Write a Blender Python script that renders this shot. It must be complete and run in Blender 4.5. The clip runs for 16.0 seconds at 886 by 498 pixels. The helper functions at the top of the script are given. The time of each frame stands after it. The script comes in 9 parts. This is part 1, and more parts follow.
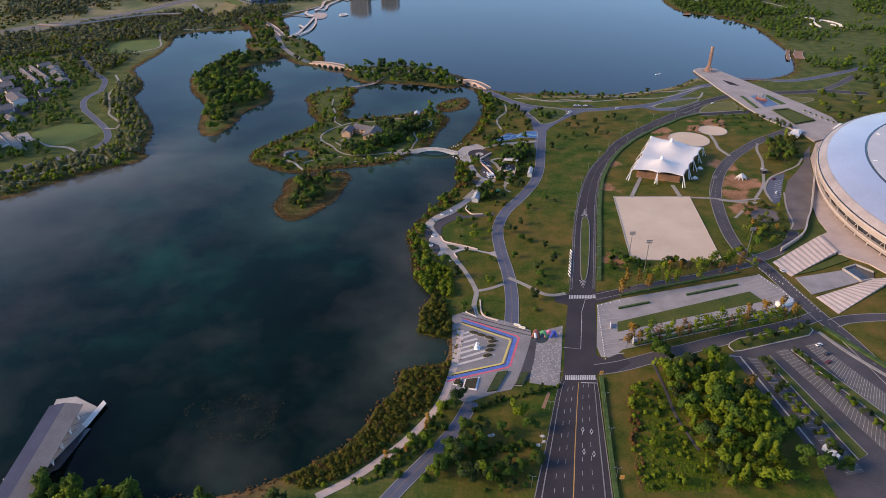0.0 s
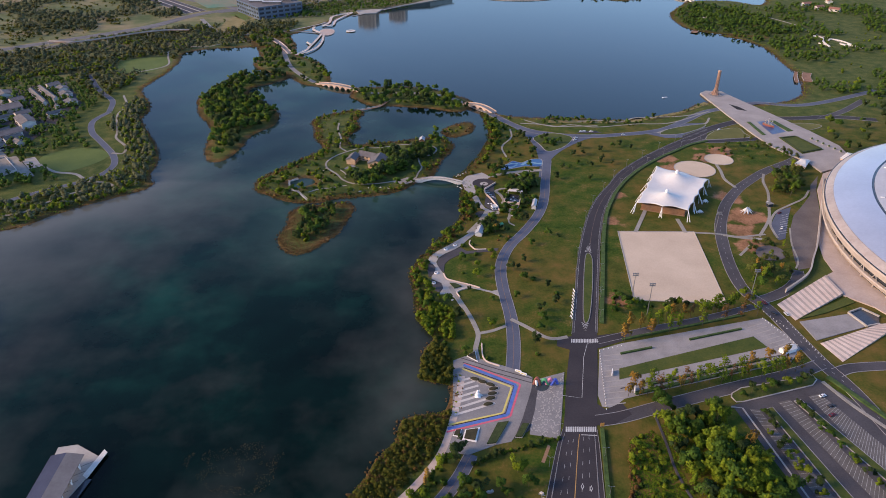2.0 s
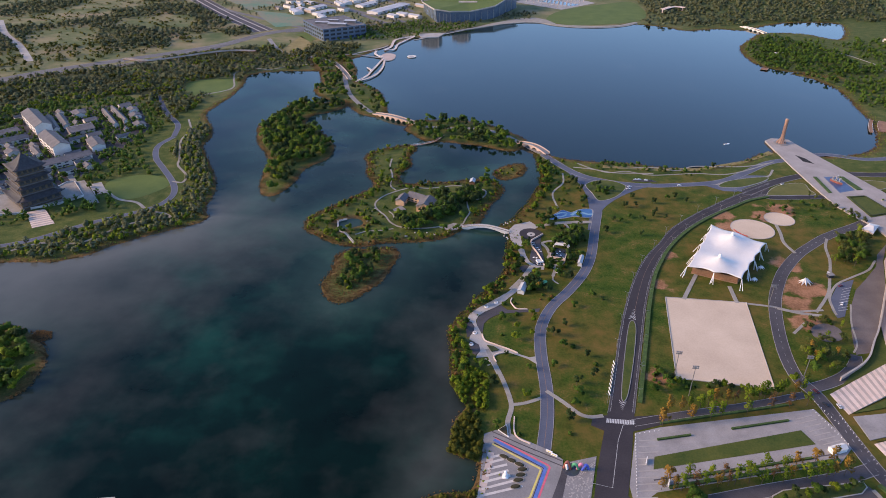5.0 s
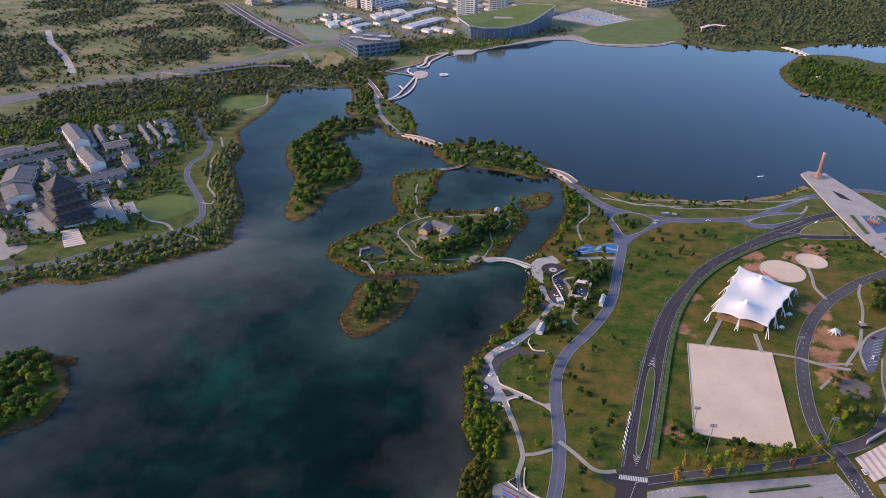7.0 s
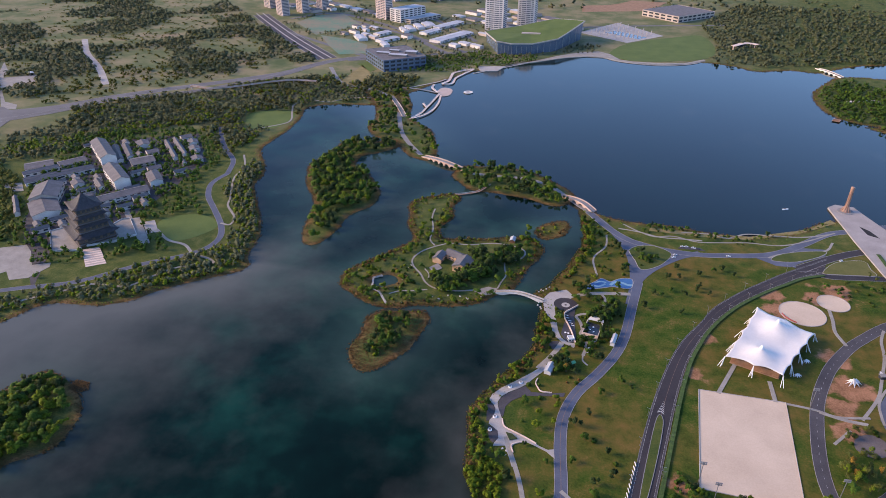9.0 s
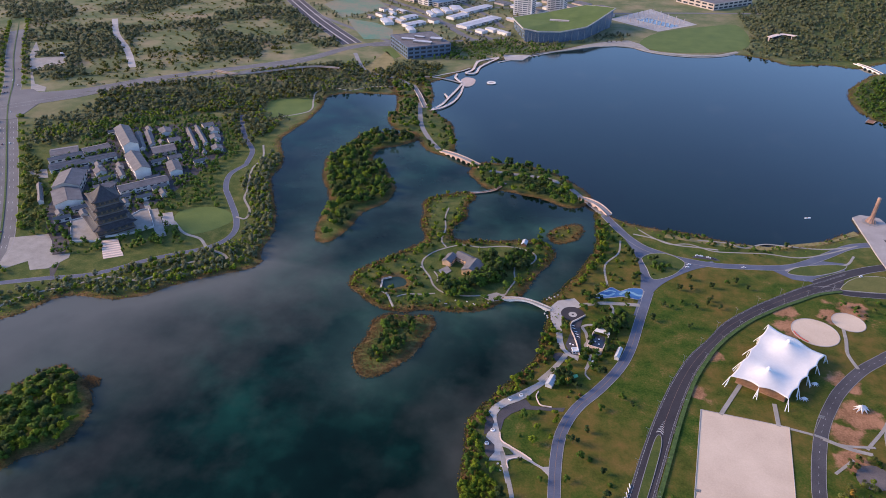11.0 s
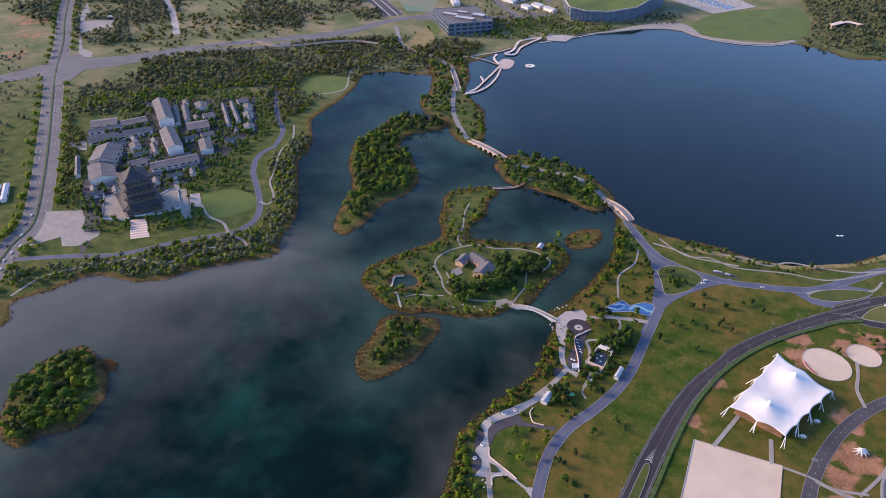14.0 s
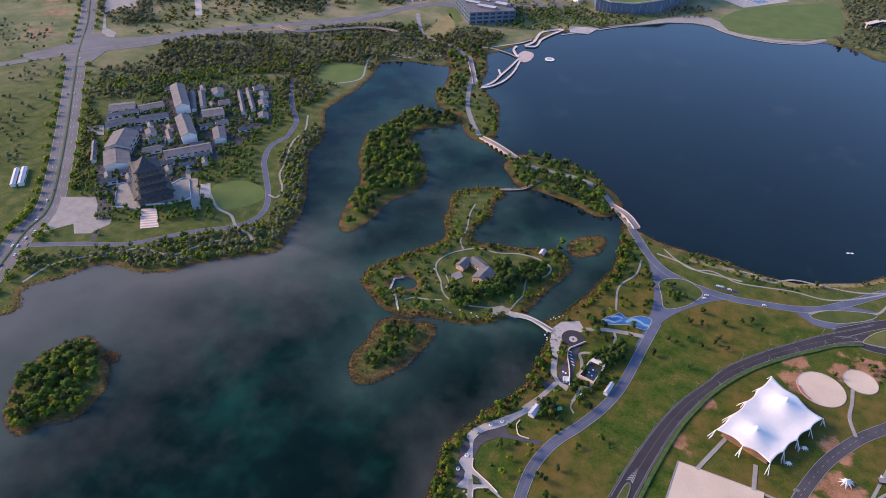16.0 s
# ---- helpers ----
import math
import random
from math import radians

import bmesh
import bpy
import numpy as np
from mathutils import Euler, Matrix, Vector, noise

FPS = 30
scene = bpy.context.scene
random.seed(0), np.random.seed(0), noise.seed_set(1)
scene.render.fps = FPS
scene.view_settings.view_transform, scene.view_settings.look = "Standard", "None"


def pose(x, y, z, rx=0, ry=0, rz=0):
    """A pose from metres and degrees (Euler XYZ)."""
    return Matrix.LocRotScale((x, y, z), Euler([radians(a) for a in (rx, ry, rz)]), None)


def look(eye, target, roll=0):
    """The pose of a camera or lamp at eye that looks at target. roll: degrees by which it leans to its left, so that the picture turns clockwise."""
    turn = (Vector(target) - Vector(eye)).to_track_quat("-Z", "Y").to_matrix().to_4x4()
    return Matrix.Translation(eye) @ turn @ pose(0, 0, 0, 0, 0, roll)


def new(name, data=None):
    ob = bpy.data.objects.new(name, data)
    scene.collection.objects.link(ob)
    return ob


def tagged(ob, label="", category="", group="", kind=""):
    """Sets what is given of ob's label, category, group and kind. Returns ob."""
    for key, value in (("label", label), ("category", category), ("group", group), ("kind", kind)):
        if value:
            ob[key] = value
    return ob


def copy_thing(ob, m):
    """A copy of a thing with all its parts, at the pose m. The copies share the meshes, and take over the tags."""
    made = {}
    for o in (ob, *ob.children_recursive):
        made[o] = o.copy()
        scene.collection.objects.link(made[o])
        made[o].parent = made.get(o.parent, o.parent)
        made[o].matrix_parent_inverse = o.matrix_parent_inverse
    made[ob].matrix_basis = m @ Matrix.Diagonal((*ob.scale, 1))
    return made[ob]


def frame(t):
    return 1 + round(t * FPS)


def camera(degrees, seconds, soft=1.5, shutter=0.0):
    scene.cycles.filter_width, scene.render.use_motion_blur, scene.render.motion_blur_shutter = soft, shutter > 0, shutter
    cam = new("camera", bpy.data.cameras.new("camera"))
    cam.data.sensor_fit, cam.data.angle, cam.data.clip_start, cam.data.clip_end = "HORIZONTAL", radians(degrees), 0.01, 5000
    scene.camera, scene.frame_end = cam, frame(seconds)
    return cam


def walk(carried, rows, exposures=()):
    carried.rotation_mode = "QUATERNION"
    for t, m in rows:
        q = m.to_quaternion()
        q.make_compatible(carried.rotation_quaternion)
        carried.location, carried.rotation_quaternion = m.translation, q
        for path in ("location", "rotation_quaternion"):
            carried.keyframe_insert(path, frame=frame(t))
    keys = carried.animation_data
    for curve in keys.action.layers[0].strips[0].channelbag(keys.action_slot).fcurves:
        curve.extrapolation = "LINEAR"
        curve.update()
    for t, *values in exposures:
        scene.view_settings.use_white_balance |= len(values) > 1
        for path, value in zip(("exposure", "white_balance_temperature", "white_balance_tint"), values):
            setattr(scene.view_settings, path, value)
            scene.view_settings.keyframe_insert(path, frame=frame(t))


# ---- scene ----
cam = camera(67.97, 16.0, soft=0.9)
# seconds, x, y, z, heading to the left of +y, pitch, roll
ROWS = [
    (0, 0.00, 0.00, 262.00, 0.000, -30.918, -0.448),
    (0.5, 0.84, 3.47, 267.91, 0.025, -30.922, -0.468),
    (1, 1.66, 7.05, 273.88, 0.173, -30.855, -0.484),
    (1.5, 2.60, 10.76, 279.88, 0.501, -30.812, -0.458),
    (2, 3.66, 14.63, 285.92, 0.741, -30.744, -0.419),
    (2.5, 4.89, 18.58, 291.95, 1.025, -30.685, -0.393),
    (3, 6.27, 22.60, 297.94, 1.479, -30.610, -0.364),
    (3.5, 7.72, 26.63, 303.90, 2.477, -30.537, -0.290),
    (4, 9.21, 30.66, 309.85, 3.935, -30.462, -0.179),
    (6.5, 18.94, 52.11, 339.86, 8.628, -30.050, 0.098),
    (7, 21.48, 56.74, 345.90, 9.480, -29.992, 0.099),
    (7.5, 24.16, 61.34, 351.92, 10.212, -29.917, 0.127),
    (8, 26.99, 65.89, 357.89, 10.937, -29.843, 0.148),
    (8.5, 29.96, 70.38, 363.88, 11.634, -29.768, 0.179),
    (9, 33.07, 74.81, 369.91, 12.245, -29.751, 0.300),
    (11.5, 51.95, 98.67, 401.12, 15.758, -32.519, 0.691),
    (12, 56.15, 103.73, 407.90, 16.481, -33.120, 0.811),
    (12.5, 60.41, 108.87, 414.71, 17.272, -33.710, 0.916),
    (13, 64.72, 114.12, 421.54, 18.056, -34.308, 1.053),
    (13.5, 69.06, 119.50, 428.38, 18.915, -34.904, 1.235),
    (14, 73.43, 124.97, 435.21, 19.683, -35.486, 1.400),
    (14.5, 77.79, 130.54, 442.03, 20.357, -36.048, 1.537),
    (15, 82.13, 136.21, 448.84, 20.989, -36.572, 1.785),
    (15.5, 86.41, 141.97, 455.64, 21.609, -37.090, 2.011),
    (16, 90.68, 147.77, 462.44, 22.221, -37.658, 2.240),
]


def drone(x, y, z, yaw, pitch, roll):
    cy, sy, cp, sp = math.cos(radians(yaw)), math.sin(radians(yaw)), math.cos(radians(pitch)), math.sin(radians(pitch))
    return look((x, y, z), (x - sy * cp, y + cy * cp, z + sp), roll)


walk(cam, [(row[0], drone(*row[1:])) for row in ROWS], [(0.0, 1.10, 7600, 18), (4.0, 1.23, 7400, 19), (9.0, 1.34, 7000, 21), (16.0, 1.45, 6900, 23)])

# ---- light: low hazy morning sun and a pale sky
SUN_AZ, SUN_EL = radians(-98), radians(24)      # azimuth clockwise from +y
world = bpy.data.worlds.new("sky")
scene.world = world
world.use_nodes = True
wn, wl = world.node_tree.nodes, world.node_tree.links
sky = wn.new("ShaderNodeTexSky")
sky.sky_type, sky.sun_disc = "NISHITA", False
sky.sun_elevation, sky.sun_rotation = SUN_EL, SUN_AZ
sky.ozone_density = 6.0
sky.air_density, sky.dust_density, sky.altitude = 1.0, 0.2, 100
wl.new(sky.outputs[0], wn["Background"].inputs[0])
wn["Background"].inputs[1].default_value = 0.148
sun = new("sun", bpy.data.lights.new("sun", "SUN"))
sun.data.energy, sun.data.angle, sun.data.color = 2.5, radians(22.0), (1.0, 0.74, 0.46)
sun_at = Vector((math.sin(SUN_AZ) * math.cos(SUN_EL), math.cos(SUN_AZ) * math.cos(SUN_EL), math.sin(SUN_EL)))
sun.matrix_world = look(sun_at * 900, (0, 0, 0))


# ---- tools
def spline(pts, n=4, closed=False):
    """A smooth line through the points."""
    p = np.array(pts, float)
    k = len(p)
    out = []
    for i in range(k if closed else k - 1):
        if closed:
            a, b, c, d = p[i - 1], p[i], p[(i + 1) % k], p[(i + 2) % k]
        else:
            b, c = p[i], p[i + 1]
            a = p[i - 1] if i else 2 * b - c
            d = p[i + 2] if i + 2 < k else 2 * c - b
        for s in np.arange(n) / n:
            out.append(0.5 * (2 * b + (c - a) * s + (2 * a - 5 * b + 4 * c - d) * s**2 + (3 * b - a - 3 * c + d) * s**3))
    if not closed:
        out.append(p[-1])
    return np.array(out)


def inside(poly, xy):
    x, y = xy[:, 0], xy[:, 1]
    hit = np.zeros(len(xy), bool)
    for (x0, y0), (x1, y1) in zip(poly, np.roll(poly, -1, 0)):
        if y0 != y1:
            hit ^= ((y0 > y) != (y1 > y)) & (x < (x1 - x0) * (y - y0) / (y1 - y0) + x0)
    return hit


def away(line, xy, closed=False):
    """The distance of each place from a line."""
    ends = np.roll(line, -1, 0) if closed else line[1:]
    best = np.full(len(xy), 1e12)
    for a, b in zip(line, ends):
        d = b - a
        s = np.clip(((xy - a) @ d) / max(d @ d, 1e-9), 0, 1)
        off = xy - a - s[:, None] * d
        best = np.minimum(best, (off * off).sum(1))
    return np.sqrt(best)


def mesh_of(name, verts, faces, materials=(), smooth=False):
    me = bpy.data.meshes.new(name)
    me.from_pydata([tuple(map(float, v)) for v in verts], [], [tuple(map(int, f)) for f in faces])
    for m in materials if isinstance(materials, (list, tuple)) else [materials]:
        me.materials.append(m)
    if smooth:
        me.polygons.foreach_set("use_smooth", [True] * len(me.polygons))
    me.update()
    return me


def thing(name, label, category, group="", kind="", at=(0, 0, 0), turn=0.0):
    ob = new(name)
    ob.matrix_world = pose(*at, 0, 0, turn)
    ob.empty_display_size = 0.5
    return tagged(ob, label, category, group, kind)


def part(name, data, parent, label="", m=None):
    ob = new(name, data)
    ob.parent = parent
    if m is not None:
        ob.matrix_local = m
    return tagged(ob, label)


class Build:
    """Gathers verts and faces of one mesh."""

    def __init__(self):
        self.v, self.f, self.mi = [], [], []

    def add(self, verts, faces, mi=0):
        k = len(self.v)
        self.v += [tuple(p) for p in verts]
        self.f += [tuple(i + k for i in f) for f in faces]
        self.mi += [mi] * len(faces)
        return self

    def box(self, x0, y0, z0, x1, y1, z1, mi=0):
        v = [(x, y, z) for z in (z0, z1) for y in (y0, y1) for x in (x0, x1)]
        return self.add(v, [(0, 2, 3, 1), (4, 5, 7, 6), (0, 1, 5, 4), (2, 6, 7, 3), (0, 4, 6, 2), (1, 3, 7, 5)], mi)

    def prism(self, poly, z0, z1, mi=0):
        n = len(poly)
        area = sum(poly[i - 1][0] * poly[i][1] - poly[i][0] * poly[i - 1][1] for i in range(n))
        p = list(poly) if area > 0 else list(poly)[::-1]
        v = [(x, y, z0) for x, y in p] + [(x, y, z1) for x, y in p]
        return self.add(v, [tuple(range(n, 2 * n)), tuple(range(n - 1, -1, -1))] + [(i, (i + 1) % n, n + (i + 1) % n, n + i) for i in range(n)], mi)

    def tube(self, a, b, r0, r1=None, n=6, mi=0):
        a, b = Vector(a), Vector(b)
        r1 = r0 if r1 is None else r1
        q = (b - a).to_track_quat("Z", "Y")
        v = []
        for c, r in ((a, r0), (b, r1)):
            v += [c + q @ Vector((r * math.cos(2 * math.pi * i / n), r * math.sin(2 * math.pi * i / n), 0)) for i in range(n)]
        return self.add(v, [(i, (i + 1) % n, n + (i + 1) % n, n + i) for i in range(n)] + [tuple(range(n - 1, -1, -1)), tuple(range(n, 2 * n))], mi)

    def lathe(self, profile, n=32, mi=0, cx=0.0, cy=0.0):
        k = len(profile)
        v = [(cx + r * math.cos(2 * math.pi * i / n), cy + r * math.sin(2 * math.pi * i / n), z) for i in range(n) for r, z in profile]
        return self.add(v, [(i * k + j, (i + 1) % n * k + j, (i + 1) % n * k + j + 1, i * k + j + 1) for i in range(n) for j in range(k - 1)], mi)

    def mesh(self, name, materials, smooth=False):
        me = mesh_of(name, self.v, self.f, materials, smooth)
        me.polygons.foreach_set("material_index", self.mi)
        return me


def ribbon(name, line, width, z, mat, label, category, thick=0.35, n=4, kind="structure", smooth=True):
    """A strip along a line; width is one number or one for each given point."""
    w = np.full(len(line), float(width)) if np.isscalar(width) else np.array(width, float)
    c = spline(line, n) if smooth else np.array(line, float)
    ww = np.interp(np.linspace(0, len(line) - 1, len(c)), range(len(line)), w) / 2
    t = np.gradient(c, axis=0)
    t /= np.linalg.norm(t, axis=1)[:, None] + 1e-9
    side = np.c_[-t[:, 1], t[:, 0]] * ww[:, None]
    return strip(name, c + side, c - side, z, mat, label, category, thick, kind)


def strip(name, left, right, z, mat, label, category, thick=0.35, kind="structure"):
    k = len(left)
    v = [(*p, h) for h in (z, z - thick) for s in (left, right) for p in s]
    f = []
    for i in range(k - 1):
        f += [(i, k + i, k + i + 1, i + 1), (2 * k + i, i, i + 1, 2 * k + i + 1), (k + i, 3 * k + i, 3 * k + i + 1, k + i + 1)]
    f += [(0, 2 * k, 3 * k, k), (k - 1, 2 * k - 1, 4 * k - 1, 3 * k - 1)]
    return tagged(new(name, mesh_of(name, v, f, mat)), label, category, kind=kind)


def slab(name, poly, z, mat, label, category, thick=0.4, kind="structure"):
    return tagged(new(name, Build().prism([tuple(p) for p in poly], z - thick, z).mesh(name, [mat])), label, category, kind=kind)


KEEP_OFF = []       # (line, half width) where nothing grows
KEEP_POLY = []


def free_of(xy, margin=0.0):
    ok = np.ones(len(xy), bool)
    for line, half in KEEP_OFF:
        ok &= away(line, xy) > half + margin
    for poly in KEEP_POLY:
        ok &= ~inside(poly, xy)
    return ok


# ---- materials
def material(name, rough=0.7, metal=0.0, spec=0.5):
    m = bpy.data.materials.new(name)
    m.use_nodes = True
    b = m.node_tree.nodes["Principled BSDF"]
    b.inputs["Roughness"].default_value, b.inputs["Metallic"].default_value = rough, metal
    b.inputs["Specular IOR Level"].default_value = spec
    return m, m.node_tree.nodes, m.node_tree.links, b


def noise_at(nodes, links, scale, detail=4.0, rough=0.6, coords="Object"):
    tc = nodes.new("ShaderNodeTexCoord")
    n = nodes.new("ShaderNodeTexNoise")
    n.inputs["Scale"].default_value, n.inputs["Detail"].default_value, n.inputs["Roughness"].default_value = scale, detail, rough
    links.new(tc.outputs[coords], n.inputs["Vector"])
    return n


def ramp(nodes, links, fac, stops):
    r = nodes.new("ShaderNodeValToRGB")
    e = r.color_ramp.elements
    while len(e) < len(stops):
        e.new(0.5)
    for el, (p, c) in zip(e, stops):
        el.position, el.color = p, (*c, 1)
    links.new(fac, r.inputs[0])
    return r


def mix(nodes, links, fac, a, b, how="MIX"):
    m = nodes.new("ShaderNodeMix")
    m.data_type, m.blend_type = "RGBA", how
    for sock, val in ((m.inputs["Factor"], fac), (m.inputs["A"], a), (m.inputs["B"], b)):
        if isinstance(val, (int, float)):
            sock.default_value = val
        elif isinstance(val, tuple):
            sock.default_value = (*val, 1)
        else:
            links.new(val, sock)
    return m.outputs["Result"]


def maths(nodes, links, how, a, b=0.0, c=0.0):
    m = nodes.new("ShaderNodeMath")
    m.operation = how
    for sock, val in zip(m.inputs, (a, b, c)):
        if isinstance(val, (int, float)):
            sock.default_value = val
        else:
            links.new(val, sock)
    return m.outputs[0]


def bumped(nodes, links, bsdf, height, strength=0.3, distance=0.1):
    b = nodes.new("ShaderNodeBump")
    b.inputs["Strength"].default_value, b.inputs["Distance"].default_value = strength, distance
    links.new(height, b.inputs["Height"])
    links.new(b.outputs[0], bsdf.inputs["Normal"])


def mottled(name, dark, light, scale=0.1, fine=1.5, rough=0.85, metal=0.0, bump=0.0, vary=0.0, spec=0.3):
    """A surface with broad patches and fine grain between two colours."""
    m, n, l, b = material(name, rough, metal, spec)
    broad, grain = noise_at(n, l, scale, 5), noise_at(n, l, fine, 3)
    f = maths(n, l, "ADD", maths(n, l, "MULTIPLY", broad.outputs[0], 0.65), maths(n, l, "MULTIPLY", grain.outputs[0], 0.35))
    if vary:
        info = n.new("ShaderNodeObjectInfo")
        f = maths(n, l, "ADD", f, maths(n, l, "MULTIPLY_ADD", info.outputs["Random"], vary, -vary / 2))
    col = ramp(n, l, f, [(0.34, dark), (0.66, light)])
    l.new(col.outputs[0], b.inputs["Base Color"])
    if bump:
        bumped(n, l, b, grain.outputs[0], bump, 0.05)
    return m


def leafy(name, dark, light):
    m, n, l, b = material(name, 0.75, 0, 0.15)
    geo, info = n.new("ShaderNodeNewGeometry"), n.new("ShaderNodeObjectInfo")
    f = maths(n, l, "ADD", maths(n, l, "MULTIPLY", geo.outputs["Random Per Island"], 0.6), maths(n, l, "MULTIPLY", info.outputs["Random"], 0.4))
    col = ramp(n, l, f, [(0.1, dark), (0.9, light)])
    l.new(col.outputs[0], b.inputs["Base Color"])
    tr = n.new("ShaderNodeBsdfTranslucent")
    l.new(col.outputs[0], tr.inputs[0])
    mx = n.new("ShaderNodeMixShader")
    mx.inputs[0].default_value = 0.38
    l.new(b.outputs[0], mx.inputs[1])
    l.new(tr.outputs[0], mx.inputs[2])
    l.new(mx.outputs[0], n["Material Output"].inputs[0])
    return m


ASPHALT = mottled("dark_asphalt", (0.022, 0.019, 0.023), (0.048, 0.041, 0.045), 0.03, 1.0, 0.8)
BLUE_ROAD = mottled("blue_grey_asphalt", (0.060, 0.072, 0.105), (0.105, 0.118, 0.160), 0.04, 1.0, 0.8)
OLD_ROAD = mottled("grey_asphalt", (0.040, 0.037, 0.042), (0.080, 0.074, 0.080), 0.04, 1.0, 0.8)
FAR_ROAD = mottled("pale_road", (0.095, 0.092, 0.094), (0.155, 0.150, 0.150), 0.02, 0.6, 0.85)
CONCRETE = mottled("concrete_paving", (0.27, 0.25, 0.235), (0.40, 0.375, 0.35), 0.06, 1.2, 0.85)
GREY_PAVE = mottled("grey_paving", (0.16, 0.155, 0.155), (0.25, 0.24, 0.24), 0.08, 1.0, 0.85)
SAND = mottled("sand", (0.44, 0.345, 0.26), (0.56, 0.45, 0.345), 0.03, 0.8, 0.95)
WHITE = mottled("white_paint", (0.66, 0.66, 0.66), (0.82, 0.82, 0.82), 0.2, 2.0, 0.6)
LINE = mottled("road_paint", (0.34, 0.34, 0.34), (0.58, 0.58, 0.57), 0.5, 2.0, 0.7)
MEMBRANE = mottled("white_membrane", (0.55, 0.53, 0.51), (0.64, 0.62, 0.60), 0.05, 0.6, 0.45)
GRASS = mottled("lawn_grass", (0.024, 0.052, 0.007), (0.090, 0.098, 0.020), 0.05, 0.7, 0.95, bump=0.4)
HEDGE = mottled("hedge_leaves", (0.02, 0.045, 0.012), (0.07, 0.12, 0.03), 0.3, 2.0, 0.9, bump=0.6)
SILVER = mottled("silver_metal_roof", (0.50, 0.52, 0.58), (0.60, 0.62, 0.685), 0.02, 0.4, 0.38, 0.6)
FACADE = mottled("pale_stone_cladding", (0.33, 0.275, 0.245), (0.44, 0.375, 0.335), 0.05, 0.8, 0.8)
PODIUM = mottled("pinkish_granite", (0.36, 0.285, 0.25), (0.47, 0.385, 0.345), 0.06, 0.8, 0.85)
PINK_STONE = mottled("warm_pale_stone", (0.52, 0.40, 0.34), (0.70, 0.57, 0.49), 0.1, 1.0, 0.8)
GLASS_DARK = mottled("dark_window_glass", (0.02, 0.025, 0.035), (0.05, 0.06, 0.075), 0.1, 0.6, 0.12, 0, spec=0.6)
ROOF_GREY = mottled("grey_roof_tiles", (0.085, 0.08, 0.085), (0.16, 0.15, 0.152), 0.12, 1.4, 0.8)
ROOF_PALE = mottled("pale_sheet_roof", (0.30, 0.31, 0.335), (0.46, 0.47, 0.50), 0.08, 0.6, 0.6)
WALL = mottled("pale_render", (0.48, 0.46, 0.44), (0.66, 0.63, 0.6), 0.08, 0.8, 0.85)
WOOD = mottled("brown_timber", (0.16, 0.075, 0.04), (0.30, 0.16, 0.09), 0.2, 2.0, 0.7)
SOIL = mottled("reddish_soil", (0.20, 0.11, 0.065), (0.32, 0.20, 0.12), 0.08, 0.8, 0.95)
BARK = mottled("bark", (0.05, 0.035, 0.025), (0.13, 0.10, 0.075), 0.5, 4.0, 0.9)
LEAF_GREEN = leafy("green_leaves", (0.026, 0.068, 0.010), (0.098, 0.180, 0.026))
LEAF_LIME = leafy("yellow_green_leaves", (0.070, 0.130, 0.008), (0.225, 0.295, 0.026))
SCRUB = leafy("bright_scrub_leaves", (0.034, 0.088, 0.005), (0.150, 0.205, 0.014))
BROWN_HEDGE = mottled("brown_clipped_shrubs", (0.022, 0.022, 0.012), (0.060, 0.052, 0.028), 0.5, 2.5, 0.95, bump=0.6)
BED_HEDGE = mottled("dark_bed_leaves", (0.018, 0.030, 0.010), (0.050, 0.070, 0.022), 0.5, 2.5, 0.95, bump=0.6)
SQUARE = mottled("pale_grey_paving", (0.20, 0.19, 0.19), (0.31, 0.295, 0.29), 0.08, 1.0, 0.85)
# MATT_DARK holds the shade of the terrace opening in its colour
MATT_DARK = mottled("dark_shaded_stone", (0.018, 0.018, 0.02), (0.04, 0.04, 0.042), 0.2, 1.0, 0.95, spec=0.1)
TERRACE = mottled("warm_grey_granite", (0.24, 0.215, 0.205), (0.34, 0.31, 0.295), 0.05, 0.9, 0.85)
WEED = leafy("drowned_weeds", (0.026, 0.026, 0.014), (0.085, 0.075, 0.040))
YARD = mottled("worn_brown_asphalt", (0.085, 0.072, 0.072), (0.15, 0.13, 0.125), 0.05, 0.9, 0.85)
PALE_STONE = mottled("pale_paving_stone", (0.40, 0.37, 0.35), (0.54, 0.51, 0.48), 0.15, 1.4, 0.85)
LEAF_OLIVE = leafy("olive_leaves", (0.052, 0.080, 0.018), (0.150, 0.175, 0.045))
LEAF_GOLD = leafy("golden_leaves", (0.20, 0.11, 0.02), (0.42, 0.26, 0.05))
LEAF_DARK = leafy("dark_leaves", (0.020, 0.043, 0.014), (0.070, 0.112, 0.032))
LEAF_RUST = leafy("rusty_leaves", (0.13, 0.065, 0.025), (0.26, 0.15, 0.06))
# distant leaves greyed and lightened in the colour, standing in for haze
LEAF_FAR = leafy("haze_grey_green_leaves", (0.080, 0.102, 0.052), (0.18, 0.200, 0.108))
DRY_LAWN = mottled("dry_lawn", (0.075, 0.085, 0.020), (0.135, 0.125, 0.038), 0.05, 0.7, 0.95)
LAWN = mottled("mown_lawn", (0.058, 0.098, 0.022), (0.098, 0.138, 0.034), 0.03, 0.5, 0.95)
PATH = mottled("garden_path_paving", (0.20, 0.185, 0.165), (0.31, 0.29, 0.26), 0.1, 1.0, 0.85)
REED_OLIVE = leafy("olive_reeds", (0.045, 0.062, 0.008), (0.140, 0.142, 0.022))
REED = leafy("reeds", (0.070, 0.045, 0.018), (0.195, 0.112, 0.046))


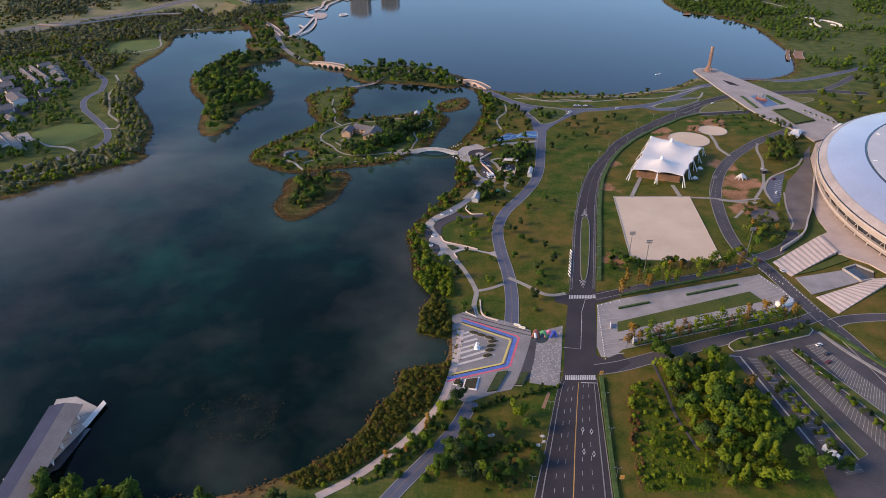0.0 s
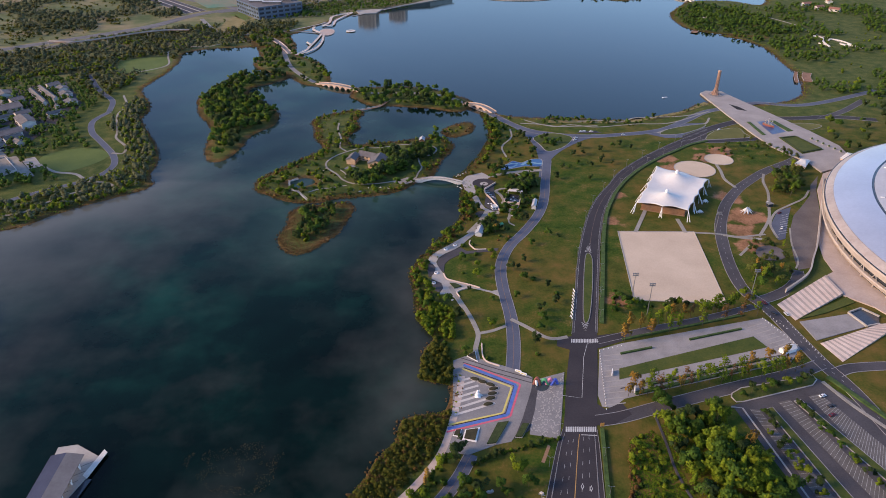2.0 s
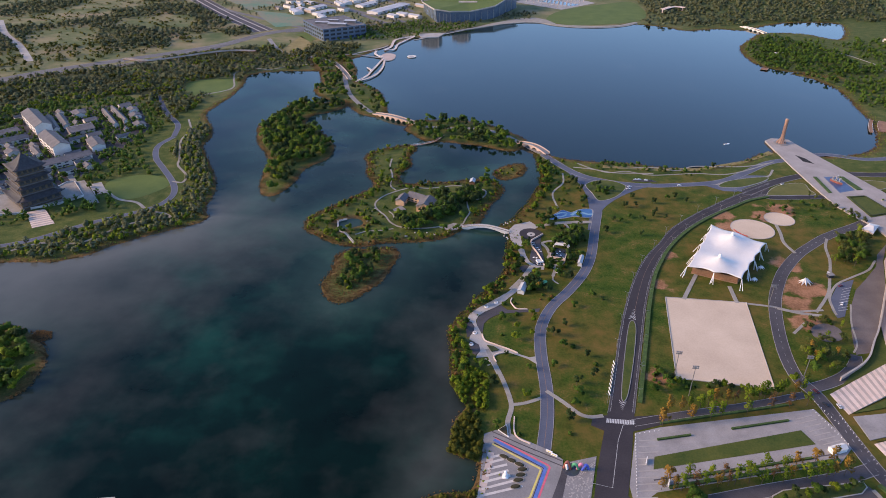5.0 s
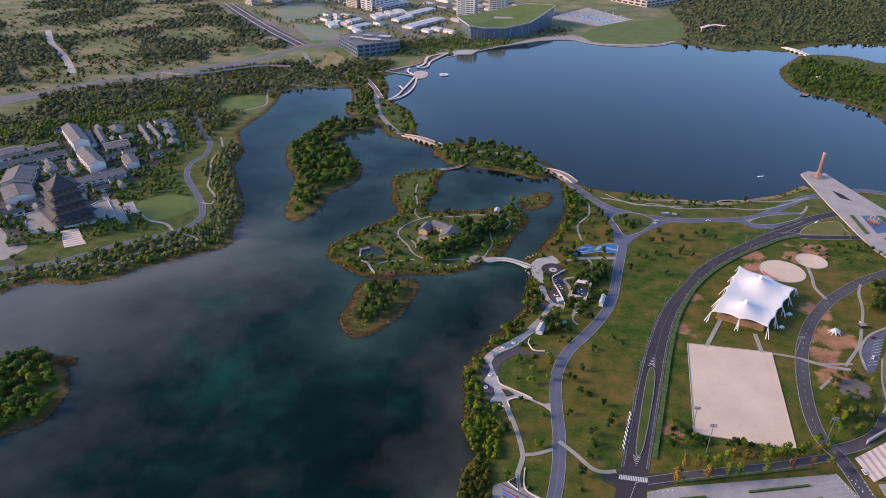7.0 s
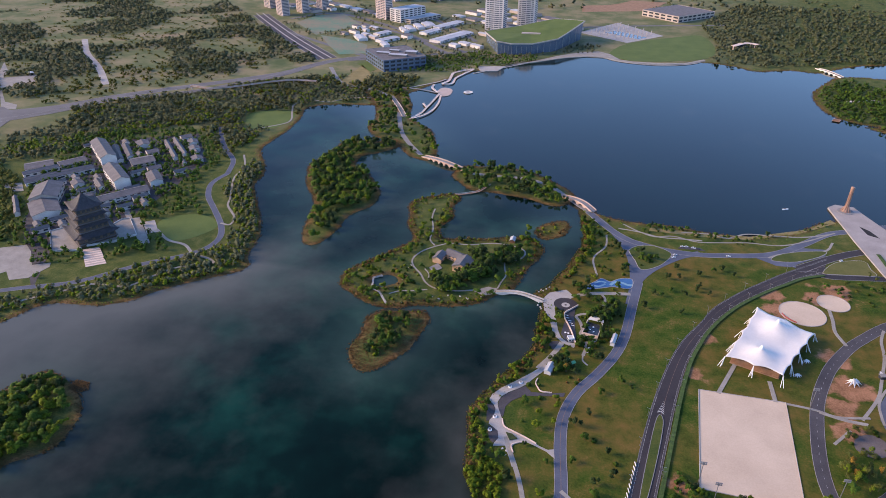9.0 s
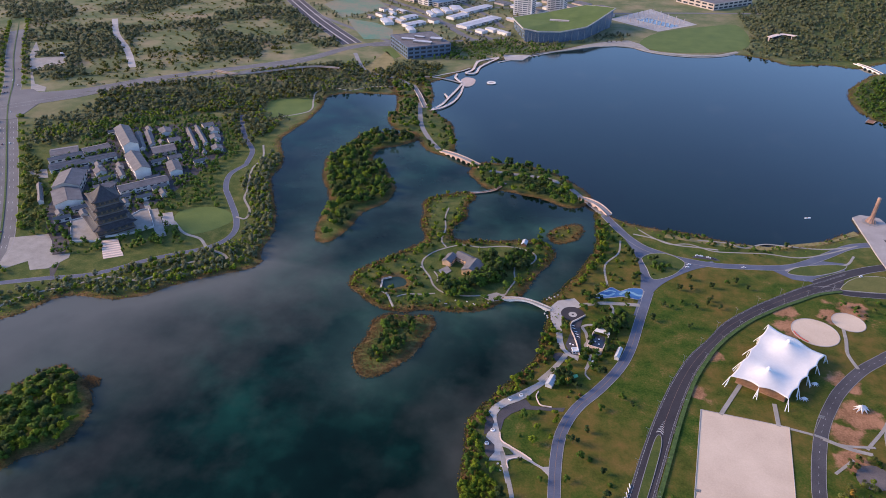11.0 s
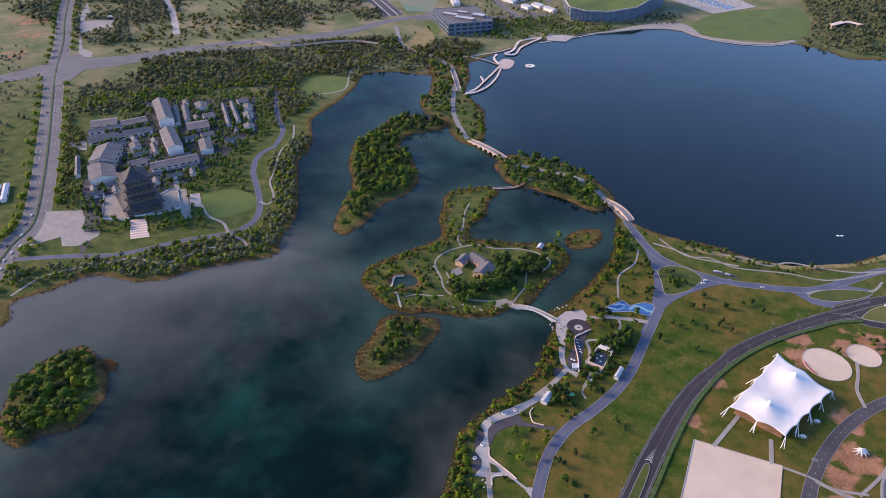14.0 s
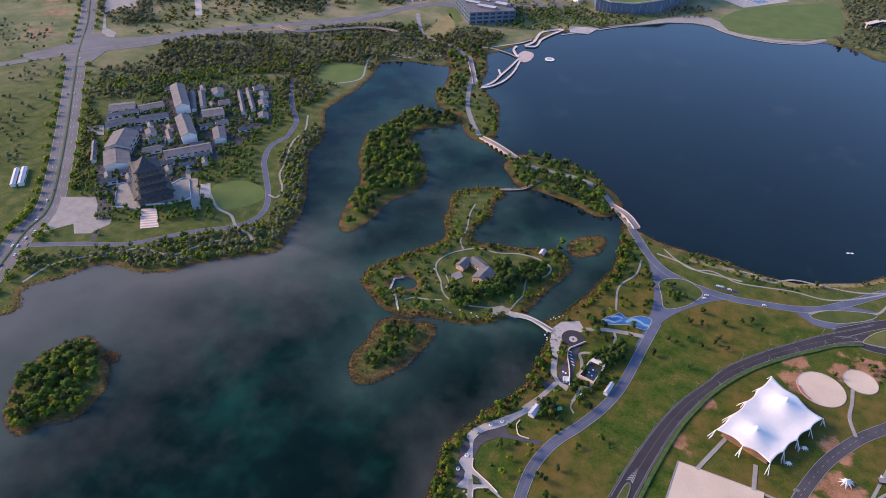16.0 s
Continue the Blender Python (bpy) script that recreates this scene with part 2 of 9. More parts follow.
# ---- ground and lake
def shore(pts, rough=1.6, n=5):
    c = spline(pts, n, True)
    d = np.array([noise.noise_vector(Vector((x * 0.06, y * 0.06, 3.0))) for x, y in c])[:, :2]
    return c + d * rough


LAKE = [(-144.8, 208.4), (-110, 208.6), (-87.6, 217.2), (-69.9, 226.4), (-58.5, 234.6), (-50.4, 241.4), (-42.8, 252.8), (-39.8, 263.2), (-34.2, 272.4), (-28.6, 283), (-26, 294.8), (-19.5, 300.6), (-8, 302.6), (1.5, 307.6), (3.4, 327), (-12.7, 332.9), (-14, 360.4), (-7.7, 377), (-19, 398.7), (-25.5, 438.7), (-28.2, 461), (-25.3, 468.1), (-17.7, 487.6), (-9.8, 507.9), (5.4, 532.4), (13.7, 559.7), (13.6, 577.4), (15.2, 599.9), (16, 624), (7, 638), (14, 650), (24, 669), (35, 699), (49, 747), (51, 782), (47, 817), (45, 845), (78, 832), (107, 825), (158, 824), (228, 815), (292, 837), (338, 876), (366, 880), (417, 873), (484, 904), (524, 992), (537, 1078), (547, 1171), (533, 1234), (506, 1274)]
LAKE += [(580, 1246), (530, 1275), (482, 1300), (459, 1354), (464, 1450), (500, 1528), (556, 1606), (642, 1611), (701, 1563), (763, 1727), (659, 1732), (578, 1684), (522, 1631), (468, 1643), (393, 1616), (352, 1650), (283, 1670), (206, 1631), (132, 1634), (76, 1669), (-21, 1657), (-93, 1585), (-171, 1506), (-214, 1466), (-240, 1414), (-269, 1355), (-295, 1296), (-313, 1265), (-284, 1183), (-312, 1200), (-406, 1189), (-455, 1160), (-446, 1113), (-440, 1050), (-444, 984), (-443, 946), (-402, 876), (-391, 818), (-344, 741), (-322, 693), (-313, 648)]
LAKE += [(-303, 626), (-312, 607), (-337.1, 588.9), (-367.6, 559.7), (-386.9, 537.4), (-412.5, 523), (-460.3, 514.9), (-483.5, 476.3), (-501.2, 449.7), (-486.5, 411.8)]
LAKE += [(-640, 330), (-620, 150), (-420, 120), (-230, 165), (-190, 200)]
LAKE = shore(LAKE, 2.0)
ISLES = [shore(p) for p in (
    [(-136, 918), (-129, 950), (-102, 957), (-70, 962), (-26, 949), (12, 918), (34, 889), (30, 861), (9, 848), (-19, 860), (-43, 866), (-75, 872), (-103, 874), (-125, 898)],
    [(-382, 1281), (-342, 1208), (-316, 1124), (-317, 1085), (-288, 1041), (-253, 1025), (-213, 972), (-181, 963), (-177, 994), (-205, 1083), (-240, 1125), (-261, 1153), (-278, 1227), (-322, 1313)],
    [(-316, 1026), (-331, 1007), (-337, 960), (-346, 905), (-324, 841), (-292, 791), (-285, 756), (-275, 712), (-262, 685), (-247, 689), (-238, 723), (-237, 765), (-217, 798), (-221, 842), (-254, 895), (-281, 918), (-285, 955), (-263, 975), (-242, 1007), (-252, 1030), (-287, 1018)],
    [(-171, 813), (-157, 835), (-125, 855), (-109, 844), (-115, 818), (-108, 787), (-117, 763), (-111, 734), (-82, 737), (-38, 751), (-13, 757), (6, 738), (5, 716), (-4, 690), (-14, 651), (-19, 638), (-31, 629), (-48, 608), (-74.2, 598), (-103.6, 594), (-124.3, 584.2), (-150.8, 585.5), (-174.3, 598.5), (-194, 615), (-194, 641), (-178, 666), (-153, 702), (-143, 725), (-158, 756), (-164, 787)],
    [(-146.1, 506), (-132.5, 489.6), (-118.3, 490.3), (-104.7, 508.6), (-95.8, 525.8), (-90.6, 552.4), (-88, 570.4), (-96, 584.1), (-113, 580.5), (-139.1, 575.3), (-146.9, 559.9), (-145.1, 539.1), (-147.6, 521.3)],
    [(-6, 779), (4, 796), (25, 809), (33, 795), (27, 771), (8, 756), (-3, 765)],
    [(-380.7, 331.6), (-364.2, 322), (-347.6, 321.6), (-341.6, 335.7), (-324, 351.5), (-321.9, 373.8), (-330.7, 395.1), (-347.1, 411.4), (-382.3, 428.5), (-397.8, 419.5), (-406.6, 395.1), (-404.6, 369.2), (-393.5, 345.8)])]
POND = shore([(-163.5, 627), (-159, 635.5), (-148.6, 641), (-139.5, 638.4), (-136, 629), (-143.5, 622), (-153, 616)], 0.5)
WATER_Z = -0.6


def shore_gap(xy):
    """Metres from the waterline, positive on land."""
    land = ~inside(LAKE, xy)
    gap = away(LAKE, xy, True)
    for isle in ISLES:
        land |= inside(isle, xy)
        gap = np.minimum(gap, away(isle, xy, True))
    land &= ~inside(POND, xy)
    gap = np.minimum(gap, away(POND, xy, True))
    return np.where(land, gap, -gap)


def axis(lo, a, b, hi, fine, coarse, shore_to):
    out = [*np.arange(a, b, fine)]
    step, p = fine, b
    while p < hi:
        out.append(p)
        step = min(step * 1.12, 13.0 if p < shore_to else coarse)
        p += step
    step, p, low = fine, a, []
    while p > lo:
        step = min(step * 1.12, coarse)
        p -= step
        low.append(p)
    return np.array(low[::-1] + out)


gx, gy = axis(-4200, -560, 340, 4200, 3.6, 110, 720), axis(-900, 180, 960, 6500, 3.6, 110, 1740)
nx, ny = len(gx), len(gy)
XY = np.stack(np.meshgrid(gx, gy), -1).reshape(-1, 2)
GAP = shore_gap(XY)
far = np.clip((np.hypot(XY[:, 0], XY[:, 1] - 800) - 1500) / 2500, 0, 1)
roll_ = np.array([noise.noise(Vector((x * 0.0015, y * 0.0015, 1.0))) for x, y in XY])
Z = np.clip(WATER_Z + GAP / 6, -5.0, 0.0) + far * (roll_ + 0.4) * 60 * (GAP > 0)
quads = [(j * nx + i, j * nx + i + 1, (j + 1) * nx + i + 1, (j + 1) * nx + i) for j in range(ny - 1) for i in range(nx - 1)]
ground_mesh = mesh_of("ground", np.c_[XY, Z], quads, smooth=True)
zone = ground_mesh.attributes.new("zone", "FLOAT_COLOR", "POINT")
wet = np.clip(1 - np.maximum(GAP, 0) / 11, 0, 1)
lawn_near = np.clip((XY[:, 0] + 40) / 60, 0, 1) * np.clip((850 - XY[:, 1]) / 120, 0, 1)
# plain: where the ground colour carries the far haze
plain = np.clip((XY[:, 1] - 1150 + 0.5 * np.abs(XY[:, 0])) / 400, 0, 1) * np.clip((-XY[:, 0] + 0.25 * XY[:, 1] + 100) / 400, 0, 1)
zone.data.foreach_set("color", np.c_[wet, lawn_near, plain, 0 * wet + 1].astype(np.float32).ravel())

SOIL_SPOTS = ((275, 552, 20), (262, 528, 14), (276, 592, 14), (248, 662, 20), (285, 692, 15), (305, 708, 20), (262, 500, 14), (240, 690, 14), (165, 600, 12), (128, 420, 10), (150, 545, 9), (-1240, 1150, 60), (-1150, 1080, 50), (-1085, 990, 40))
bare_v = np.zeros(len(XY))
for sx_, sy_, sr_ in SOIL_SPOTS:
    # far soil kept faint, as haze would mute its orange
    bare_v = np.maximum(bare_v, (0.62 if sr_ > 30 else 1.0) * np.exp(-((XY[:, 0] - sx_) ** 2 + (XY[:, 1] - sy_) ** 2) / sr_**2))
soil_at = ground_mesh.attributes.new("bare", "FLOAT", "POINT")
soil_at.data.foreach_set("value", bare_v.astype(np.float32))

m, n, l, b = material("ground_cover", 0.95, 0, 0.1)
at = n.new("ShaderNodeAttribute")
at.attribute_name = "zone"
sep = n.new("ShaderNodeSeparateColor")
l.new(at.outputs["Color"], sep.inputs[0])
broad, mid, fine = noise_at(n, l, 0.012, 5), noise_at(n, l, 0.07, 5), noise_at(n, l, 0.6, 4)
f = maths(n, l, "ADD", maths(n, l, "MULTIPLY", mid.outputs[0], 0.6), maths(n, l, "MULTIPLY", fine.outputs[0], 0.4))
meadow = ramp(n, l, f, [(0.36, (0.030, 0.056, 0.014)), (0.5, (0.066, 0.088, 0.024)), (0.64, (0.13, 0.125, 0.042))]).outputs[0]
lush = ramp(n, l, f, [(0.36, (0.015, 0.040, 0.005)), (0.47, (0.036, 0.068, 0.009)), (0.57, (0.078, 0.082, 0.016)), (0.66, (0.170, 0.118, 0.044))]).outputs[0]
reed = ramp(n, l, f, [(0.38, (0.05, 0.045, 0.018)), (0.5, (0.12, 0.075, 0.03)), (0.62, (0.20, 0.115, 0.05))]).outputs[0]
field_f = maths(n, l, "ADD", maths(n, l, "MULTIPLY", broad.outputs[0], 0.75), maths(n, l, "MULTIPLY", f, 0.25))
# far meadow paled in the base colour to stand in for haze
haze_meadow = ramp(n, l, field_f, [(0.36, (0.075, 0.105, 0.045)), (0.47, (0.125, 0.140, 0.066)), (0.55, (0.190, 0.175, 0.095)), (0.66, (0.250, 0.200, 0.125))]).outputs[0]
col = mix(n, l, sep.outputs[1], mix(n, l, sep.outputs[2], meadow, haze_meadow), lush)
edge = maths(n, l, "MULTIPLY", sep.outputs[0], maths(n, l, "MULTIPLY_ADD", mid.outputs[0], 2.4, -0.1))
edge_n = n.new("ShaderNodeClamp")
l.new(edge, edge_n.inputs[0])
col = mix(n, l, edge_n.outputs[0], col, reed)
bare = ramp(n, l, broad.outputs[0], [(0.42, (0, 0, 0)), (0.60, (1, 1, 1))]).outputs[0]
col = mix(n, l, maths(n, l, "MULTIPLY", maths(n, l, "MULTIPLY", bare, sep.outputs[1]), maths(n, l, "MULTIPLY_ADD", mid.outputs[0], 1.8, -0.35)), col, (0.145, 0.090, 0.026))
sa_ = n.new("ShaderNodeAttribute")
sa_.attribute_name = "bare"
worn = ramp(n, l, maths(n, l, "ADD", sa_.outputs["Fac"], maths(n, l, "MULTIPLY_ADD", mid.outputs[0], 1.6, -0.8)), [(0.38, (0, 0, 0)), (0.62, (1, 1, 1))]).outputs[0]
col = mix(n, l, worn, col, ramp(n, l, f, [(0.4, (0.17, 0.088, 0.045)), (0.6, (0.34, 0.175, 0.10))]).outputs[0])
l.new(col, b.inputs["Base Color"])
bumped(n, l, b, fine.outputs[0], 0.6, 0.4)
ground_mesh.materials.append(m)
tagged(new("ground", ground_mesh), "grassy park land with reedy brown lake shores", "ground", kind="structure")

m, n, l, b = material("lake_water", 0.07, 0, 0.5)
b.inputs["IOR"].default_value = 1.33
deep, cloud = noise_at(n, l, 0.006, 4), noise_at(n, l, 0.02, 5)
f = maths(n, l, "ADD", maths(n, l, "MULTIPLY", deep.outputs[0], 0.7), maths(n, l, "MULTIPLY", cloud.outputs[0], 0.3))
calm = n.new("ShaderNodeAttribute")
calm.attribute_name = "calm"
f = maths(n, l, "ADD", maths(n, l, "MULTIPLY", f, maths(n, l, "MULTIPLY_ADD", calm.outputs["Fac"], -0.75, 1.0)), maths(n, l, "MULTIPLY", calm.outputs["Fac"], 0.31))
# sky reflection turned down by place over the near lake, keeping it dark
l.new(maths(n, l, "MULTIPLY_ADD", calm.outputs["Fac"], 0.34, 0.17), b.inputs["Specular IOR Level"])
deep_c = ramp(n, l, f, [(0.38, (0.0008, 0.0040, 0.0032)), (0.52, (0.0012, 0.0105, 0.0082)), (0.66, (0.0040, 0.036, 0.026))]).outputs[0]
shoal_c = ramp(n, l, f, [(0.36, (0.012, 0.024, 0.022)), (0.52, (0.020, 0.048, 0.040)), (0.66, (0.036, 0.085, 0.062))]).outputs[0]
dep = n.new("ShaderNodeAttribute")
dep.attribute_name = "depth"
near = maths(n, l, "POWER", maths(n, l, "SUBTRACT", 1.0, dep.outputs["Fac"]), 2.0)
silt_n = noise_at(n, l, 0.014, 6, 0.65)
silt = maths(n, l, "MULTIPLY", ramp(n, l, silt_n.outputs[0], [(0.50, (0, 0, 0)), (0.70, (1, 1, 1))]).outputs[0], maths(n, l, "MULTIPLY_ADD", maths(n, l, "POWER", maths(n, l, "SUBTRACT", 1.0, dep.outputs["Fac"]), 1.3), 0.6, 0.4))
silt = maths(n, l, "MULTIPLY", silt, maths(n, l, "SUBTRACT", 1.0, calm.outputs["Fac"]))
col = mix(n, l, maths(n, l, "MULTIPLY", silt, 0.22), mix(n, l, near, deep_c, shoal_c), (0.075, 0.095, 0.085))
# pale grey shore silt, plus haze over the western water put into the colour
silt_haze = n.new("ShaderNodeAttribute")
silt_haze.attribute_name = "silt_haze"
drift = noise_at(n, l, 0.011, 5, 0.55)
silt_haze_f = ramp(n, l, maths(n, l, "ADD", silt_haze.outputs["Fac"], maths(n, l, "MULTIPLY_ADD", drift.outputs[0], 0.95, -0.475)), [(0.10, (0, 0, 0)), (0.95, (1, 1, 1))]).outputs[0]
col = mix(n, l, maths(n, l, "MULTIPLY", silt_haze_f, 0.75), col, (0.120, 0.125, 0.112))
l.new(col, b.inputs["Base Color"])
rip = noise_at(n, l, 0.5, 3)
bumped(n, l, b, rip.outputs[0], 0.04, 0.1)
lx, ly = np.linspace(-900, 1100, 201), np.linspace(60, 1800, 175)
LXY = np.stack(np.meshgrid(lx, ly), -1).reshape(-1, 2)
lake_mesh = mesh_of("lake", np.c_[LXY, np.full(len(LXY), WATER_Z)], [(j * 201 + i, j * 201 + i + 1, (j + 1) * 201 + i + 1, (j + 1) * 201 + i) for j in range(174) for i in range(200)], m)
def bank_depth(xy):
    """0 over the pale shelf round the islands, 1 over the dark lake floor."""
    gap = np.full(len(xy), 1e4)
    for isle in ISLES[1:]:
        gap = np.minimum(gap, np.where(inside(isle, xy), 0, away(isle, xy, True)))
    return np.clip(gap / 80 + np.clip((470 - xy[:, 1]) / 300, 0, 0.6), 0, 1)


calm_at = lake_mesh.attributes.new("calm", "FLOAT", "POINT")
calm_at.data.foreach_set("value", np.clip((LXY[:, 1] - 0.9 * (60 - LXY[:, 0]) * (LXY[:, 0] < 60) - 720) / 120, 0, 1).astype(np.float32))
bed = lake_mesh.attributes.new("depth", "FLOAT", "POINT")
bed.data.foreach_set("value", bank_depth(LXY).astype(np.float32))
west_side = np.array([(-303, 626), (-312, 607), (-337, 589), (-368, 560), (-387, 537), (-413, 523), (-460, 515), (-484, 476), (-501, 450), (-487, 412), (-640, 330)], float)
east_side = np.array([(-37, 292), (-16, 333), (-14, 360), (-19, 398), (-26, 439), (-28, 461), (-10, 508), (5, 532)], float)
# last term: haze over the west water as a pale tint, no silt there
silt_haze_v = np.maximum(0.85 * np.exp(-away(west_side, LXY) / 55), 0.40 * np.exp(-away(east_side, LXY) / 40)) + 0.42 * np.clip((-150 - LXY[:, 0]) / 260, 0, 1) * (LXY[:, 1] < 640)
silt_haze_v = np.maximum(silt_haze_v, 0.16 * np.exp(-((LXY[:, 0] + 110) ** 2 + (LXY[:, 1] - 225) ** 2) / 34**2))
silt_haze_at = lake_mesh.attributes.new("silt_haze", "FLOAT", "POINT")
silt_haze_at.data.foreach_set("value", silt_haze_v.astype(np.float32))
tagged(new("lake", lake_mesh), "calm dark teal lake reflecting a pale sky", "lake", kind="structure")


# ---- roads and paving
def edges(line, width, n=4):
    w = np.full(len(line), float(width)) if np.isscalar(width) else np.array(width, float)
    c = spline(line, n)
    ww = np.interp(np.linspace(0, len(line) - 1, len(c)), range(len(line)), w) / 2
    t = np.gradient(c, axis=0)
    t /= np.linalg.norm(t, axis=1)[:, None] + 1e-9
    side = np.c_[-t[:, 1], t[:, 0]] * ww[:, None]
    return c + side, c - side


def under(ob, parent):
    """Makes ob a part of parent."""
    ob.parent = parent
    for key in ("category", "kind"):
        if key in ob:
            del ob[key]
    return ob


def road(name, line, width, mat, label, z=0.12, n=4, kerb=0.0, centre=None):
    KEEP_OFF.append((spline(line, n), np.max(width) / 2))
    ob = ribbon(name, line, width, z, mat, label, "road", n=n)
    left, right = edges(line, width, n)
    if kerb:
        for a in (left, right):
            under(ribbon("kerb", a, kerb * 0.8, z + 0.10, SQUARE, "pale concrete kerb", "kerb", n=1, smooth=False), ob)
    if centre:
        under(ribbon("centre_line", (left + right) / 2, 0.3, z + 0.02, centre, "faded centre line", "marking", 0.01, n=1, smooth=False), ob)
    return ob


def dashes(parent, left, right, u, start, stop, gap=9.0, long=4.0, wide=0.25, z=0.17, mat=None, name="lane_mark"):
    """Short painted marks along a road, at the fraction u of its width."""
    c = left * (1 - u) + right * u
    d = np.r_[0, np.cumsum(np.linalg.norm(np.diff(c, axis=0), axis=1))]
    s = start
    shared = Build().box(-wide / 2, -long / 2, 0, wide / 2, long / 2, 0.012).mesh(name, [mat or LINE])
    while s < min(stop, d[-1] - 1):
        p = np.array([np.interp(s, d, c[:, k]) for k in (0, 1)])
        q = np.array([np.interp(s + 1, d, c[:, k]) for k in (0, 1)]) - p
        part(name, shared, parent, "", pose(p[0], p[1], z, 0, 0, math.degrees(math.atan2(q[1], q[0])) - 90))
        s += gap


YELLOW_LINE = mottled("yellow_road_paint", (0.36, 0.20, 0.06), (0.50, 0.30, 0.10), 0.5, 2.0, 0.7)
ORANGE_LINE = mottled("faded_orange_paint", (0.17, 0.11, 0.09), (0.24, 0.15, 0.11), 0.5, 2.0, 0.7)

AVE_L = spline([(12, 100), (42.8, 206.6), (51.5, 234.8), (63.5, 275.6), (70.3, 294.5), (77.4, 331.7), (87.5, 375.7), (89.5, 384), (97, 420), (106.5, 467), (117.5, 512), (131, 556), (146, 592), (165, 624), (181, 653), (211, 688), (234.5, 711), (261, 735.5), (291.5, 760), (316, 780)], 5)
AVE_R = spline([(66, 100), (79.2, 206.3), (83.4, 242), (87.4, 275.4), (89.6, 294.2), (97.2, 331.5), (105.6, 377), (107.2, 385), (115.5, 424), (125, 469), (134.5, 513), (146.5, 558), (159.5, 591), (171.5, 615), (187.5, 641), (209, 668), (236, 695), (258, 714), (281, 733), (305, 746)], 5)
avenue = strip("avenue", AVE_L, AVE_R, 0.15, ASPHALT, "broad dark asphalt avenue with painted lanes", "road")
KEEP_OFF.append(((AVE_L + AVE_R) / 2, 16.0))


def along(u0, u1, a, b, name, mat, label, z, thick=0.3):
    """A strip of the avenue between two fractions of its width, from step a to step b."""
    return under(strip(name, (AVE_L * (1 - u0) + AVE_R * u0)[a:b], (AVE_L * (1 - u1) + AVE_R * u1)[a:b], z, mat, label, "strip", thick), avenue)


LAST = len(AVE_L)
for u0, u1 in ((-0.014, 0.0), (1.0, 1.014)):
    along(u0, u1, 0, 20, "kerb", GREY_PAVE, "grey concrete kerb", 0.27)
    along(u0, u1, 31, LAST, "kerb", GREY_PAVE, "grey concrete kerb", 0.27)
for u0, u1 in ((0.0, 0.075), (0.925, 1.0)):
    along(u0, u1, 33, LAST, "cycle_lane", OLD_ROAD, "pale grey cycle lane", 0.165, 0.01)
for u0, u1 in ((0.078, 0.085), (0.915, 0.922)):
    along(u0, u1, 0, 19, "edge_line", LINE, "worn white edge line", 0.17, 0.01)
    along(u0, u1, 33, LAST, "edge_line", LINE, "worn white edge line", 0.17, 0.01)
along(0.080, 0.094, 0, 19, "kerb", GREY_PAVE, "pale divider kerb", 0.28)
along(0.906, 0.920, 0, 19, "kerb", GREY_PAVE, "pale divider kerb", 0.28)
along(0.49, 0.505, 0, 19, "centre_line", YELLOW_LINE, "faded yellow centre line", 0.17, 0.01)
along(0.50, 0.512, 45, LAST, "centre_line", ORANGE_LINE, "faded orange centre line", 0.17, 0.01)
for u in (0.24, 0.36, 0.62, 0.76):
    dashes(avenue, AVE_L, AVE_R, u, 60, 190, 9.0, 3.0, 0.14)
for y0, x0, x1 in ((290, 70.5, 88.5), (371.5, 86.5, 105.0)):
    bar = Build().box(-0.35, -2.0, 0, 0.35, 2.0, 0.012).mesh("crossing_bar", [LINE])
    for i in range(17):
        part("crossing_bar", bar, avenue, "", pose(x0 + (x1 - x0) * (i + 0.5) / 17, y0, 0.172, 0, 0, -10))
stop_line = Build().box(-4.5, -0.25, 0, 4.5, 0.25, 0.012).mesh("stop_line", [LINE])
part("stop_line", stop_line, avenue, "", pose(83.5, 285.5, 0.172, 0, 0, -3))
diamond = Build().add([(0, -2.2, 0), (0.8, 0, 0), (0, 2.2, 0), (-0.8, 0, 0), (0, -1.5, 0), (0.5, 0, 0), (0, 1.5, 0), (-0.5, 0, 0)],
                      [(0, 1, 5, 4), (1, 2, 6, 5), (2, 3, 7, 6), (3, 0, 4, 7)]).mesh("diamond_mark", [LINE])
for x, y in ((73.4, 249.5), (77.8, 248.2), (71.2, 234.5), (76.0, 233.0)):
    part("diamond_mark", diamond, avenue, "", pose(x, y, 0.175, 0, 0, -12))
under(ribbon("turn_line", [(72.3, 318), (84.5, 315.7), (92.4, 354.6), (97.2, 368.5), (105.5, 371)], 0.25, 0.172, LINE, "white turning line", "line", 0.012, n=1, smooth=False), avenue)
MEDIAN = spline([(119.5, 487.5), (120.9, 477.5), (115.1, 445.2), (107.8, 412.1), (102.6, 394), (99.4, 394), (103.8, 422.6), (114.8, 477.6)], 4, True)
median = slab("median", MEDIAN, 0.5, GRASS, "grassed median with a concrete kerb", "median", 0.6)
under(ribbon("kerb", np.vstack([MEDIAN, MEDIAN[:1]]), 0.5, 0.56, GREY_PAVE, "grey kerb", "kerb", 0.5, n=1, smooth=False), median)
chev = Build().add([(-2.6, -1.6, 0), (0, 0.6, 0), (2.6, -1.6, 0), (2.6, -0.9, 0), (0, 1.3, 0), (-2.6, -0.9, 0)], [(0, 1, 4, 5), (1, 2, 3, 4)]).mesh("chevron", [LINE])
for k in range(7):
    part("chevron", chev, avenue, "", pose(119.9 + 0.56 * k, 491.0 + 2.1 * k, 0.175, 0, 0, -14) @ Matrix.Scale(1.05 - 0.125 * k, 4))
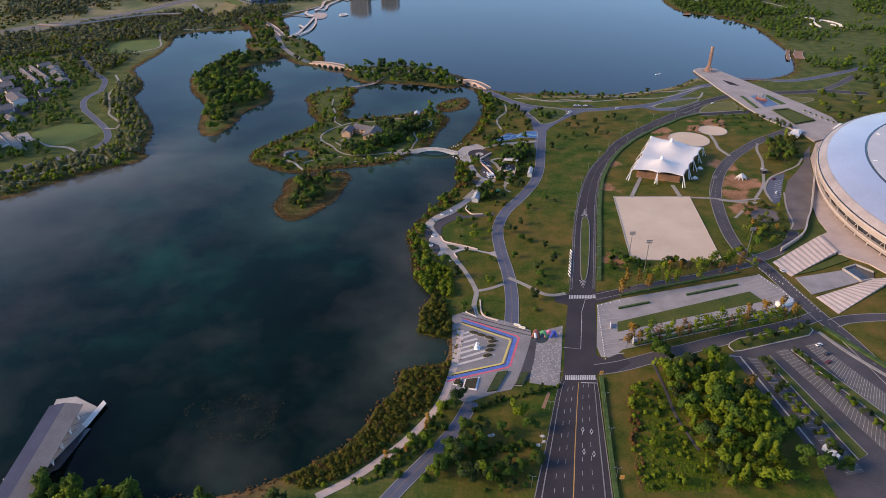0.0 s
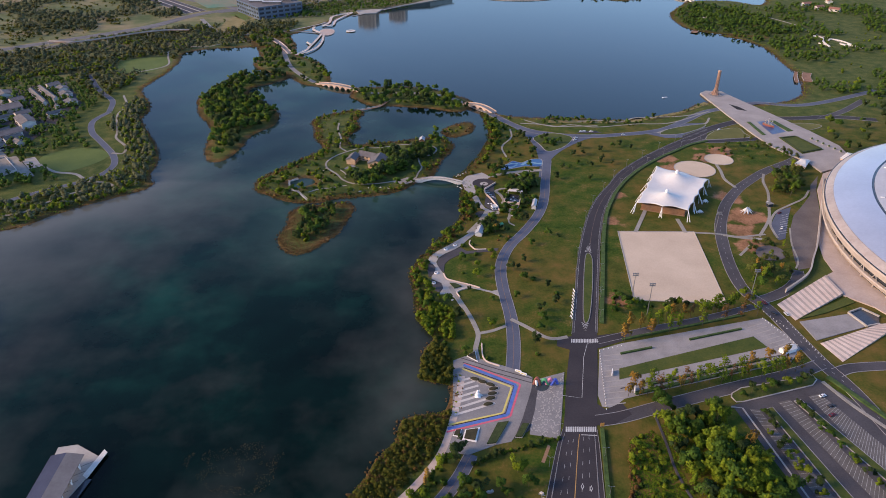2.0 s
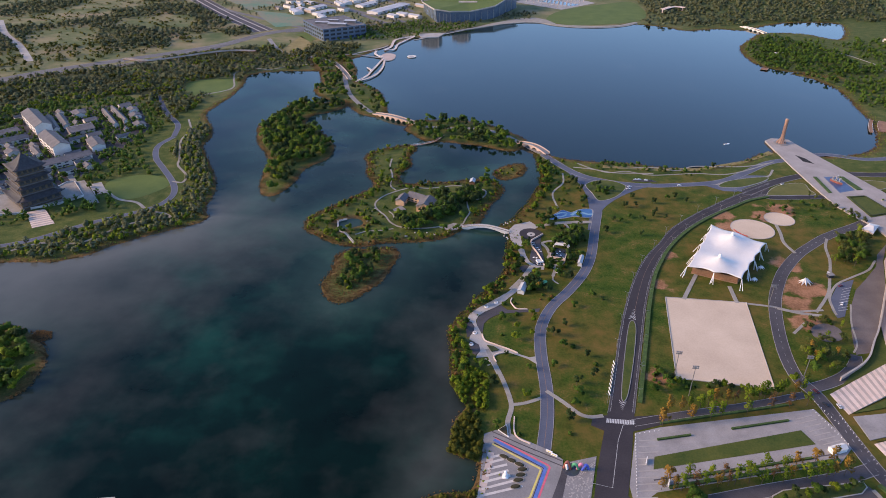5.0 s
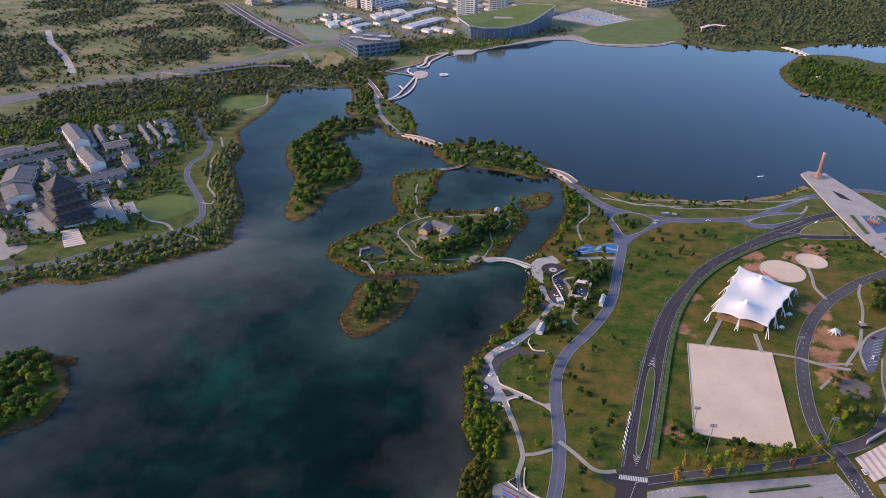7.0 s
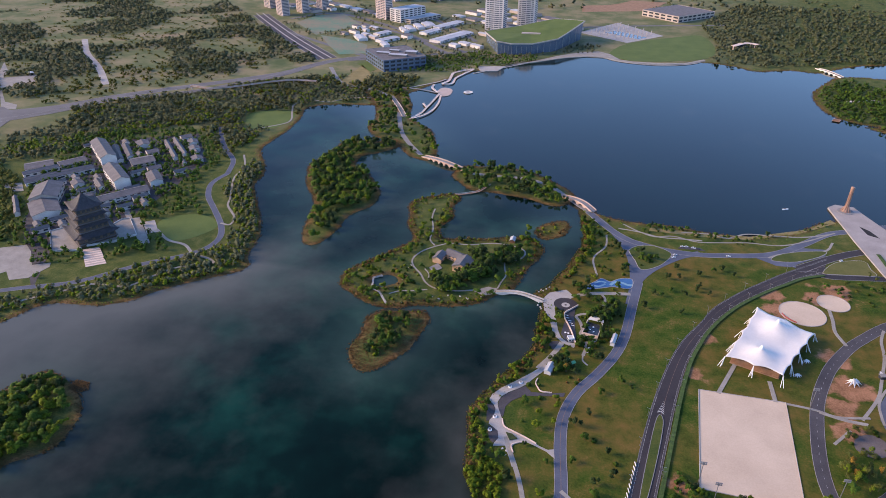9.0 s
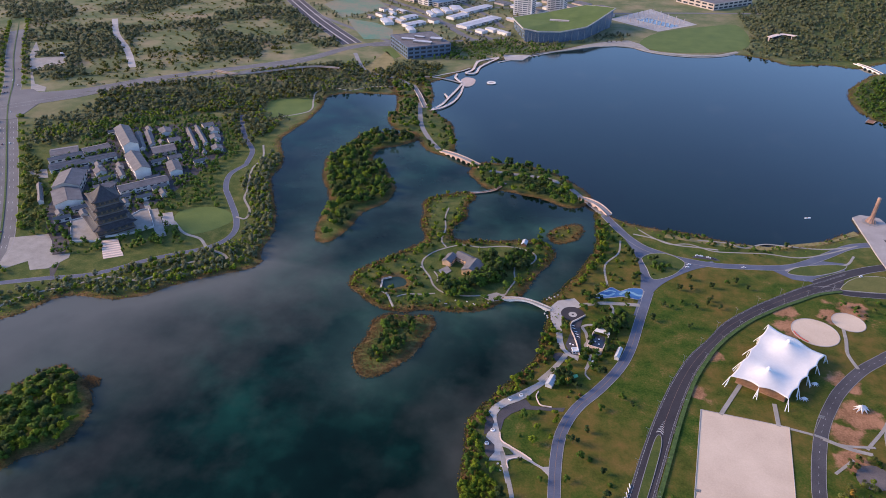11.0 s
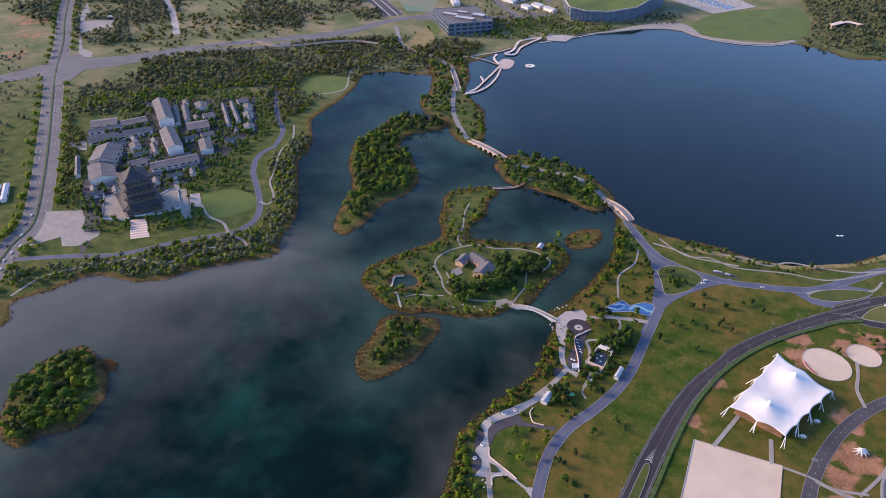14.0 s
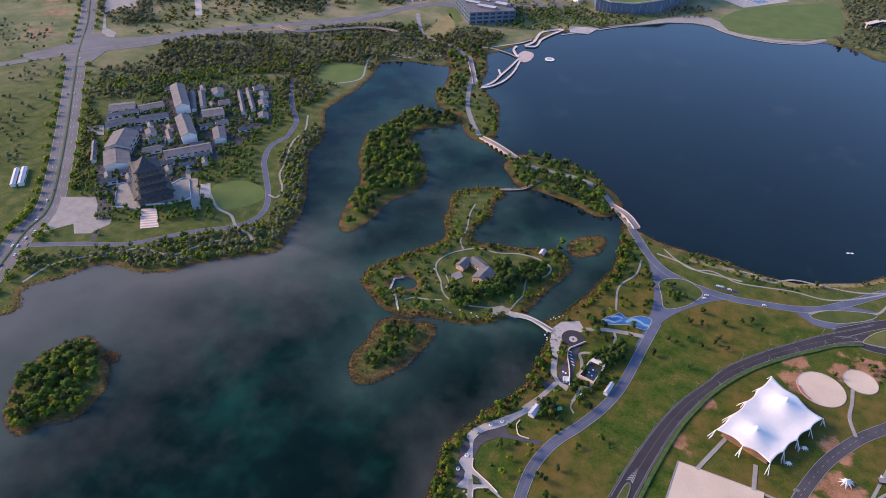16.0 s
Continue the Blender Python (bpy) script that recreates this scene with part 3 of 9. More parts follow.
for k in range(5):
    part("chevron", chev, avenue, "", pose(99.6 - 0.3 * k, 390.5 - 1.9 * k, 0.175, 0, 0, 168) @ Matrix.Scale(0.95 - 0.17 * k, 4))

BLUE = "blue-grey asphalt lakeside road with pale kerbs"
road("avenue_east", [(280, 748), (300, 765), (323, 783), (352, 801), (389, 817), (446, 818), (490, 823), (539, 811)], [14, 12, 11, 11, 11, 12, 12, 12], ASPHALT, "dark asphalt avenue running under the terrace", 0.13, kerb=0.5)
road("avenue_east", [(278, 737), (294, 743), (310, 740), (340, 744), (371, 749)], [12, 10, 9, 9, 9], ASPHALT, "dark asphalt slip road beside the terrace", 0.12, kerb=0.4)
road("side_road", [(474, 818), (517, 847), (564, 889)], 9, OLD_ROAD, "grey asphalt link road among lawns", 0.118, kerb=0.4)
road("lakeside_road", [(43.9, 339.2), (47.1, 369.5), (47.4, 399.2), (44.3, 437.6), (44.9, 469.1), (53.9, 498.8), (69.8, 525.6), (85.3, 557.1), (94.7, 589.2), (102, 636), (110, 685)], 9, BLUE_ROAD, BLUE, 0.12, kerb=0.5, centre=ORANGE_LINE)
road("lakeside_road", [(100, 640)] + [(55, 840), (75, 810), (91, 779), (103, 742), (107, 704), (104, 661)][::-1], [9, 10, 11, 10, 9, 9, 9], BLUE_ROAD, BLUE, 0.15, kerb=0.0)
road("lakeside_road", [(55, 840), (80, 800), (101, 777), (121, 767), (145, 760), (179, 758), (208, 763), (240, 770), (267, 782), (300, 811), (333, 842), (364, 857), (414, 879), (461, 868), (513, 884), (605, 932)], 9.5, BLUE_ROAD, BLUE, 0.16, kerb=0.5)
road("lakeside_road", [(101, 645), (107, 679), (118, 704), (137, 729), (159, 750), (180, 762)], 9.5, BLUE_ROAD, BLUE, 0.17)
road("lakeside_road", [(247, 773), (260, 761), (279, 756)], 8, BLUE_ROAD, BLUE, 0.18)
slab("junction", [(106, 700), (101, 745), (92, 782), (112, 770), (150, 764), (178, 762), (158, 748), (136, 727), (116, 702)], 0.19, BLUE_ROAD, "blue-grey asphalt junction of lakeside roads", "road")
slab("junction", [(235, 768), (262, 778), (292, 800), (322, 802), (316, 786), (296, 772), (272, 752), (258, 752)], 0.19, BLUE_ROAD, "blue-grey asphalt junction beside the avenue", "road")
NETTING = mottled("netted_building_ground", (0.050, 0.19, 0.125), (0.25, 0.175, 0.125), 0.012, 0.12, 0.9)
for pts_, mat_, lab_ in (
    ([(102.4, 752.7), (112.1, 763.4), (129.4, 767.4), (145.8, 757.8), (147, 746.7), (135.5, 726), (121, 713), (112.3, 712.3), (107.8, 729.6), (103.3, 742.6)], GRASS, "grassed traffic island with a pale kerb"),
    ([(255.4, 765.9), (270, 780.5), (300, 793.3), (320.3, 796.6), (308.1, 781.8), (281.8, 765.3), (261.3, 761.9)], GRASS, "grassed traffic island with a pale kerb"),
    ([(303.7, 747.3), (323.2, 773), (354.1, 783.6), (356.3, 765.5), (358.3, 753.1), (341.5, 749.6), (314.8, 746.1)], DRY_LAWN, "yellowish lawn island beside the terrace"),
    ([(407.8, 790.7), (435.7, 799.9), (457.1, 795.2), (456.9, 786.1), (427.4, 770.4), (411.3, 766.4), (410.7, 781.1)], DRY_LAWN, "yellowish lawn island beside the terrace"),
):
    q_ = spline(pts_, 3, True)
    isl_ = slab("traffic_island", q_, 0.34, mat_, lab_, "traffic island", 0.45)
    under(ribbon("kerb", np.vstack([q_, q_[:1]]), 0.5, 0.40, CONCRETE, "pale kerb", "kerb", 0.4, n=1, smooth=False), isl_)
BEACH = mottled("dry_beach_grass", (0.15, 0.13, 0.045), (0.27, 0.215, 0.10), 0.06, 0.9, 0.95)
slab("beach", [(128.3, 814), (198.6, 812.7), (241.9, 815.8), (312, 850), (347, 884), (351, 875.4), (303.2, 838.4), (238.7, 807.3), (196, 803.3), (126.7, 805)], 0.05, BEACH, "strip of dry yellow grass above the beach", "beach", 0.4)
slab("lay_by", [(156, 768), (161, 775), (181, 774.5), (187, 768.5)], 0.20, OLD_ROAD, "grey asphalt lay-by with parked cars", "road")
road("lakeside_road", [(15.5, 271), (12.9, 265.4), (8.3, 255.4), (0.3, 242.3), (-10.5, 228), (-21, 214.8), (-30.5, 201.5), (-42, 185.4), (-58, 163), (-75, 140)], 7.6, BLUE_ROAD, BLUE, 0.13, kerb=0.5, centre=ORANGE_LINE)
road("causeway_road", [(55, 840), (24, 880), (-2, 912), (-36, 926), (-76, 926), (-109, 928)], 7, GREY_PAVE, "grey paved road along the wooded causeway", kerb=0.4)
road("causeway_road", [(-198, 980), (-225, 1018), (-253, 1070), (-278, 1144), (-295, 1204), (-327, 1262)], 7, GREY_PAVE, "grey paved road along the wooded causeway", kerb=0.4)
road("promenade", [(-61.3, 208.2), (-46.2, 218), (-28, 234.5), (-14, 250.9), (-1.9, 271), (4.8, 295.2), (9.4, 321.3), (10.9, 335.5)][:4] + [(-61.3, 208.2), (-46.2, 218), (-28, 234.5), (-14, 250.9), (-1.9, 271), (4.8, 295.2), (9.4, 321.3), (10.9, 335.5)][4:], 4.2, PODIUM, "pale pinkish paved lakeside promenade", 0.207)
slab("junction_apron", [(76, 366), (78, 374.5), (90, 377), (88.5, 360)], 0.14, ASPHALT, "dark asphalt stub at the junction", "road")
slab("junction_apron", [(88, 293), (100, 294), (112, 302), (108, 312), (97, 306), (92, 312)], 0.135, ASPHALT, "dark asphalt mouth of the side road", "road")
slab("junction_apron", [(100, 362), (104, 377), (124, 381), (126, 373)], 0.135, ASPHALT, "dark asphalt mouth of the lane", "road")
side = road("side_road", [(90.5, 296.7), (106, 300), (124.6, 306.5), (143.7, 313.1), (179.3, 324.8), (224.8, 338.7), (245.6, 347.5)], 9, OLD_ROAD, "grey asphalt side road by the paved square", 0.12, kerb=0.5)
east = road("side_road", [(262, 240)] + [(257.8, 289.9), (253.5, 323.9), (247.5, 347.5), (242.4, 377), (236.7, 410.2), (228.6, 433), (231.2, 472), (243.4, 526), (259.6, 564.5), (273, 587.5), (292, 613), (309, 630.5), (335, 654.5), (371, 679), (389, 693)], 10, OLD_ROAD, "grey asphalt road past the sand field", 0.13, kerb=0.4)
el, er = edges([(262, 240)] + [(257.8, 289.9), (253.5, 323.9), (247.5, 347.5), (242.4, 377), (236.7, 410.2), (228.6, 433), (231.2, 472), (243.4, 526), (259.6, 564.5), (273, 587.5), (292, 613), (309, 630.5), (335, 654.5), (371, 679), (389, 693)], 10)
dashes(east, el, er, 0.5, 20, 520, 8.0, 2.4, 0.14)
road("side_road", [(252, 339.3), (264.7, 343.9), (291, 345.9), (316, 343.2)], 8, OLD_ROAD, "grey asphalt side road past lawns", 0.14, kerb=0.5)
road("side_road", [(234.6, 419), (250.7, 426.8), (266.2, 437.2), (277.7, 450.8), (281.7, 461.5)], 9, OLD_ROAD, "grey asphalt loop road", 0.15, kerb=0.4)
road("side_road", [(104, 371), (140, 383), (190, 398), (228, 412)], 6, OLD_ROAD, "narrow asphalt lane by the sand field", 0.11, kerb=0.4)
road("west_road", [(-560, 505)] + [(-505, 533.9), (-460, 555.8), (-418, 600), (-374, 637), (-363, 669), (-377, 703), (-412, 747), (-436, 777)] + [(-452, 815), (-447, 851)], 7, BLUE_ROAD, "blue-grey park road along the west shore", kerb=0.4)
road("west_road", [(-448, 852), (-463, 896), (-495, 934), (-526, 977), (-554, 1026)], 7, BLUE_ROAD, "blue-grey park road along the west shore", 0.13, kerb=0.4)
west_av = road("west_avenue", [(-520, 380)] + [(-555.4, 466.8), (-583.5, 522.1), (-598.5, 566.3), (-661, 639), (-754, 737), (-856, 841), (-963, 952), (-1065, 1068), (-1169, 1174)] + [(-1261, 1273), (-1351, 1373), (-1424, 1454)], 30, FAR_ROAD, "broad pale city avenue with lane marks", kerb=0.8)
wl_, wr_ = edges([(-520, 380)] + [(-555.4, 466.8), (-583.5, 522.1), (-598.5, 566.3), (-661, 639), (-754, 737), (-856, 841), (-963, 952), (-1065, 1068), (-1169, 1174)] + [(-1261, 1273), (-1351, 1373), (-1424, 1454)], 30)
for u in (0.2, 0.35, 0.65, 0.8):
    dashes(west_av, wl_, wr_, u, 40, 700, 24, 7, 0.25)
under(ribbon("median_hedge", (wl_ + wr_) / 2, 2.0, 0.7, HEDGE, "low median hedge", "hedge", n=1, smooth=False), west_av)
road("north_road", [(-969, 1006), (-896, 1056), (-837, 1134), (-763, 1206), (-682, 1279), (-598, 1366), (-548, 1466), (-501, 1520), (-387, 1598)], 22, FAR_ROAD, "pale city road beyond the woods", 0.3, kerb=0.8)
road("north_road", [(-1028, 844), (-970, 934), (-887, 1025), (-823, 1120), (-718, 1192), (-658, 1261), (-600, 1343), (-563, 1426)], 18, FAR_ROAD, "pale city road beyond the woods", 0.4, kerb=0.8)
n_av = road("north_avenue", [(-1116, 2198), (-904, 1924), (-713, 1689), (-551, 1508)], 46, OLD_ROAD, "broad grey city avenue with white medians", kerb=1.2)
na, nb = edges([(-1116, 2198), (-904, 1924), (-713, 1689), (-551, 1508)], 46)
for u in (0.3, 0.7):
    under(ribbon("median_strip", na * (1 - u) + nb * u, 3.0, 0.5, CONCRETE, "pale median strip", "median", n=1, smooth=False), n_av)
road("city_road", [(-826, 1929), (-730, 2044), (-505, 1885), (-365, 1707), (-286, 1607)], 16, FAR_ROAD, "pale city street by building sites", 0.2)
road("city_road", [(-501, 1504), (-407, 1549), (-338, 1594), (-229, 1661)], 14, FAR_ROAD, "pale city street by the office block", 0.22)
road("causeway_road", [(-516, 1437), (-459, 1336), (-417, 1303), (-366, 1289), (-318, 1243)], 8, GREY_PAVE, "grey paved road from the causeway", 0.16, kerb=0.4)
slab("promenade_wall", [(-144, 1537), (-81, 1599), (-40, 1652), (16, 1706), (56, 1722), (82, 1700), (104, 1652), (132, 1640), (194, 1639), (251, 1657), (291, 1697), (296, 1686), (251, 1645), (194, 1624), (130, 1627), (92, 1645), (72, 1664), (31, 1664), (-20, 1640), (-78, 1588)], 0.9, PATH, "pale paved promenade terrace on the far shore", "pavement", 2.4)
road("far_promenade", [(-203, 1458), (-142, 1526), (-81, 1594), (-30, 1645), (20, 1668), (66, 1664), (95, 1641), (132, 1626), (194, 1622), (255, 1646), (292, 1684)], 4, CONCRETE, "pale lakefront promenade on the far shore", 0.2)
road("canal_path", [(-1221, 1552), (-1114, 1423), (-1004, 1317), (-905, 1205)], 14, CONCRETE, "pale concrete channel through scrubland", 0.2)

for k_, (line, w, lab) in enumerate((
    ([(96.7, 816), (112.7, 801.6), (132.3, 790.9), (154.2, 797), (180.1, 788.7), (208.4, 793.2), (237.8, 799.5), (272.1, 800.6), (305, 818.7), (342.5, 847.7)], 2.2, "winding pale path above the north beach"), ([(91, 803), (115, 799), (138, 791), (160, 792), (186, 793)], 2.6, "winding pale path above the north beach"), ([(164, 809), (195, 812), (216, 806), (238, 821), (268, 824), (302, 828), (335, 842)], 2.6, "winding pale path above the north beach"), ([(77, 783), (76, 754), (63, 724), (68, 685)], 2.4, "winding pale path by the inlet"), ([(253, 768), (270, 780), (301, 792), (321, 800), (333, 821)], 3.0, "pale park path between roads"),
    ([(331, 648), (323, 629), (317.5, 604), (305.6, 573), (294.1, 546.1), (273.7, 516.3)], 3.0, "pale park path by a dark hut"), ([(242.9, 518.7), (260.4, 513.3), (276.7, 511.6)], 4.0, "grey paved park path"), ([(261, 502.2), (244.9, 484.4)], 2.6, "pale park path"), ([(360, 609), (346.1, 590.6), (326.6, 576.6), (307.4, 562.1), (293.5, 541), (289.9, 526.1), (288.6, 513.7)], 2.4, "pale curved kerb path round the yard"), ([(306.8, 531.2), (295.9, 502.7), (289.4, 476.6), (282.1, 464.2)], 1.6, "pale curved kerb along the yard"),
    ([(21.8, 351.7), (20.8, 363.2), (23, 376.6), (21.5, 387.1), (17.2, 401.9), (12.9, 413.5), (8.1, 425.6), (3.5, 438.3)], 4.0, "pale concrete garden path"), ([(23.1, 379.4), (33.2, 382.7), (43.2, 388.3)], 3.2, "pale concrete garden path"), ([(47.2, 396.2), (58.3, 386.6), (68.9, 376), (76.5, 373.8), (85, 375.8)], 3.6, "pale concrete path across the lawn"),
    ([(38.2, 563.9), (33.9, 551.8), (28.8, 539.6), (19.9, 522.8)], 5.5, "pale paved lakeside walk"), ([(101, 659), (82, 656), (64, 652), (46, 644)], 6.0, "pale paved path by the pool"),
    ([(67, 618), (74, 630), (76, 643), (73, 652)], 3.0, "pale concrete garden path"), ([(62, 614), (55, 613), (49, 608), (53, 599.6), (55.5, 587.6), (54, 580.7), (60.2, 577.6), (65.9, 577.4), (67.9, 574.3), (64, 569.8), (59.3, 567.3), (59.2, 558.3), (57.3, 548.8)], 3.4, "pale winding garden path"), ([(57.3, 548.8), (57.5, 541.8), (61.8, 536.4)], 1.6, "narrow stepping path in grass"),
    ([(-32, 640), (-51, 633), (-73, 626), (-94, 626), (-107, 635), (-116, 650), (-128, 665), (-132, 680), (-126, 697), (-114, 711), (-98, 722), (-77, 723), (-53, 732), (-33, 733), (-17, 727), (-12, 718), (-15, 706), (-22, 699)], 3.0, "pale ring path round the island garden"),
    ([(-32, 693), (-30, 680), (-27, 667), (-30, 653), (-32, 640)], 2.6, "pale island garden path"), ([(-115, 713), (-124, 727), (-126, 752), (-134, 781), (-136, 805)], 3.0, "pale island garden path"), ([(-102, 622), (-114, 617), (-129, 613), (-138, 606)], 2.6, "pale island garden path"), ([(-106, 641), (-107, 651), (-114, 661)], 2.2, "pale island garden path"), ([(683, 1353), (681, 1282), (693, 1244), (700, 1183)], 3.4, "pale path across the far park"), ([(611, 1474), (653, 1435), (683, 1353)], 3.4, "pale path across the far park"), ([(-489, 1035), (-455, 1076), (-473, 1131), (-485, 1170), (-467, 1202), (-430, 1198), (-401, 1228), (-353, 1247)], 3.4, "pale winding path by the wetland"), ([(238.7, 330.8), (245.9, 311.7), (254.3, 296), (266.3, 274.9)], 3.0, "pale path beside a clipped hedge"), ([(125.2, 306.4), (126, 280), (125.9, 258.5), (130.1, 234.6)], 1.6, "thin dark path through scrub"),
    ([(290.5, 673), (289, 655), (286, 635), (290, 615)], 3.6, "grey paved path past sand circles"), 
    ([(167.6, 523.9), (188.5, 569.1)], 4.0, "pale path from the canopy to the field"), ([(211.5, 523.1), (211.8, 548.7)], 4.0, "pale path from the canopy to the field"), ([(220, 522.9), (240.6, 520.3), (256.3, 515.6), (280.3, 519.7)], 2.6, "grey paved path by the sand field"),
    ([(-446, 677), (-419, 657), (-394, 651), (-374, 635), (-352, 629), (-341, 622)], 4.0, "pale path across the west lawn"), ([(-341, 622), (-358, 616), (-378, 601), (-392, 579.4), (-406, 558.9), (-442.7, 554.8), (-464.4, 535.1), (-486.5, 516.5), (-507.3, 490.1), (-510.3, 457.3)], 3.2, "pale lakeside path on the west shore"), ([(-381, 709), (-368, 708), (-373, 728), (-396, 755), (-404, 776), (-420, 811), (-432, 842), (-436, 878), (-458, 920)], 3.2, "pale winding path on the west shore"),
)):
    KEEP_OFF.append((spline(line), w / 2))
    ribbon("path", line, w * (0.62 if "island" in lab else 0.85), 0.17 + 0.006 * k_, OLD_ROAD if "dark path" in lab else PATH, lab, "path", n=5)

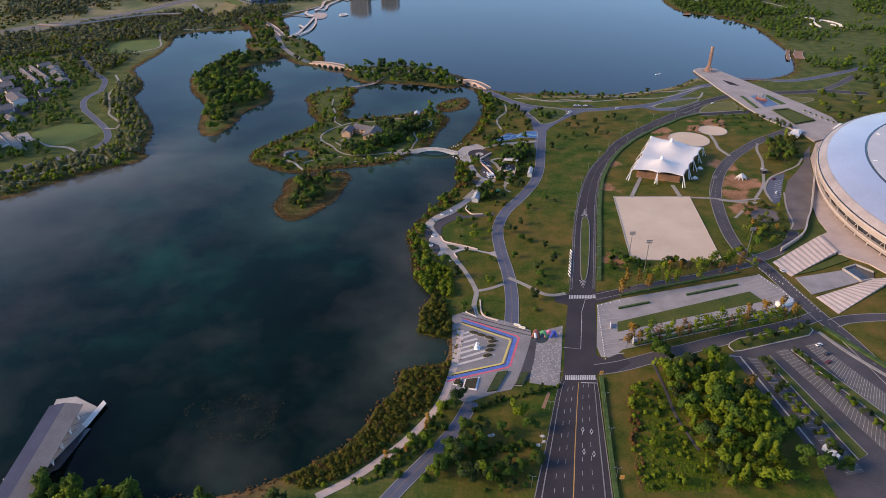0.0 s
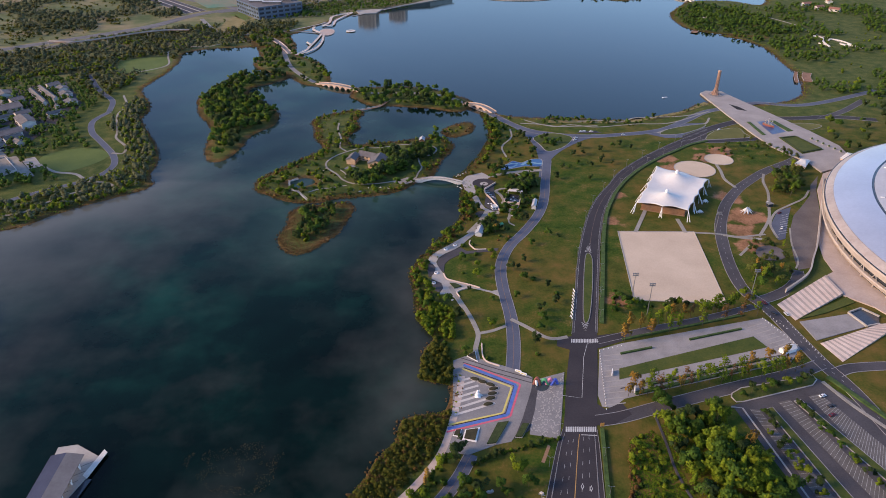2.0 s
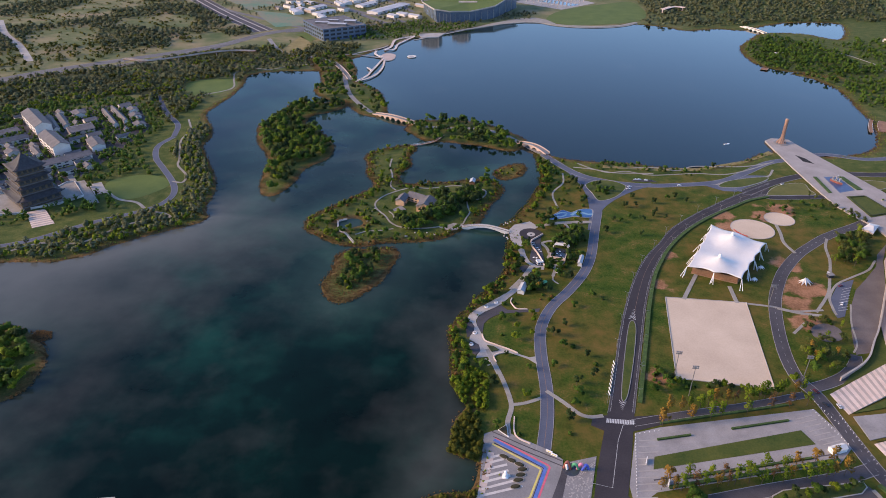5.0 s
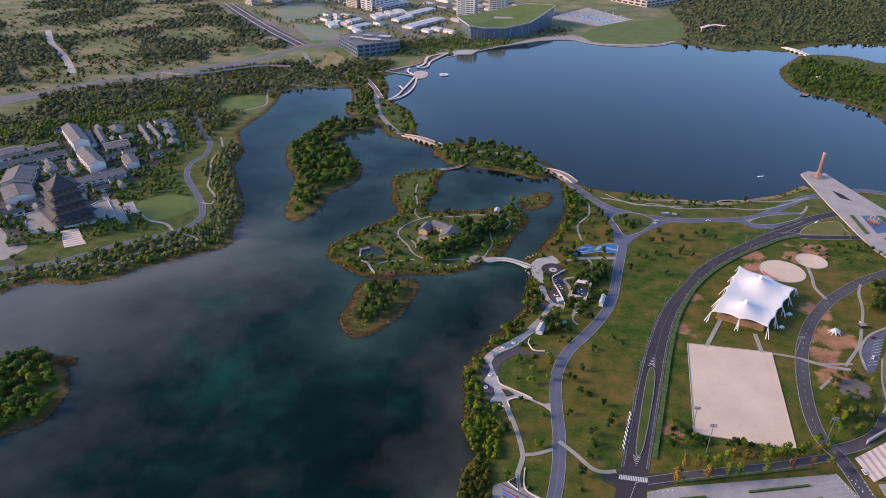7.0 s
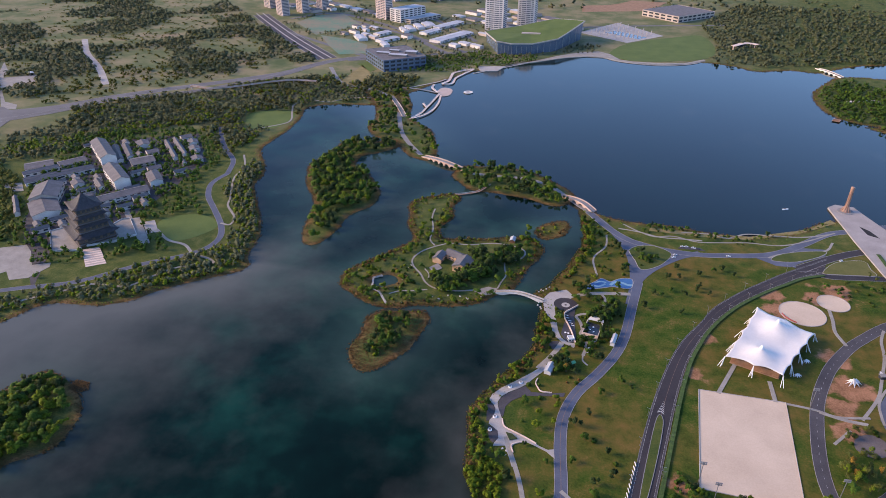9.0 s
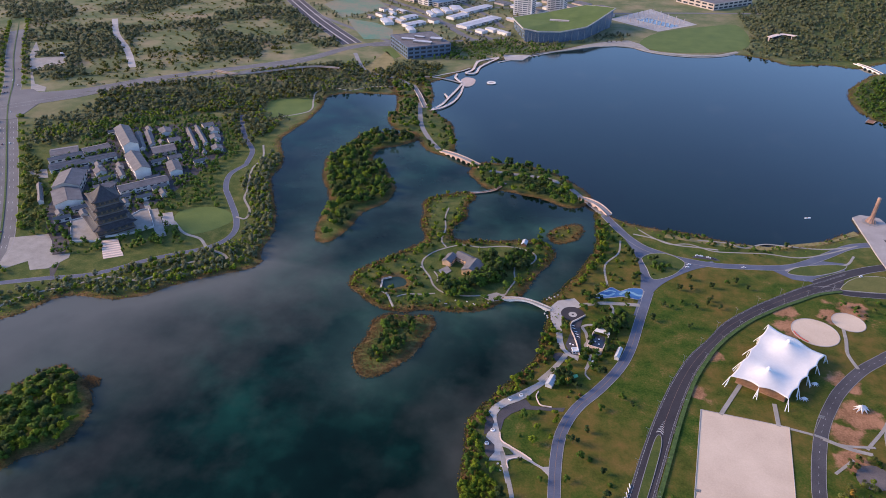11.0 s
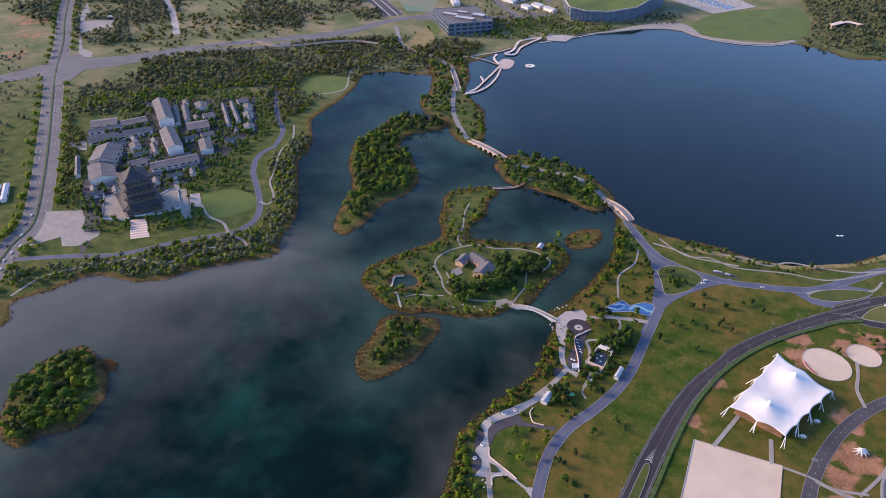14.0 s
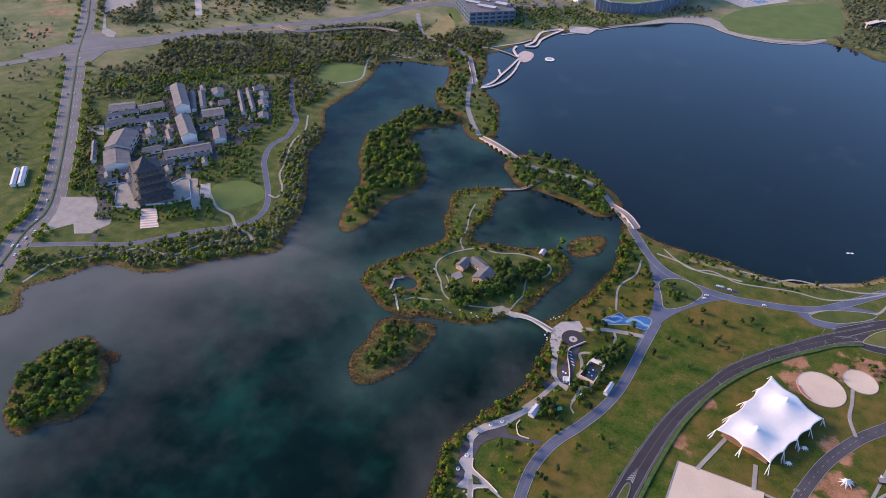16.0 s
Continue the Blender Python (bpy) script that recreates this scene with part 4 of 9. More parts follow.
for nm, poly, z, mat, lab, cat in (
    ("sand_field", [(152.3, 525.3), (219.4, 524.1), (208.9, 415.4), (141.5, 419.6)], 0.20, SAND, "pale sand sports field with a low kerb", "sports field"),
    ("paved_square", [(104.4, 362.3), (120.7, 368.9), (229, 397.9), (242.6, 366.7), (228.1, 350.3), (110.5, 315.3), (101.9, 307.6), (95.6, 308.5), (94.8, 318.3)], 0.08, SQUARE, "grey paved square with pale bands", "pavement"),
    ("square_lawn", [(113.4, 342.9), (213.2, 376.4), (218.2, 364.8), (111.2, 332.6)], 0.26, GRASS, "long rectangular lawn in the paved square", "lawn"),
    ("plaza", [(5.6, 350.7), (13.3, 355), (22.6, 352.9), (46.7, 341.6), (56.1, 334.3), (53.8, 315.3), (46.4, 294.7), (38.4, 280.5), (30.2, 278.3), (13.8, 270.8), (-1.9, 272.8), (4.8, 295.2)], 0.20, GREY_PAVE, "grey lakeside plaza with coloured bands", "pavement"),
    ("slate_square", [(57.6, 332), (77.2, 339.4), (70.6, 304.5), (66.2, 282.5), (49.4, 286), (53.8, 315.3)], 0.22, GREY_PAVE, "grey paving speckled with pale slabs", "pavement"),
    ("car_park", [(174.3, 309.6), (237.1, 333.8), (260.6, 294.7), (272.8, 247.9), (220.5, 171), (185.4, 205.9), (187.7, 232.7)], 0.10, OLD_ROAD, "asphalt car park with paved bays", "car park"),
    ("park_lawn", [(177.8, 320), (185.3, 324.8), (235.4, 336.6), (236, 332.6), (231, 327.5), (182.5, 313), (177.8, 312.5), (176.3, 316.8)], 0.30, GRASS, "raised lawn bed with a pale kerb", "lawn"),
    ("pier_plaza", [(15, 631), (21, 644), (37, 653), (46, 642), (40, 635), (31, 623), (28, 615), (30, 601), (33.3, 581.6), (36.9, 571.1), (42.6, 565.6), (50.5, 564.7), (49.1, 558.2), (38.2, 563.9), (29.4, 574.6), (24, 598.7), (18, 612)], 0.24, CONCRETE, "pale paved square at the footbridge", "pavement"),
    ("garden_court", [(38, 611), (48, 622), (47, 607), (50.1, 576.1), (50, 564.6), (41.4, 566.6), (36.2, 577.2), (37.5, 587.3), (38.8, 597.6)], 0.27, OLD_ROAD, "dark paved court by the footbridge", "pavement"),
    ("lakeside_walk", [(25.8, 529.9), (15.4, 516.2), (2.6, 501.9), (-7, 491.7), (-13.3, 482.8), (-15.2, 474.5), (-10.8, 471.1), (-8.3, 465.9), (-8.5, 458.6), (-11.1, 452.9), (-11.2, 448.7), (-7.2, 446.2), (-3.1, 442), (-2, 435.1), (-4.2, 430.4), (-4.5, 427.1), (4.3, 429.2), (7.9, 420), (11.7, 410.1), (14.4, 411.1), (10.1, 426.1), (9.5, 430.1), (11.7, 433.1), (18.4, 436.6), (24.8, 434.2), (34.7, 429.9), (41.2, 424.5), (40, 433.4), (35.6, 431.8), (29.3, 434.2), (22.5, 438.2), (11, 443.8), (1.7, 447.7), (-1.4, 455.3), (-6.7, 468.4), (-7.9, 474.1), (-6, 481.1), (-0.9, 487.5), (7, 494.3), (12.8, 500.5), (18, 509.7), (29.9, 527.2)], 0.225, CONCRETE, "pale paved lakeside walk widening into a square", "pavement"),
    ("lookout", [(-15.3, 473.2), (-15.7, 468.1), (-13.3, 450.9), (-11.1, 452.9), (-8.4, 459.8), (-8.7, 467), (-11.9, 471.4)], 0.25, OLD_ROAD, "dark asphalt crescent lookout by the walk", "pavement"),
    ("lookout", [(-11.6, 446.8), (-8.5, 432.7), (-5, 430.1), (-1.7, 435.8), (-3.4, 443), (-8.1, 446.4)], 0.25, OLD_ROAD, "dark asphalt crescent lookout by the walk", "pavement"),
    ("dark_walk", [(-7, 471.3), (-5.5, 462.7), (-1.4, 458.3), (-1, 470.5), (3.1, 478.2), (11.6, 485.8), (27.6, 489.2), (43.6, 492), (44.9, 497), (31.5, 493.2), (17.4, 491.8), (11.9, 498.1), (5.1, 492.3), (-2.7, 484.9), (-6.9, 477.6)], 0.205, OLD_ROAD, "dark asphalt garden walk", "pavement"),
    ("dark_strip", [(40.2, 282.4), (46.5, 298.9), (53.8, 321.5), (55.3, 328), (59.8, 330.2), (54.3, 304.7), (49.7, 289.2)], 0.245, OLD_ROAD, "dark grey paved strip beside speckled paving", "pavement"),
    ("bare_track", [(58.8, 278.5), (60.2, 277.2), (55.4, 265.1), (53.6, 265.9)], 0.06, SOIL, "worn orange soil track across grass", "soil"),
    ("island_square", [(-56, 630), (-41.5, 641), (-31.5, 638), (-31.7, 630), (-44.3, 624)], 0.22, PATH, "pale paved island landing", "pavement"),
    ("terrace", [(353, 919), (364, 929), (385, 926), (392, 902), (417, 826), (436, 767), (447, 722), (444, 701), (416, 661), (392, 650), (389, 678), (376, 705), (370, 721), (365, 754), (358, 830)], 1.6, TERRACE, "long pale stone terrace reaching into the lake", "terrace"),
    ("oval_car_park", [(385, 643), (367.4, 609.5), (348.8, 563), (317.4, 503.5), (297, 466), (283, 462), (286.6, 476), (291.5, 492), (304, 525), (320.6, 555), (338.3, 575.7), (356.6, 598.8), (367, 621)], 0.11, YARD, "worn brown-grey asphalt yard", "car park"),
    ("oval_bays", [(293.6, 539.1), (309.5, 563.9), (326, 572.4), (312.5, 548.1), (294.7, 512.5), (287.9, 509.4), (287.6, 520.2)], 0.13, BLUE_ROAD, "blue-grey parking yard with pale kerbs", "car park"),
    ("paved_pond", spline([(262.9, 495.1), (275.5, 500.6), (283.5, 493.6), (280.2, 480.6), (267, 476.2), (259.1, 482.9)], 4, True), 0.2, YARD, "dark blue-grey paved circle under trees", "pavement"),
    ("podium", [(392, 647), (368, 609), (349.5, 562.6), (318.3, 503), (310.5, 476.9), (309.1, 458.3), (298.2, 451.1), (300.2, 424.8), (315, 410), (328.7, 378.9), (385.6, 431.7), (413, 552.9), (416, 661)], 0.9, PODIUM, "pale stone podium round the arena", "podium"),
    ("podium_lawn", [(297.5, 468.5), (314.1, 494), (308.2, 458.2), (267, 429.9), (254.8, 421.3)], 0.5, GRASS, "sloping lawn beside the podium", "lawn"),
    ("ramp", [(252.5, 392.9), (295.3, 403.1), (296.9, 387.4), (254.5, 371.9)], 0.5, SQUARE, "grey paved ramp down to the pit", "ramp"),
    # no real pit: the dark slab colour gives the shade of the recess
    ("ramp_pit", [(292, 403.1), (304.1, 408.5), (311.8, 398.3), (307, 389.4), (296.6, 386.8)], 0.62, GLASS_DARK, "dark sunken entrance with a pale rim", "entrance"),
    ("ramp_lawn", [(254, 396.1), (301.5, 423.4), (304.2, 416.6), (275, 402.8)], 0.72, GRASS, "narrow lawn between stairs and ramp", "lawn"),
    ("ramp_lawn", [(257.8, 370.8), (295.3, 384.3), (306.3, 388.2), (303.6, 383.3)], 0.72, GRASS, "narrow lawn between stairs and ramp", "lawn"),
    ("west_lawn", spline([(-446, 677), (-455, 702), (-430, 722), (-402, 721), (-380, 699), (-396, 666), (-419, 657)], 4, True), 0.14, LAWN, "round mown lawn on the west shore", "lawn"),
    ("west_lawn", spline([(-510, 1036), (-541, 1103), (-483, 1133), (-456, 1105), (-461, 1054), (-481, 1033)], 4, True), 0.14, LAWN, "round mown lawn on the west shore", "lawn"),
    ("west_square", [(-605, 592), (-569, 611), (-553, 599), (-530, 574), (-514, 583), (-509, 575), (-515, 551), (-531, 543), (-547, 557), (-553, 548), (-565, 529), (-585, 567)], 0.2, PATH, "pale paved square by the temple", "pavement"),
    ("temple_terrace", [(-530, 603), (-565, 643), (-551, 659), (-522, 639), (-505, 670), (-502, 690), (-494, 694), (-461, 659), (-476, 638), (-504, 620), (-501, 612)], 1.4, PATH, "pale stone terrace round the temple", "terrace"),
    ("temple_walk", [(-517, 712), (-512, 717), (-492, 696), (-486, 701), (-435, 646), (-442, 639)], 0.5, PATH, "pale stone walk by the temple", "pavement"),
    ("temple_walk", [(-474, 690), (-463, 698), (-441, 672), (-452, 665)], 0.3, CONCRETE, "pale stone landing by the lawn", "pavement"),
    ("village_yard", [(-492.9, 530.4), (-619, 660), (-721, 912), (-574, 989), (-496, 879), (-494, 722), (-505, 670), (-542, 622)], 0.07, OLD_ROAD, "dark grey paved village yard", "pavement"),
    ("crossroads", [(-1034, 893), (-1004, 974), (-1030, 1012), (-990, 1036), (-958, 1020), (-905, 1064), (-880, 1046), (-925, 990), (-898, 905), (-930, 885), (-962, 925), (-1010, 880)], 0.43, FAR_ROAD, "broad pale junction of two city avenues", "road"),
    ("bare_ground", [(-1240, 1312), (-1170, 1246), (-1140, 1200), (-1087, 1234), (-1056, 1191), (-1076, 1150), (-1070, 1120), (-1010, 1062), (-975, 1052), (-958, 1030), (-985, 1026), (-1092, 1138), (-1166, 1214)], 0.34, PATH, "bare pale ground beside the city avenue", "soil"),
    ("office_lawn", [(-457, 1345), (-454, 1470), (-404, 1388), (-410, 1332), (-440, 1316)], 0.24, BEACH, "dry yellow lawn before the office block", "lawn"),
    ("office_lawn", [(-470, 1480), (-452, 1500), (-412, 1440), (-420, 1420)], 0.24, LAWN, "mown lawn beside the office block", "lawn"),
    ("bastion", [(-203.7, 1513.7), (-191.3, 1479), (-155.7, 1487), (-143.7, 1533)], 0.9, CONCRETE, "pale paved lookout on the far shore", "pavement"),
    ("pier_square", spline([(-248.1, 1315.7), (-241.5, 1337.4), (-222.7, 1329.7), (-218.6, 1299.2), (-226.1, 1282.2), (-238.2, 1286.9)], 4, True), 0.5, PODIUM, "pinkish paved islet joining the piers", "pavement"),
    ("far_lawn", spline([(80, 1695), (124.2, 1824.8), (256.5, 1938), (316.2, 1966.7), (334.2, 1862.6), (326.1, 1769), (292.3, 1703), (195.3, 1656), (125, 1652)], 4, True), 0.3, LAWN, "broad green lawn on the far shore", "lawn"),
    ("far_square", [(0, 1936), (105, 2096), (220, 1941), (124, 1835)], 0.3, CONCRETE, "pale city square beyond the lake", "pavement"),
    ("building_site", [(-129, 2315), (-129, 2430), (-50, 2470), (-41, 2335)], 0.3, SOIL, "bare orange soil of a building site", "soil"),
    ("building_site", [(-2, 2245), (-6, 2362), (102, 2502), (267, 2486), (204, 2311)], 0.3, SOIL, "bare orange soil of a building site", "soil"),
    ("building_site", [(-660, 1740), (-568, 1711), (-506, 1660), (-478, 1576), (-540, 1552), (-600, 1640)], 0.3, NETTING, "building site under green netting", "soil"),
    ("building_site", [(-789, 1883), (-773, 1993), (-701, 2039), (-597, 1889), (-672, 1741)], 0.3, NETTING, "levelled building site partly under green netting", "soil"),
):
    top = slab(nm, poly, z, mat, lab, cat, max(0.4, z + 0.5))
    if nm != "village_yard":
        KEEP_POLY.append(np.array(poly))

for (cx, cy), (ex, ey), lab in (((263.5, 661), (284.2, 661), "round sand pitch with a pale rim"), ((298, 686.6), (312.6, 686.6), "small round sand pitch with a pale rim")):
    r = math.hypot(ex - cx, ey - cy)
    disc = tagged(new("sand_circle", Build().lathe([(0.01, 0.22), (r, 0.22), (r, -0.2)], 48, 0, cx, cy).mesh("sand_circle", [SAND])), lab, "pitch", kind="structure")
    part("rim", Build().lathe([(r, 0.1), (r, 0.45), (r + 0.6, 0.45), (r + 0.6, -0.2)], 48, 0, cx, cy).mesh("rim", [CONCRETE]), disc, "pale kerb rim")
    KEEP_OFF.append((np.array([(cx, cy), (cx + 0.1, cy)]), r + 1))


# ---- helpers for buildings
def centre_of(c):
    c = np.array(c, float)
    return c.mean(0)


def keep_clear(c, grow=1.0):
    c = np.array(c, float)
    m = c.mean(0)
    KEEP_POLY.append(m + (c - m) * grow)


def box_at(parent, name, shared, x, y, z, turn=0.0, label="", s=(1, 1, 1)):
    return part(name, shared, parent, label, pose(x, y, z, 0, 0, turn) @ Matrix.Diagonal((*s, 1)))


UNIT = {}


def unit_box(mat):
    """One shared box, 1 m each way, standing on its base."""
    if mat.name not in UNIT:
        UNIT[mat.name] = Build().box(-0.5, -0.5, 0, 0.5, 0.5, 1).mesh("block", [mat])
    return UNIT[mat.name]


def squared(corners):
    """Centre, length, width and turn of the rectangle nearest to four corners."""
    c = np.array(corners, float)
    a, b = (c[1] - c[0] + c[2] - c[3]) / 2, (c[3] - c[0] + c[2] - c[1]) / 2
    if np.linalg.norm(a) < np.linalg.norm(b):
        a, b = b, -a
    b = b - a * (a @ b) / (a @ a)
    return c.mean(0), float(np.linalg.norm(a)), float(np.linalg.norm(b)), math.degrees(math.atan2(a[1], a[0]))


def house(name, label, corners, eave, rise, wall=WALL, roof=ROOF_GREY, z=0.0, over=0.7, windows=4, storeys=1, group="", category="house"):
    """A gabled house: walls, two roof slopes, ridge, windows and a door."""
    m, ln, wd, turn = squared(corners)
    keep_clear(corners, 1.15)
    ob = thing(name, label, category, group, at=(m[0], m[1], z), turn=turn)
    hx, hy = ln / 2 - over, wd / 2 - over
    b = Build().prism([(-hx, -hy), (hx, -hy), (hx, hy), (-hx, hy)], -0.4, eave)
    top = eave + rise * hy / (wd / 2) * 0.97
    for x in (-hx, hx):
        b.add([(x, -hy, eave), (x, hy, eave), (x, 0, top), (x * 0.97, -hy, eave), (x * 0.97, hy, eave), (x * 0.97, 0, top)], [(0, 1, 2), (5, 4, 3), (0, 2, 5, 3), (1, 4, 5, 2)])
    part("wall", b.mesh("wall", [wall]), ob)
    for s in (-1, 1):
        lo, hi = (s * wd / 2, eave - 0.1), (0.0, eave + rise)
        v = [(x, y, zz + t) for t in (0, 0.3) for x in (-ln / 2, ln / 2) for y, zz in (lo, hi)]
        part("roof_slope", mesh_of("roof_slope", v, [(0, 1, 3, 2), (4, 6, 7, 5), (0, 2, 6, 4), (1, 5, 7, 3), (0, 4, 5, 1), (2, 3, 7, 6)], [roof]), ob)
    part("ridge", Build().tube((-ln / 2, 0, eave + rise + 0.3), (ln / 2, 0, eave + rise + 0.3), 0.25, 0.25, 6).mesh("ridge", [roof]), ob)
    if windows:
        glass = unit_box(GLASS_DARK)
        for s in (-1, 1):
            for st in range(storeys):
                h = eave / storeys
                k = max(2, round(windows * 0.6))
                for i in range(k):
                    x = -hx + (i + 0.5) * 2 * hx / k
                    box_at(ob, "window", glass, x, s * hy, st * h + 0.35 * h, 0, "", (hx / k * 1.0, 0.16, h * 0.42))
    return ob


def flat_block(name, label, corners, top, wall=WALL, roof=ROOF_PALE, floors=3, bays=6, category="building", group="", z=0.0):
    """A flat-roofed block with a parapet, floor bands and panes."""
    m, ln, wd, turn = squared(corners)
    keep_clear(corners, 1.1)
    ob = thing(name, label, category, group, at=(m[0], m[1], z), turn=turn)
    hx, hy = ln / 2, wd / 2
    part("wall", Build().box(-hx, -hy, -0.4, hx, hy, top).mesh("wall", [wall]), ob)
    part("roof", Build().box(-hx + 0.5, -hy + 0.5, top, hx - 0.5, hy - 0.5, top + 0.3).mesh("roof", [roof]), ob)
    p = Build()
    for x0, y0, x1, y1 in ((-hx, -hy, hx, -hy + 0.4), (-hx, hy - 0.4, hx, hy), (-hx, -hy + 0.4, -hx + 0.4, hy - 0.4), (hx - 0.4, -hy + 0.4, hx, hy - 0.4)):
        p.box(x0, y0, top, x1, y1, top + 0.9)
    part("parapet", p.mesh("parapet", [wall]), ob)
    glass = unit_box(GLASS_DARK)
    h = top / max(floors, 1)
    for f in range(floors):
        for s in (-1, 1):
            for i in range(bays):
                box_at(ob, "window", glass, -hx + (i + 0.5) * 2 * hx / bays, s * hy, f * h + 0.3 * h, 0, "", (hx / bays * 1.4, 0.2, h * 0.5))
            k = max(2, int(bays * wd / ln))
            for i in range(k):
                box_at(ob, "window", glass, s * hx, -hy + (i + 0.5) * 2 * hy / k, f * h + 0.3 * h, 0, "", (0.2, hy / k * 1.4, h * 0.5))
    return ob


def bent_strip(name, line, width, top, bottom, mat, parent, label="", offset=0.0):
    """A strip with its own height at each step: top and bottom are lists."""
    c = np.array(line, float)
    t = np.gradient(c, axis=0)
    t /= np.linalg.norm(t, axis=1)[:, None] + 1e-9
    nrm = np.c_[-t[:, 1], t[:, 0]]
    a, b = c + nrm * (offset + width / 2), c + nrm * (offset - width / 2)
    k = len(c)
    v = [(*p, z) for side, zz in ((a, top), (b, top), (a, bottom), (b, bottom)) for p, z in zip(side, zz)]
    f = []
    for i in range(k - 1):
        f += [(i, k + i, k + i + 1, i + 1), (2 * k + i, 2 * k + i + 1, 3 * k + i + 1, 3 * k + i), (2 * k + i, i, i + 1, 2 * k + i + 1), (k + i, 3 * k + i, 3 * k + i + 1, k + i + 1)]
    f += [(0, 2 * k, 3 * k, k), (k - 1, 2 * k - 1, 4 * k - 1, 3 * k - 1)]
    return part(name, mesh_of(name, v, f, [mat]), parent, label)


def bridge(label, line, width, rise, arches, stone, deck=GREY_PAVE, base=0.3, foot=-2.5):
    """An arched bridge: a cambered body with open arches, a deck and two parapets."""
    ob = thing("bridge", label, "bridge", at=(*line[0], 0))
    c = spline(line, 40) if len(line) < 5 else spline(line, 16)
    d = np.r_[0, np.cumsum(np.linalg.norm(np.diff(c, axis=0), axis=1))] / 1.0
    u = d / d[-1]
    top = base + rise * np.sin(math.pi * u) ** 1.0
    e = 0.06
    w = np.clip((u - e) / (1 - 2 * e), 0, 1) * arches
    frac = w - np.floor(w)
    arch = np.sqrt(np.clip(1 - ((frac - 0.5) / 0.43) ** 2, 0, 1))
    low = np.where((u > e) & (u < 1 - e), foot + (top - 0.7 - foot) * arch, foot)
    inv = c - np.array(line[0])
    body = bent_strip("arch_body", inv, width, top, low, stone, ob)
    bent_strip("deck", inv, width - 0.9, top + 0.05, top - 0.1, deck, ob, "grey paved deck")
    for s in (-1, 1):
        bent_strip("parapet", inv, 0.35, top + 1.1, top - 0.3, stone, ob, "", s * (width / 2 - 0.1))
        bent_strip("coping", inv, 0.6, top + 1.28, top + 1.1, CONCRETE, ob, "pale coping", s * (width / 2 - 0.1))
    KEEP_OFF.append((c, width / 2 + 0.5))
    return ob


def lamp(x, y, h, turn, group="street lamps"):
    global FIRST_LAMP
    if FIRST_LAMP is None:
        ob = thing("street_lamp", "slim grey street lamp with two arms", "street lamp", group, at=(x, y, 0), turn=turn)
        part("pole", Build().tube((0, 0, -0.2), (0, 0, h), 0.16, 0.09, 8).mesh("pole", [LAMP_GREY]), ob)
        for s in (-1, 1):
            arm = part("arm", Build().tube((0, 0, h - 0.4), (s * 1.4, 0, h + 0.2), 0.07, 0.05, 6).mesh("arm", [LAMP_GREY]), ob)
            part("lamp_head", Build().box(s * 1.4 - 0.4, -0.14, h + 0.14, s * 1.4 + 0.4, 0.14, h + 0.30).mesh("lamp_head", [LAMP_GREY]), arm)
        FIRST_LAMP = ob
        return ob
    return copy_thing(FIRST_LAMP, pose(x, y, 0, 0, 0, turn))


FIRST_LAMP = None
LAMP_GREY = mottled("galvanised_steel", (0.24, 0.24, 0.25), (0.34, 0.34, 0.35), 0.5, 3.0, 0.45, 0.7)
CARS = {}


def car(x, y, turn, colour, label, z=0.18):
    key = colour.name
    if key in CARS:
        return copy_thing(CARS[key], pose(x, y, z, 0, 0, turn))
    ob = thing("car", label, "car", "parked cars", at=(x, y, z), turn=turn)
    b = Build()
    prof = [(-2.3, 0.35), (-2.3, 0.85), (-1.6, 0.95), (1.0, 0.98), (2.2, 0.78), (2.3, 0.35)]
    v = [(px, s * 0.88, pz) for s in (-1, 1) for px, pz in prof]
    b.add(v, [tuple(range(5, -1, -1)), tuple(range(6, 12))] + [(i, (i + 1) % 6, 6 + (i + 1) % 6, 6 + i) for i in range(6)])
    part("body", b.mesh("body", [colour]), ob)
    cab = [(-1.75, 0.93), (-1.2, 1.42), (0.35, 1.45), (1.1, 0.96)]
    v = [(px, s * (0.8 if pz < 1 else 0.66), pz) for s in (-1, 1) for px, pz in cab]
    part("window_glass", mesh_of("window_glass", v, [(3, 2, 1, 0), (4, 5, 6, 7), (0, 1, 5, 4), (2, 3, 7, 6), (1, 2, 6, 5), (0, 4, 7, 3)], [GLASS_DARK]), ob, "dark tinted glass")
    part("roof_panel", Build().box(-1.2, -0.64, 1.42, 0.34, 0.64, 1.5).mesh("roof_panel", [colour]), ob)
    wheel = Build().tube((0, -0.1, 0), (0, 0.1, 0), 0.33, 0.33, 10).mesh("wheel", [GLASS_DARK])
    for wx in (-1.4, 1.4):
        for wy in (-0.82, 0.82):
            part("wheel", wheel, ob, "", pose(wx, wy, 0.33))
    CARS[key] = ob
    return ob


# ---- arena, canopy, field and terrace
arena = thing("arena", "large silver-roofed arena with banded pale stone sides", "arena", at=(481.4, 507.0, 0.0), turn=60.8)
AX, AY = 199.0, 145.0


def ring(name, profile, mat, label="", n=96, smooth=True):
    k = len(profile)
    v = [(AX * r * math.cos(2 * math.pi * i / n), AY * r * math.sin(2 * math.pi * i / n), z) for i in range(n) for r, z in profile]
    f = [(i * k + j, (i + 1) % n * k + j, (i + 1) % n * k + j + 1, i * k + j + 1) for i in range(n) for j in range(k - 1)]
    return part(name, mesh_of(name, v, f, [mat], smooth), arena, label)


